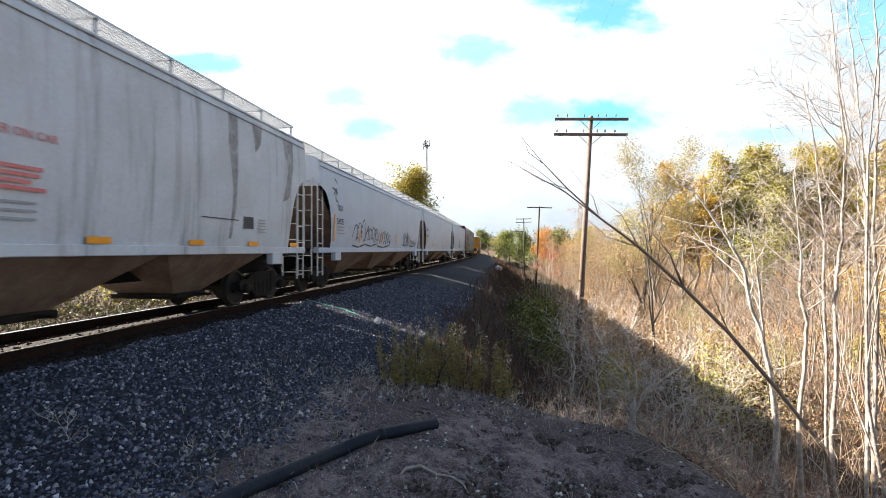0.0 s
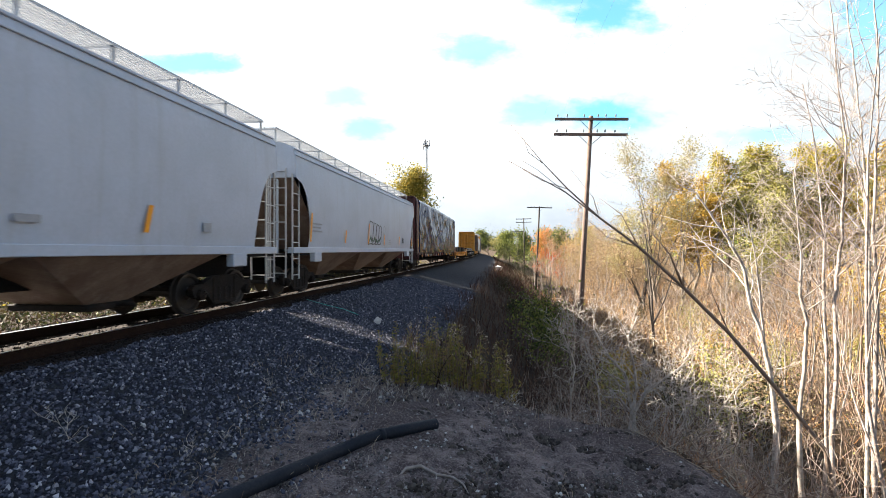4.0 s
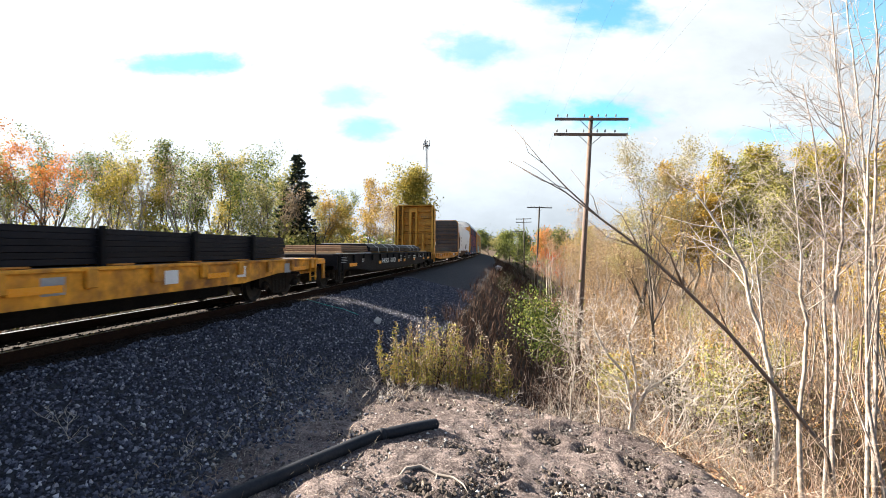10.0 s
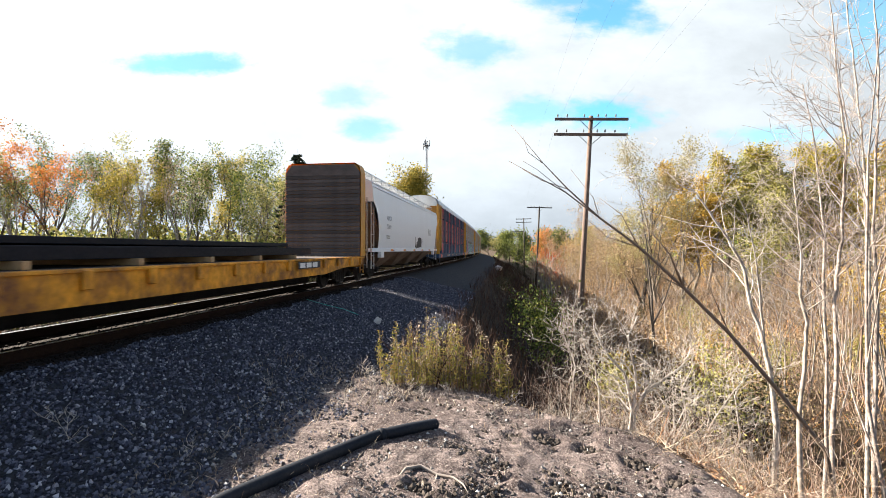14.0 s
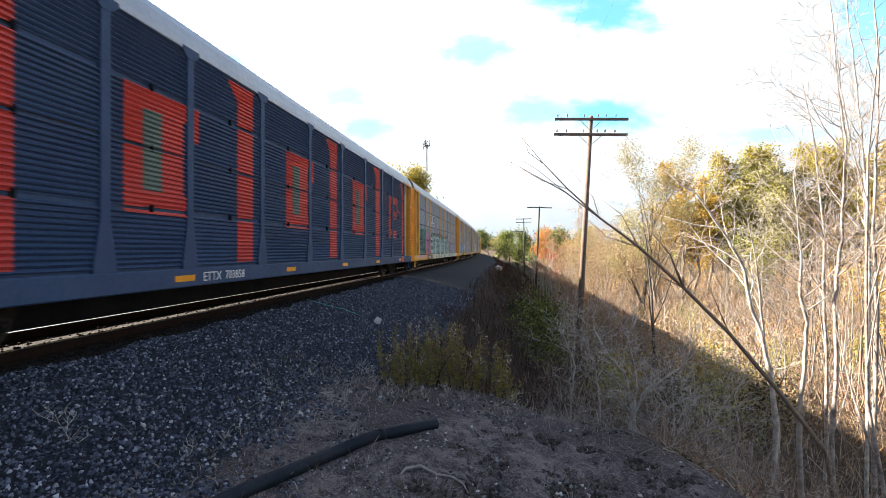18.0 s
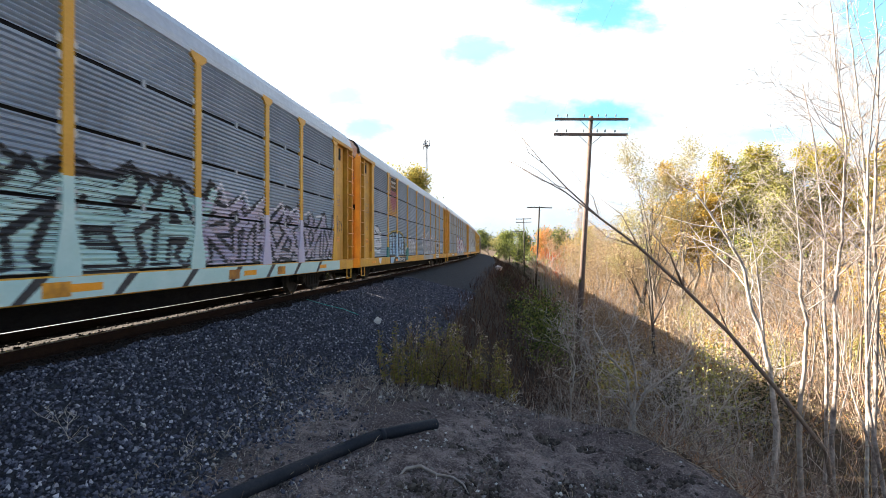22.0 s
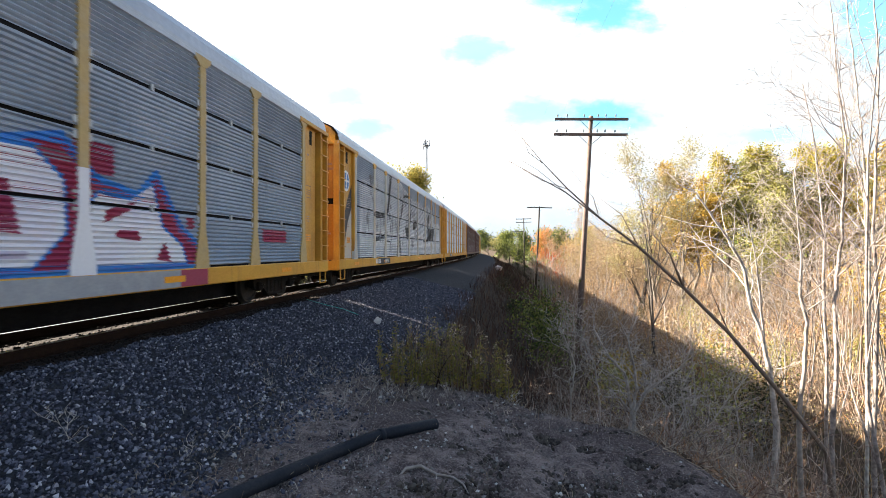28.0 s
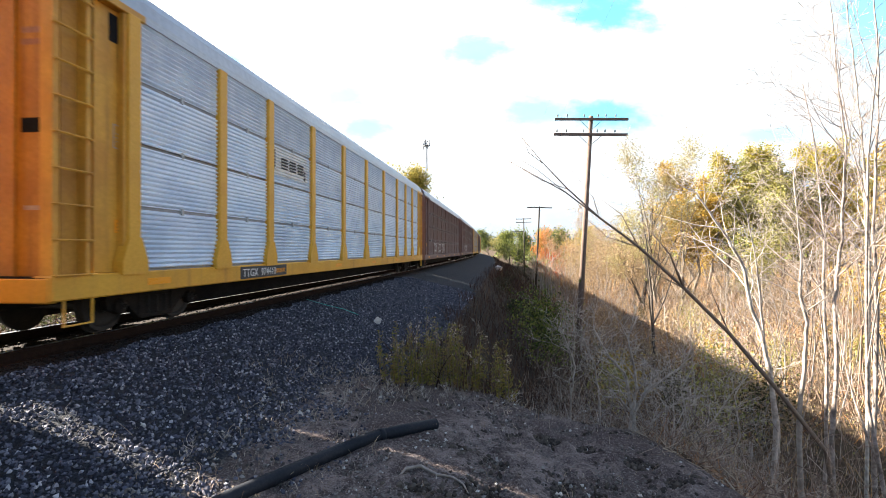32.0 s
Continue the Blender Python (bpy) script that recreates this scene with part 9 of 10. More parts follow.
    for a, b, c, r in (((1210, 510, 7.1), (1185, 450, 7.0), (1130, 385, 6.9), 0.02), ((1060, 385, 7.1), (1000, 340, 7.1), (900, 285, 7.0), 0.013), ((1005, 335, 7.2), (960, 320, 7.3), (925, 300, 7.3), 0.008),
                       ((1130, 437, 7.1), (1100, 380, 7.2), (1060, 350, 7.3), 0.010), ((962, 290, 7.2), (935, 270, 7.1), (925, 240, 7.1), 0.006), ((1290, 590, 7.2), (1260, 520, 7.0), (1230, 430, 6.9), 0.010), ((1375, 690, 7.3), (1400, 640, 7.2), (1395, 560, 7.1), 0.010), ((1210, 510, 7.1), (1150, 480, 7.0), (1080, 465, 6.9), 0.009), ((1060, 385, 7.1), (1050, 350, 7.2), (1010, 300, 7.2), 0.007), ((1130, 437, 7.1), (1075, 420, 7.0), (1020, 372, 7.0), 0.009), ((1000, 340, 7.1), (950, 300, 7.1), (925, 285, 7.1), 0.005), ((1330, 640, 7.3), (1350, 600, 7.4), (1340, 540, 7.4), 0.008)):
        m = Mesh()
        m.smooth = True
        m.tube([spot(*a), spot(*b), spot(*c)], [r, r * 0.65, 0.003], 5)
        part("side_branch", m, BARK["stem"], t)


def weed_clump(px, depth, n, w, h, label, seed, name="goldenrod_clump"):
    """A clump of upright stems set with narrow leaves."""
    rng, rs = random.Random(seed), np.random.RandomState(seed)
    x, y = ahead(px, depth)
    t = thing(name, label, "weeds", at=pose(x, y, 0))
    segs, pts, top = [], [], []
    for i in range(n):
        a, r = rng.uniform(0, 6.28), w * math.sqrt(rng.random())
        bx, by = r * math.cos(a), r * math.sin(a) * 0.45
        z0 = gz(x + bx, y + by) - 0.03
        hh = h * rng.uniform(0.45, 1.15)
        lx, ly = rng.gauss(0, 0.1) * hh, rng.gauss(0, 0.1) * hh
        mid = (bx + lx * 0.4, by + ly * 0.4, z0 + hh * 0.55)
        end = (bx + lx, by + ly, z0 + hh)
        segs += [((bx, by, z0), mid, 0.006, 0.005), (mid, end, 0.005, 0.002)]
        for k in range(56):
            f = rng.uniform(0.12, 1.0)
            q = [(bx + lx * f) + rng.gauss(0, 0.026), (by + ly * f) + rng.gauss(0, 0.026), z0 + hh * f]
            (top if f > 0.8 and i % 3 == 0 else pts).append(q)
    tagged(part("stem_tuft", segments("stem_tuft", segs, BARK["stem"], 4), None, t, "thin upright stems"), kind="stuff")
    part("foliage", leaves("foliage", np.array(pts), 0.015, GRASS["green"], rs, 0.1, 5.0), None, t, "narrow yellow-green leaves")
    if top:
        tagged(part("seed_tuft", leaves("seed_tuft", np.array(top), 0.024, GRASS["tan"], rs), None, t, "faded seed heads"), kind="stuff")
    return t


def bush(px, depth, w, h, leaf, n, label, seed):
    rs, rng = np.random.RandomState(seed), random.Random(seed)
    x, y = ahead(px, depth)
    t = thing("shrub", label, "shrub", at=pose(x, y, gz(x, y)))
    segs, tips = grow(rng, h, 0.03, 5, 3, 0.7, 0.3, 0.05)
    k = h / max(q[2] for q in tips)
    part("stem_tuft", segments("stem_tuft", [(tuple(np.array(a) * k), tuple(np.array(b) * k), r, q) for a, b, r, q in segs], BARK["grey"]), None, t)
    tp = np.array(tips) * k * np.array([w / h * 1.2, w / h * 1.2, 1])
    part("leaves", leaves("leaves", tp[rs.choice(len(tp), n)] + rs.normal(size=(n, 3)) * 0.16 * h, 0.06, LEAF[leaf], rs), None, t, "dense small leaves")


def build_thickets():
    """Fine bare shrubs over the valley side: a few grown forms, set out many times."""
    forms = []
    for k in range(6):
        segs = many_stemmed(900 + k, 2.6, 0.015, 5, 2, 0.55, 0.5, 0.2, 0.02)
        forms.append([stem_meshes(segs, b) for b in ("twig", "pale", "dead")])
    rng = random.Random(77)
    n = 0
    while n < 96:
        px, d = rng.uniform(930, 1640), 6.5 + 34 * rng.random() ** 1.4
        x, y = ahead(px, d)
        if x < float(track_x(y)) + (9.2 if y > 9 else 9.0) or x < float(shelf_edge(y)) + 0.5:
            continue
        f = rng.random()
        kind = 0 if f < 0.7 else 1 if f < 0.92 else 2
        k = rng.uniform(0.5, 1.0) * (0.62 if d < 12 else 1.0 + 0.012 * d)
        t = thing("bare_shrub", ("pinkish-brown", "pale grey", "sun-bleached")[kind] + " leafless shrub in the valley thicket", "shrub", "shrubs of the thicket", at=pose(x, y, gz(x, y), 0, 0, rng.uniform(0, 360)) @ Matrix.Scale(k, 4))
        for stem in forms[rng.randrange(6)][kind]:
            part("stem", stem, None, t)
        n += 1


def build_clumps():
    for px, d, n, w, h, s in ((775, 8.5, 46, 0.62, 1.05, 1), (705, 8.3, 22, 0.33, 1.0, 2), (845, 8.4, 30, 0.42, 0.95, 3), (895, 8.0, 10, 0.12, 0.75, 4), (930, 9.4, 20, 0.3, 0.7, 5), (755, 8.9, 8, 0.15, 1.3, 6)):
        weed_clump(px, d, n, w, h, "yellow-green goldenrod stems at the end of the shelf", s)
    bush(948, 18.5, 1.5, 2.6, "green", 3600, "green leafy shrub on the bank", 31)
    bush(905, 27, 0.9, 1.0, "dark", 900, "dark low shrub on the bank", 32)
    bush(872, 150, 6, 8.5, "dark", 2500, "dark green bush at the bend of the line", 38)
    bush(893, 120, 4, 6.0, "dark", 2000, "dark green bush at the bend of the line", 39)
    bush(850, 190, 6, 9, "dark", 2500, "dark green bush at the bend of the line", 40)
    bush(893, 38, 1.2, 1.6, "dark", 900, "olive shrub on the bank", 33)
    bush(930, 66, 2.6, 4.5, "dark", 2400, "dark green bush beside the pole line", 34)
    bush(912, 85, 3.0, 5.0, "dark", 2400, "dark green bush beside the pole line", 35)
    rng = random.Random(29)
    for i in range(22):
        px, d = 1060 + 500 * ((i * 0.618 + 0.3) % 1.0), rng.uniform(15, 36)
        leaf = ("brown", "olive", "tan", "dark", "brown", "gold")[i % 6]
        words = {"brown": "brown-leaved", "olive": "olive-leaved", "tan": "tan twiggy", "dark": "dark-leaved", "gold": "golden-leaved"}[leaf] + " shrub in the valley scrub"
        bush(px, d, rng.uniform(0.8, 1.6), rng.uniform(1.0, 2.0) + 0.02 * d, leaf, int(rng.uniform(700, 1500)), words, 50 + i)
    bush(1272, 14, 1.1, 2.9, "olive", 1500, "olive-brown leafy shrub in the valley", 36)
    bush(1320, 19, 0.9, 1.8, "yellow", 600, "yellowing shrub in the valley", 37)


build_left_trees()
build_right_trees()
build_brush()
build_saplings()
build_thickets()
build_clumps()


# ---- pole line and tower ----
M["pole"] = mat("weathered_pole_timber", (0.185, 0.130, 0.105), 0.9, 0, (0.11, 0.075, 0.06), 3, 0.6, 30, 0.4, 0.3, 20, 0.4, (0.09, 0.07, 0.06))
M["pole_dark"] = mat("tarred_pole_timber", (0.05, 0.042, 0.036), 0.9, 0, (0.03, 0.026, 0.022), 3, 0.6, 30, 0.3, 0.2, 20)
M["glass_knob"] = mat("dull_glass_insulator", (0.16, 0.18, 0.18), 0.25, 0, (0.10, 0.12, 0.12), 3, 0.5, 30, 0.1, 0)
M["wire"] = mat("tarnished_wire", (0.10, 0.11, 0.11), 0.6, 0.5, (0.16, 0.17, 0.17), 3, 0.5, 30, 0.1, 0)
M["mast"] = mat("galvanised_mast_steel", (0.16, 0.17, 0.19), 0.6, 0.2, (0.12, 0.13, 0.15), 1, 0.5, 30, 0.1, 0)

POLE = []


def telegraph_pole(x, y, top, arms, lean, label, wood="pole"):
    z0 = gz(x, y)
    t = thing("telegraph_pole", label, "utility pole", "pole line along the railway", at=pose(x, y, z0, 0, lean, -4))
    h = top - z0
    m = Mesh()
    m.smooth = True
    m.tube([(0, 0, -0.3), (0, 0, h * 0.5), (0, 0, h)], [0.135, 0.115, 0.09], 10)
    part("pole", m, M[wood], t, "weathered round timber")
    for za, w in arms:
        arm = part("crossarm", Mesh().box(-w / 2, w / 2, -0.16, -0.07, h + za - 0.06, h + za + 0.055, 0.01), M[wood], t, "grey timber crossarm")
        for s in (-1, 1):
            part("brace", Mesh().tube([(s * 0.5, -0.17, h + za - 0.03), (0, -0.15, h + za - 0.5)], 0.014, 5), M["wire"], arm)
        for k in range(8):
            px = -w / 2 + 0.12 + (w - 0.24) * (k / 7) if k not in (3, 4) else -w / 2 + 0.12 + (w - 0.24) * (k / 7 + (0.03 if k == 4 else -0.03))
            if (k * 7 + int(top * 3)) % 5 == 0:
                continue
            pin = part("insulator_pin", Mesh().tube([(px, -0.115, h + za + 0.05), (px, -0.115, h + za + 0.13)], 0.011, 5), M["wire"], arm)
            part("insulator", Mesh().lathe([(h + za + 0.11, 0.034), (h + za + 0.16, 0.036), (h + za + 0.20, 0.026), (h + za + 0.22, 0.012)], 8, "z", (px, -0.115, 0)), M["glass_knob"], pin)
    POLE.append((x, y, top))
    return t


def build_poles():
    telegraph_pole(2.82, 22.3, 7.15, [(-0.16, 3.05), (-0.82, 3.05)], 3.1, "weathered telegraph pole with two crossarms")
    telegraph_pole(2.95, 62.5, 6.7, [(-0.15, 3.0)], 2.5, "dark telegraph pole with a crossarm", "pole_dark")
    telegraph_pole(2.6, 100, 7.6, [(-0.15, 3.0), (-0.8, 3.0)], -1.0, "dark telegraph pole with two crossarms", "pole_dark")
    telegraph_pole(1.8, 140, 6.6, [(-0.15, 3.0)], 0.0, "dark telegraph pole with a crossarm", "pole_dark")
    telegraph_pole(3.4, -19.0, 7.4, [(-0.16, 3.05), (-0.82, 3.05)], 0.0, "weathered telegraph pole with two crossarms")
    order = sorted(POLE, key=lambda p: p[1])
    for off, dz in ((-1.4, 0.05), (1.4, 0.05), (1.0, 0.05), (-1.0, -0.62)):
        m = Mesh()
        pts = []
        for (xa, ya, za), (xb, yb, zb) in zip(order, order[1:]):
            for i in range(13):
                f = i / 12
                pts.append((xa + (xb - xa) * f + off, ya + (yb - ya) * f, za + (zb - za) * f + dz - 4 * 0.45 * f * (1 - f)))
        m.tube(pts, 0.0016, 4)
        tagged(new("telegraph_wire", m.data("telegraph_wire", M["wire"])), "thin sagging line wire strung from pole to pole", "wire", "line wires")


def build_tower():
    x, y = ahead(755, 210)
    t = thing("communications_mast", "slim grey communications mast with antennas above the trees", "mast", at=pose(x, y, 0))
    m = Mesh()
    for a in (0, 2.09, 4.19):
        m.tube([(0.6 * math.cos(a), 0.6 * math.sin(a), 0), (0.45 * math.cos(a), 0.45 * math.sin(a), 47)], 0.16, 5)
    for i in range(30):
        z = 1.5 + 1.5 * i
        for a in (0, 2.09, 4.19):
            m.tube([(0.55 * math.cos(a), 0.55 * math.sin(a), z), (0.55 * math.cos(a + 2.09), 0.55 * math.sin(a + 2.09), z + 1.5)], 0.05, 4)
    part("lattice", m, M["mast"], t, "lattice shaft")
    for a, z in ((0.3, 46), (2.4, 46), (4.5, 46), (1.3, 44.6), (3.4, 44.6)):
        part("antenna", Mesh().box(1.3 * math.cos(a) - 0.16, 1.3 * math.cos(a) + 0.16, 1.3 * math.sin(a) - 0.16, 1.3 * math.sin(a) + 0.16, z - 1.2, z + 1.4, 0.05), M["mast"], t, "upright panel antenna")
    part("ring", Mesh().lathe([(44.9, 1.35), (45.1, 1.35)], 12, "z"), M["mast"], t)
    part("spike", Mesh().tube([(0, 0, 47), (0, 0, 49.5)], 0.05, 5), M["mast"], t)


build_poles()
build_tower()

# ---- on the ground ----
M["hose"] = mat("black_corrugated_plastic", (0.010, 0.013, 0.020), 0.6, 0, (0.02, 0.022, 0.028), 3, 0.6, 40, 0.3, 0.1, 30, spec=0.2)
M["bag"] = mat("white_litter", (0.72, 0.73, 0.74), 0.5, 0, (0.6, 0.6, 0.6), 6, 0.5, 30, 0.1, 0.3, 15)


def rocks(name, xs, ys, size, material, rs, sink=0.3, base=None, low=False):
    """Broken stones: each a squashed, dented twenty-sided lump."""
    t = (1 + 5 ** 0.5) / 2
    ico = np.array([(-1, t, 0), (1, t, 0), (-1, -t, 0), (1, -t, 0), (0, -1, t), (0, 1, t), (0, -1, -t), (0, 1, -t), (t, 0, -1), (t, 0, 1), (-t, 0, -1), (-t, 0, 1)]) / 1.9
    tri = np.array([(0, 11, 5), (0, 5, 1), (0, 1, 7), (0, 7, 10), (0, 10, 11), (1, 5, 9), (5, 11, 4), (11, 10, 2), (10, 7, 6), (7, 1, 8), (3, 9, 4), (3, 4, 2), (3, 2, 6), (3, 6, 8), (3, 8, 9), (4, 9, 5), (2, 4, 11), (6, 2, 10), (8, 6, 7), (9, 8, 1)])
    if low:
        ico = np.array([(1, 0, 0), (-1, 0, 0), (0, 1, 0), (0, -1, 0), (0, 0, 1), (0, 0, -1)]) * 1.0
        tri = np.array([(0, 2, 4), (2, 1, 4), (1, 3, 4), (3, 0, 4), (2, 0, 5), (1, 2, 5), (3, 1, 5), (0, 3, 5)])
    k, c = len(xs), len(ico)
    v = ico[None] * rs.uniform(0.6, 1.25, (k, c, 1)) * rs.uniform(0.65, 1.2, (k, 1, 3))
    a, b = rs.uniform(0, 6.28, k), rs.uniform(-0.7, 0.7, k)
    ca, sa, cb, sb = np.cos(a), np.sin(a), np.cos(b), np.sin(b)
    rot = np.stack([np.stack([ca, -sa * cb, sa * sb], -1), np.stack([sa, ca * cb, -ca * sb], -1), np.stack([0 * a, sb, cb], -1)], -2)
    v = np.einsum("kij,knj->kni", rot, v) * (size / 2)[:, None, None]
    z = ground_z(xs, ys) if base is None else base
    v += np.stack([xs, ys, z + size * (0.5 - sink) * 0.6], -1)[:, None, :]
    f = tri[None] + (np.arange(k) * c)[:, None, None]
    return arrays(name, v.reshape(-1, 3), f.reshape(-1, 3), material)


def build_stones():
    rs = np.random.RandomState(9)
    n = 56000
    ys = 1.5 + 26 * rs.uniform(0, 1, n) ** 1.7
    cs = rs.uniform(0.92, 5.7, n)
    xs = cs + track_x(ys)
    edge = 4.9 + 0.25 * np.sin(ys * 2.3) + 0.2 * np.sin(ys * 5.1)
    edge = np.where(ys > 9, 5.5, edge)
    keep = (cs < edge) | (rs.uniform(0, 1, n) < 0.10)
    keep &= ~((cs < 1.33) & (rs.uniform(0, 1, n) < 0.5))
    xs, ys = xs[keep], ys[keep]
    size = rs.uniform(0.024, 0.056, len(xs)) * (1 + 0.012 * ys)
    inner = (xs - track_x(ys)) < 1.42 + 0.15 * np.sin(ys * 3.1)
    ob = new("ballast_stones", rocks("ballast_stones", xs[~inner], ys[~inner], size[~inner] * 1.1, M["stone"], rs, low=True))
    tagged(ob, "grey broken ballast stones on the shoulder of the track", "ballast", kind="stuff")
    ob = new("ballast_stones", rocks("ballast_stones", xs[inner], ys[inner], size[inner], M["stone_rust"], rs, 0.45))
    tagged(ob, "rust-stained ballast stones against the rail", "ballast", kind="stuff")
    n = 16000
    ys = rs.uniform(-14, 1.6, n)
    xs = track_x(ys) + rs.uniform(0.95, 4.9 + 0.2 * np.sin(ys * 2.3), n)
    ob = new("ballast_stones", rocks("ballast_stones", xs, ys, rs.uniform(0.03, 0.07, n), M["stone"], rs, low=True))
    tagged(ob, "grey broken ballast stones on the shoulder of the track", "ballast", kind="stuff")
    n = 5000
    ys = rs.uniform(-14, 60, n)
    xs = track_x(ys) + rs.uniform(-2.2, 0.65, n)
    ob = new("ballast_stones", rocks("ballast_stones", xs, ys, rs.uniform(0.035, 0.07, n), M["stone_rust"], rs))
    tagged(ob, "dark stained ballast stones between the rails", "ballast", kind="stuff")
    # gravel on the dirt
    n = 52000
    xs, ys = rs.uniform(-3.4, 3.4, n), 3.0 + 6.2 * rs.uniform(0, 1, n) ** 1.3
    patch = np.sin(xs * 2.3 + 1) * np.sin(ys * 1.9) + 0.6 * np.sin(xs * 5.3 + ys * 3.1)
    keep = (xs < shelf_edge(ys) + 0.3) & (rs.uniform(0, 1, n) < 0.60 + 0.22 * patch)
    xs, ys = xs[keep], ys[keep]
    n = 5000
    bx, by = rs.uniform(-2.6, 3.0, n), rs.uniform(-10, 3.1, n)
    xs, ys = np.concatenate([xs, bx]), np.concatenate([ys, by])
    size = 0.010 + 0.046 * rs.uniform(0, 1, len(xs)) ** 4.5
    ob = new("gravel", rocks("gravel", xs, ys, size * 1.1, M["gravel"], rs, 0.35, low=True))
    tagged(ob, "loose pale gravel and grit on the dirt", "gravel", kind="stuff")
    # clods of earth in heaps
    cx, cy = [], []
    for px, py, spread, n in ((913, 774, 0.22, 110), (962, 780, 0.24, 130), (1005, 745, 0.25, 80), (1039, 797, 0.18, 110), (1130, 820, 0.18, 160), (1198, 852, 0.18, 100), (745, 862, 0.2, 100), (825, 800, 0.14, 60), (1090, 768, 0.3, 90), (740, 720, 0.5, 60), (860, 715, 0.5, 60), (830, 860, 0.2, 50), (560, 735, 0.5, 50), (1000, 860, 0.3, 70), (910, 840, 0.3, 60)):
        x, y = on_ground(px, py)
        cx.append(x + rs.normal(0, spread, n))
        cy.append(y + rs.normal(0, spread * 0.5, n))
    cx, cy = np.concatenate(cx), np.concatenate(cy)
    ob = new("dirt_clods", rocks("dirt_clods", cx, cy, rs.uniform(0.02, 0.085, len(cx)) , M["clod"], rs, 0.5))
    tagged(ob, "dark lumps of churned earth on the shelf", "dirt", kind="stuff")
    # single larger stones
    for px, py, s in ((531, 735, 0.1), (546, 730, 0.08), (735, 850, 0.05), (415, 808, 0.07), (668, 572, 0.26), (1045, 742, 0.12), (255, 755, 0.09), (1030, 860, 0.05), (500, 715, 0.08), (673, 705, 0.08), (620, 695, 0.07), (1138, 768, 0.13), (1066, 748, 0.12), (990, 856, 0.06), (880, 458, 1.3)):
        x, y = on_ground(px, py) if s < 1 else ahead(px, 66)
        o = new("stone", rocks("stone", np.array([0.0]), np.array([0.0]), np.array([s]), M["pale_stone"], rs, 0.35, np.array([0.0])))
        o.matrix_basis = pose(x, y, gz(x, y))
        tagged(o, "loose pale stone lying on the ground" if s < 1 else "grey boulder beside the track", "stone", "loose stones")


M["clod"] = leafy("churned_earth", [(0.03, 0.025, 0.022), (0.06, 0.05, 0.043), (0.11, 0.093, 0.08), (0.045, 0.037, 0.032)], 0.95, 0, 0.1)
M["gravel"] = leafy("grit", [(0.03, 0.026, 0.024), (0.15, 0.13, 0.118), (0.08, 0.069, 0.063), (0.24, 0.22, 0.205), (0.055, 0.047, 0.043), (0.12, 0.105, 0.096), (0.55, 0.53, 0.51)], 0.85, 0)
M["pale_stone"] = mat("pale_limestone", (0.48, 0.47, 0.45), 0.85, 0, (0.34, 0.32, 0.30), 9, 0.6, 50, 0.3, 0.3, 40)
build_stones()


def build_hose():
    t = thing("drain_hose", "black corrugated plastic drain hose lying on the dirt", "hose")
    line = [(300, 945), (392, 893), (470, 857), (545, 824), (600, 800), (640, 783), (675, 771), (720, 761), (771, 751)]
    pts = []
    for px, py in line:
        x, y = on_ground(px, py + 8)
        pts.append(Vector((x, y, gz(x, y) + 0.062)))
    fine = []
    for i in range(len(pts) - 1):
        p0, p1, p2, p3 = pts[max(0, i - 1)], pts[i], pts[i + 1], pts[min(len(pts) - 1, i + 2)]
        for k in range(26):
            u = k / 26
            fine.append(0.5 * ((2 * p1) + (p2 - p0) * u + (2 * p0 - 5 * p1 + 4 * p2 - p3) * u * u + (3 * p1 - p0 - 3 * p2 + p3) * u ** 3))
    fine.append(pts[-1])
    m = Mesh()
    m.smooth = True
    m.tube(fine, [0.066 + (0.003 if i % 2 else -0.003) for i in range(len(fine))], 14, False)
    part("hose", m, M["hose"], t, "ribbed black tube")
    d = (fine[-1] - fine[-4]).normalized()
    sleeve = Mesh()
    sleeve.smooth = True
    mid = len(fine) - 56
    sleeve.tube([fine[mid], fine[mid + 3], fine[mid + 6]], 0.074, 14)
    part("joint_sleeve", sleeve, M["hose"], t, "joining sleeve")
    inner = Mesh()
    inner.smooth = True
    inner.tube([fine[-1], fine[-6]], 0.056, 12, False)
    part("bore", inner, M["hose"], t)


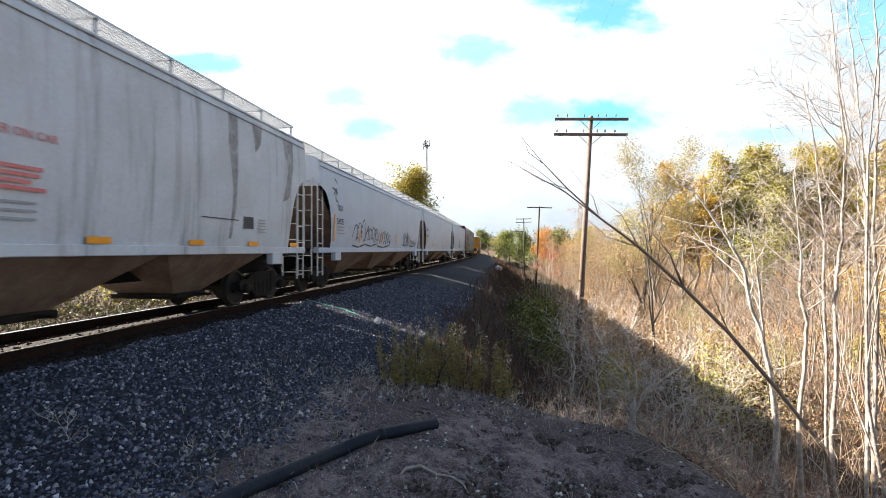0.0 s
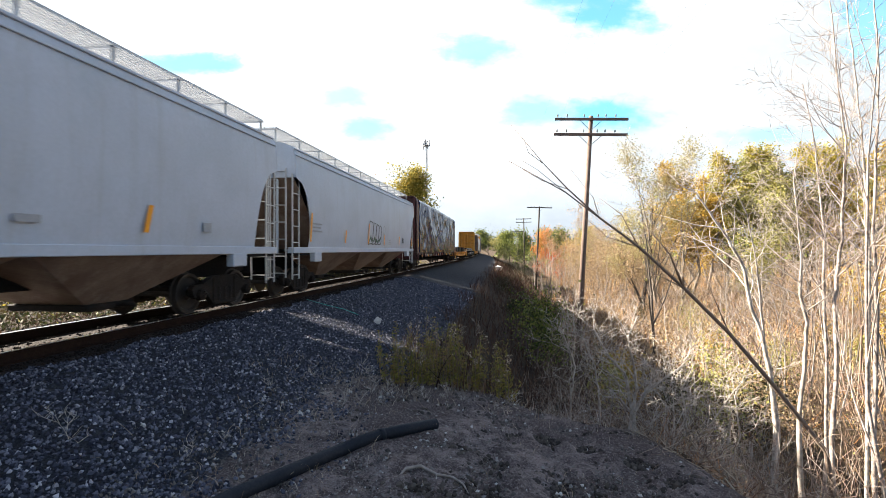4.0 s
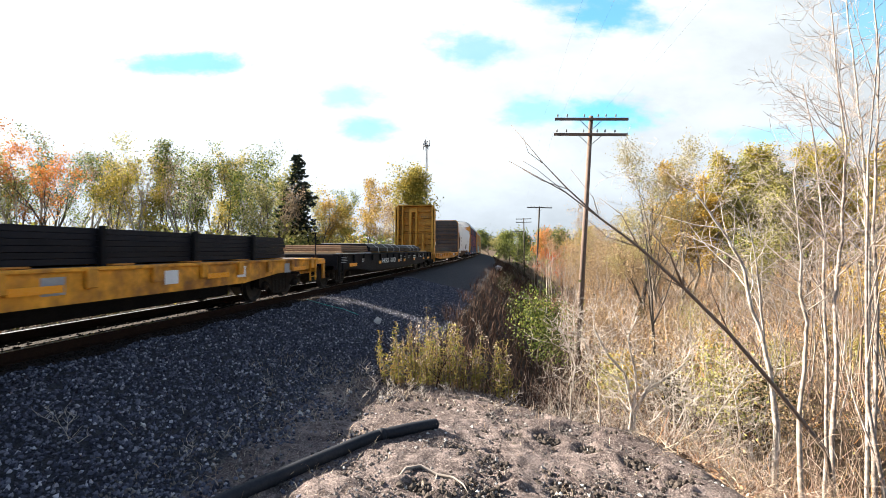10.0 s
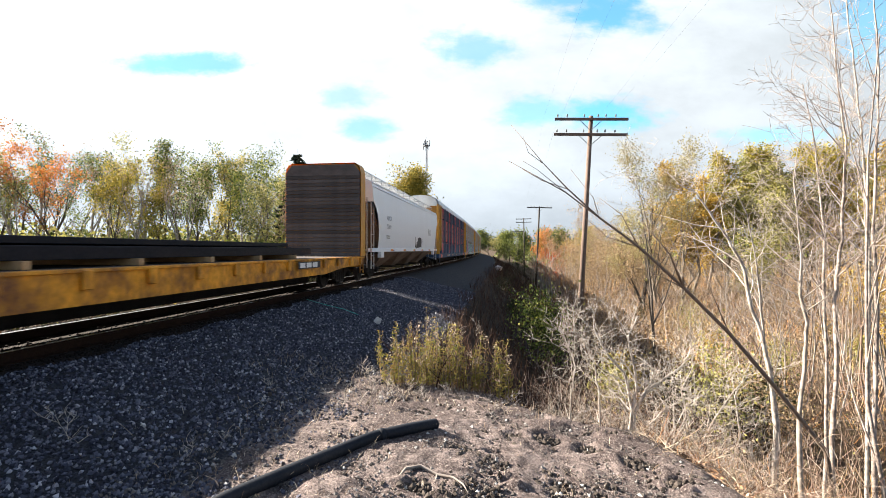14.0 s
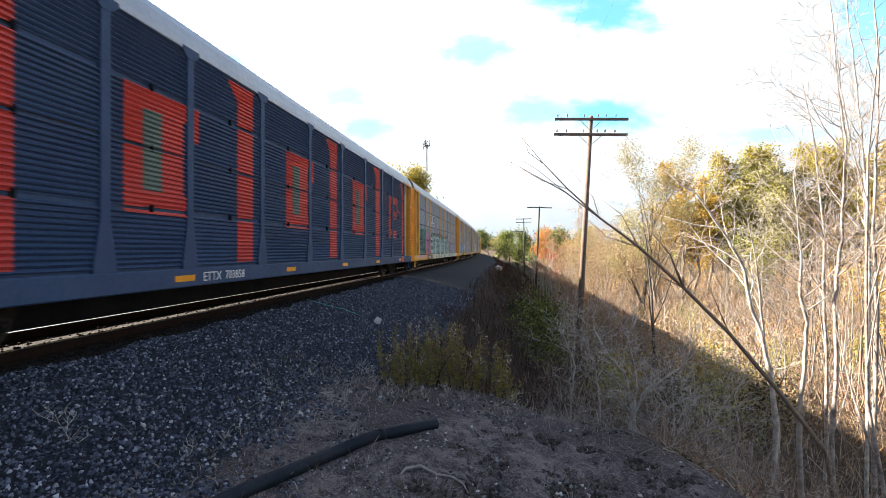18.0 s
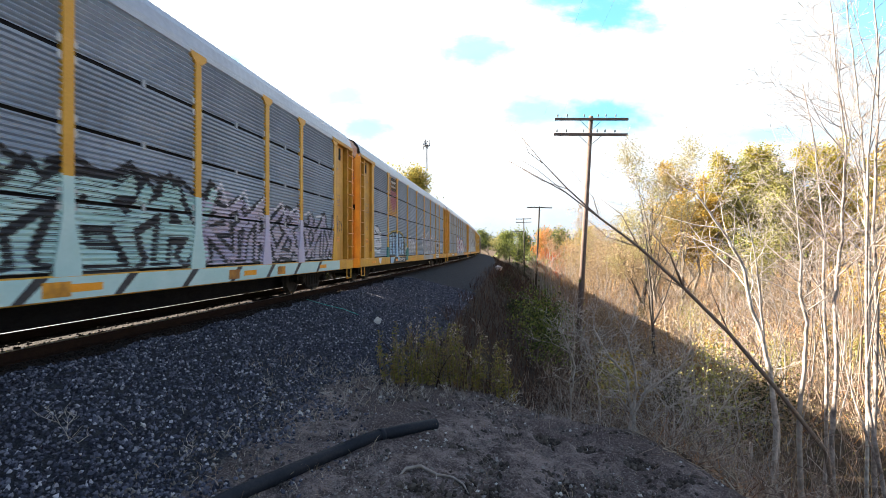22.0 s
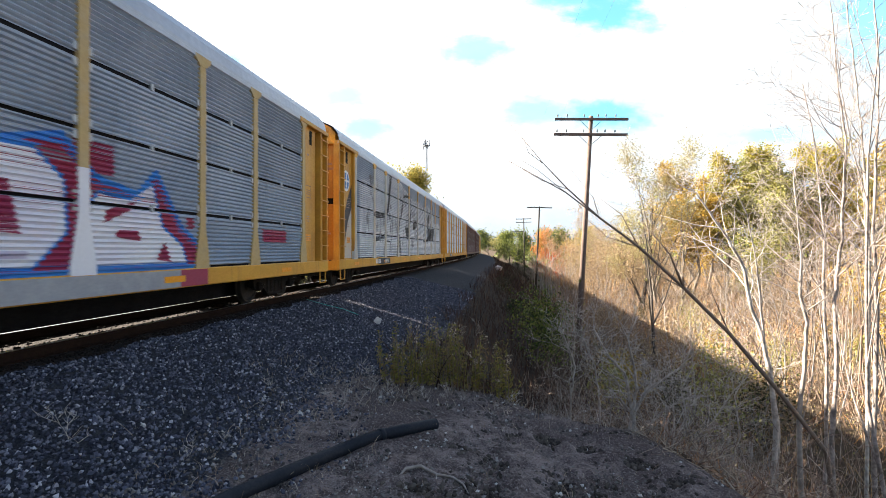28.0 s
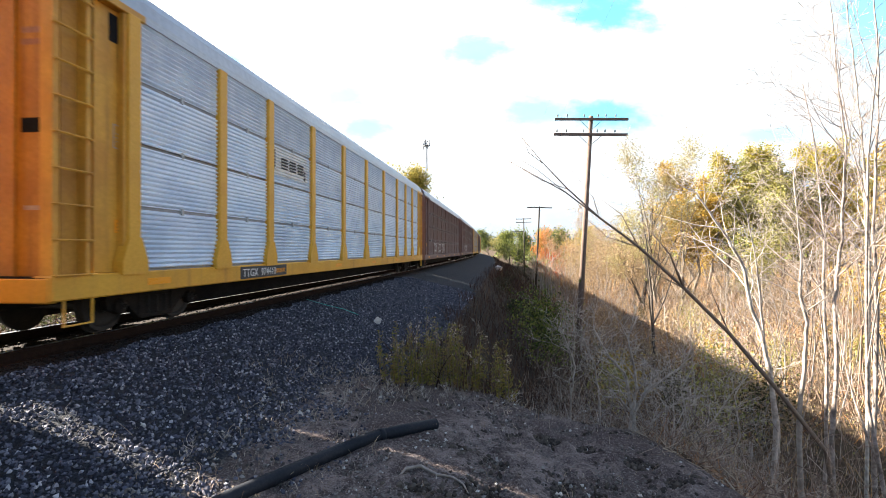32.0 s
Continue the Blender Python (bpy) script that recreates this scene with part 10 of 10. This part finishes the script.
def build_sticks():
    rs, rng = np.random.RandomState(17), random.Random(17)
    # dead branch on the dirt
    t = thing("dead_branch", "crooked bleached dead branch lying on the dirt", "branch")
    pts = []
    for px, py in ((703, 853), (718, 836), (744, 832), (773, 845), (802, 852), (820, 864), (829, 880)):
        x, y = on_ground(px, py)
        pts.append((x, y, gz(x, y) + 0.025 + rng.uniform(0, 0.02)))
    m = Mesh()
    m.smooth = True
    m.tube(pts, [0.008, 0.016, 0.018, 0.015, 0.013, 0.010, 0.004], 6)
    part("stem", m, BARK["pale"], t)
    x, y = on_ground(770, 862)
    part("twig", Mesh().tube([pts[3], (x, y, gz(x, y) + 0.02)], [0.008, 0.003], 5), BARK["dead"], t)
    # small dry plants by the ballast
    for px, d, h, s in ((330, 4.9, 0.28, 1), (125, 4.75, 0.55, 2), (600, 6.9, 0.35, 3), (470, 7.2, 0.3, 4), (680, 7.6, 0.35, 5), (640, 8.6, 0.45, 6), (560, 8.0, 0.3, 7), (730, 7.4, 0.4, 8), (805, 13, 0.9, 9), (845, 16, 0.9, 10), (240, 5.2, 0.2, 11), (400, 5.4, 0.2, 12), (585, 7.2, 0.3, 13), (612, 7.4, 0.35, 14), (635, 7.1, 0.3, 15), (655, 7.6, 0.4, 16), (675, 7.2, 0.3, 17), (698, 7.5, 0.4, 18), (720, 7.9, 0.35, 19), (750, 7.7, 0.3, 20), (790, 7.8, 0.4, 21), (820, 7.6, 0.3, 22), (870, 7.3, 0.25, 23), (650, 8.2, 0.45, 24), (905, 7.8, 0.35, 25)):
        stick_plant("dry_weed", px, d, h, "small withered weed at the edge of the ballast", "dead", 600 + s, 0.004, 4, 3, 0.65, 0.25, 0.05, (0.1, 0), None, 0, 0.25)
    # stumps of cut stems
    for px, py, h in ((1181, 778, 0.52), (1327, 812, 0.45), (1232, 806, 0.2), (1288, 790, 0.25)):
        x, y = on_ground(px, py)
        s = thing("stump", "cut grey stump in the brush", "stump", at=pose(x, y, gz(x, y), rng.uniform(-9, 9), rng.uniform(-9, 9), 0))
        m = Mesh()
        m.tube([(0, 0, -0.1), (0.01, 0, h * 0.5), (0.0, 0.01, h)], [0.075, 0.055, 0.05], 8)
        part("stem", m, BARK["pale"], s)
    # litter
    for px, d, s in ((1135, 14.42, 0.09), (1037, 0, 0.045), (1118, 0, 0.05)):
        x, y = ahead(px, d) if d else on_ground(px, 730 if px < 1100 else 762)
        m = Mesh()
        rows = []
        for i in range(7):
            rows.append([(0.12 * (j - 3) * s / 0.09 * 0.35, 0.12 * (i - 3) * s / 0.09 * 0.3, 0.05 + 0.035 * noise.noise(Vector((i * 1.7, j * 1.9, px)))) for j in range(7)])
        m.grid(rows)
        o = new("plastic_litter", m.data("plastic_litter", M["bag"]))
        o.matrix_basis = pose(x, y, gz(x, y), 0, 0, 30)
        tagged(o, "crumpled white plastic litter on the bank", "litter")
    # tangle of dead sticks on the edge of the bank
    segs = []
    for i in range(1700):
        y = rs.uniform(3.2, 14)
        x = float(shelf_edge(y)) + abs(rs.normal(0, 1.6)) + 0.15
        if y > 8.5:
            x = float(track_x(y)) + rs.uniform(7.5, 14)
        if in_clearing(x, y):
            continue
        p = np.array([x, y, gz(x, y) + rs.uniform(0, 0.2)])
        d = rs.normal(size=3)
        d[2] = abs(d[2]) * (0.9 if i % 3 else 2.5)
        d /= np.linalg.norm(d)
        ln = rs.uniform(0.2, 0.65)
        r = rs.uniform(0.003, 0.011)
        for k in range(3):
            q = p + d * ln / 3
            segs.append((tuple(p), tuple(q), r * (1 - 0.25 * k), r * (0.75 - 0.25 * k)))
            p, d = q, d + rs.normal(size=3) * 0.5
            d /= np.linalg.norm(d)
    ob = new("dead_sticks", segments("dead_sticks", segs, GRASS["twig"], 4))
    tagged(ob, "tangle of bleached dead sticks on the bank", "brushwood", kind="stuff")


def build_twine():
    pts = []
    for px, py in ((543, 533), (560, 538), (585, 545), (607, 550), (634, 560)):
        x, y = on_ground(px, py)
        pts.append((x, y, gz(x, y) + 0.05))
    o = new("twine", Mesh().tube(pts, 0.008, 5).data("twine", M["twine"]))
    tagged(o, "thin turquoise plastic twine across the ballast", "twine")


M["twine"] = mat("turquoise_plastic", (0.05, 0.42, 0.34), 0.5, 0, (0.04, 0.33, 0.28), 3, 0.5, 30, 0.1, 0)
build_hose()
build_sticks()
build_twine()


# ---- what moves ----
def motions():
    """The train rolls by at an even speed."""
    times = [0.0, 2.0, 4.0, 6.0, 8.0, 10.0, 12.0, 14.0, 16.0, 18.0, 20.0, 22.0, 24.0, 26.0, 28.0, 30.0, 32.0]
    for ob, s0, up in WINDOW:
        walk(ob, [(t, on_track(s0 - SPEED * t)) for t in times])
    # wheels turn while they are near enough to be seen turning
    rate = math.degrees(SPEED / 0.455)
    for ob, (x, y, z), s0 in WHEELSETS:
        t0, t1 = max(0.0, (s0 - 30) / SPEED), min(32.0, (s0 + 4) / SPEED)
        if t1 <= t0 + 0.1:
            continue
        k0, k1 = int(t0 * 15), int(t1 * 15)
        rows = [(k / 15, pose(x, y, z, rate * (k - k0) / 15)) for k in range(k0, k1 + 1)]
        if k0 > 0:
            rows.insert(0, (0.0, pose(x, y, z)))
        if rows[-1][0] < 31.9:
            rows.append((32.0, rows[-1][1]))
        walk(ob, rows)


motions()
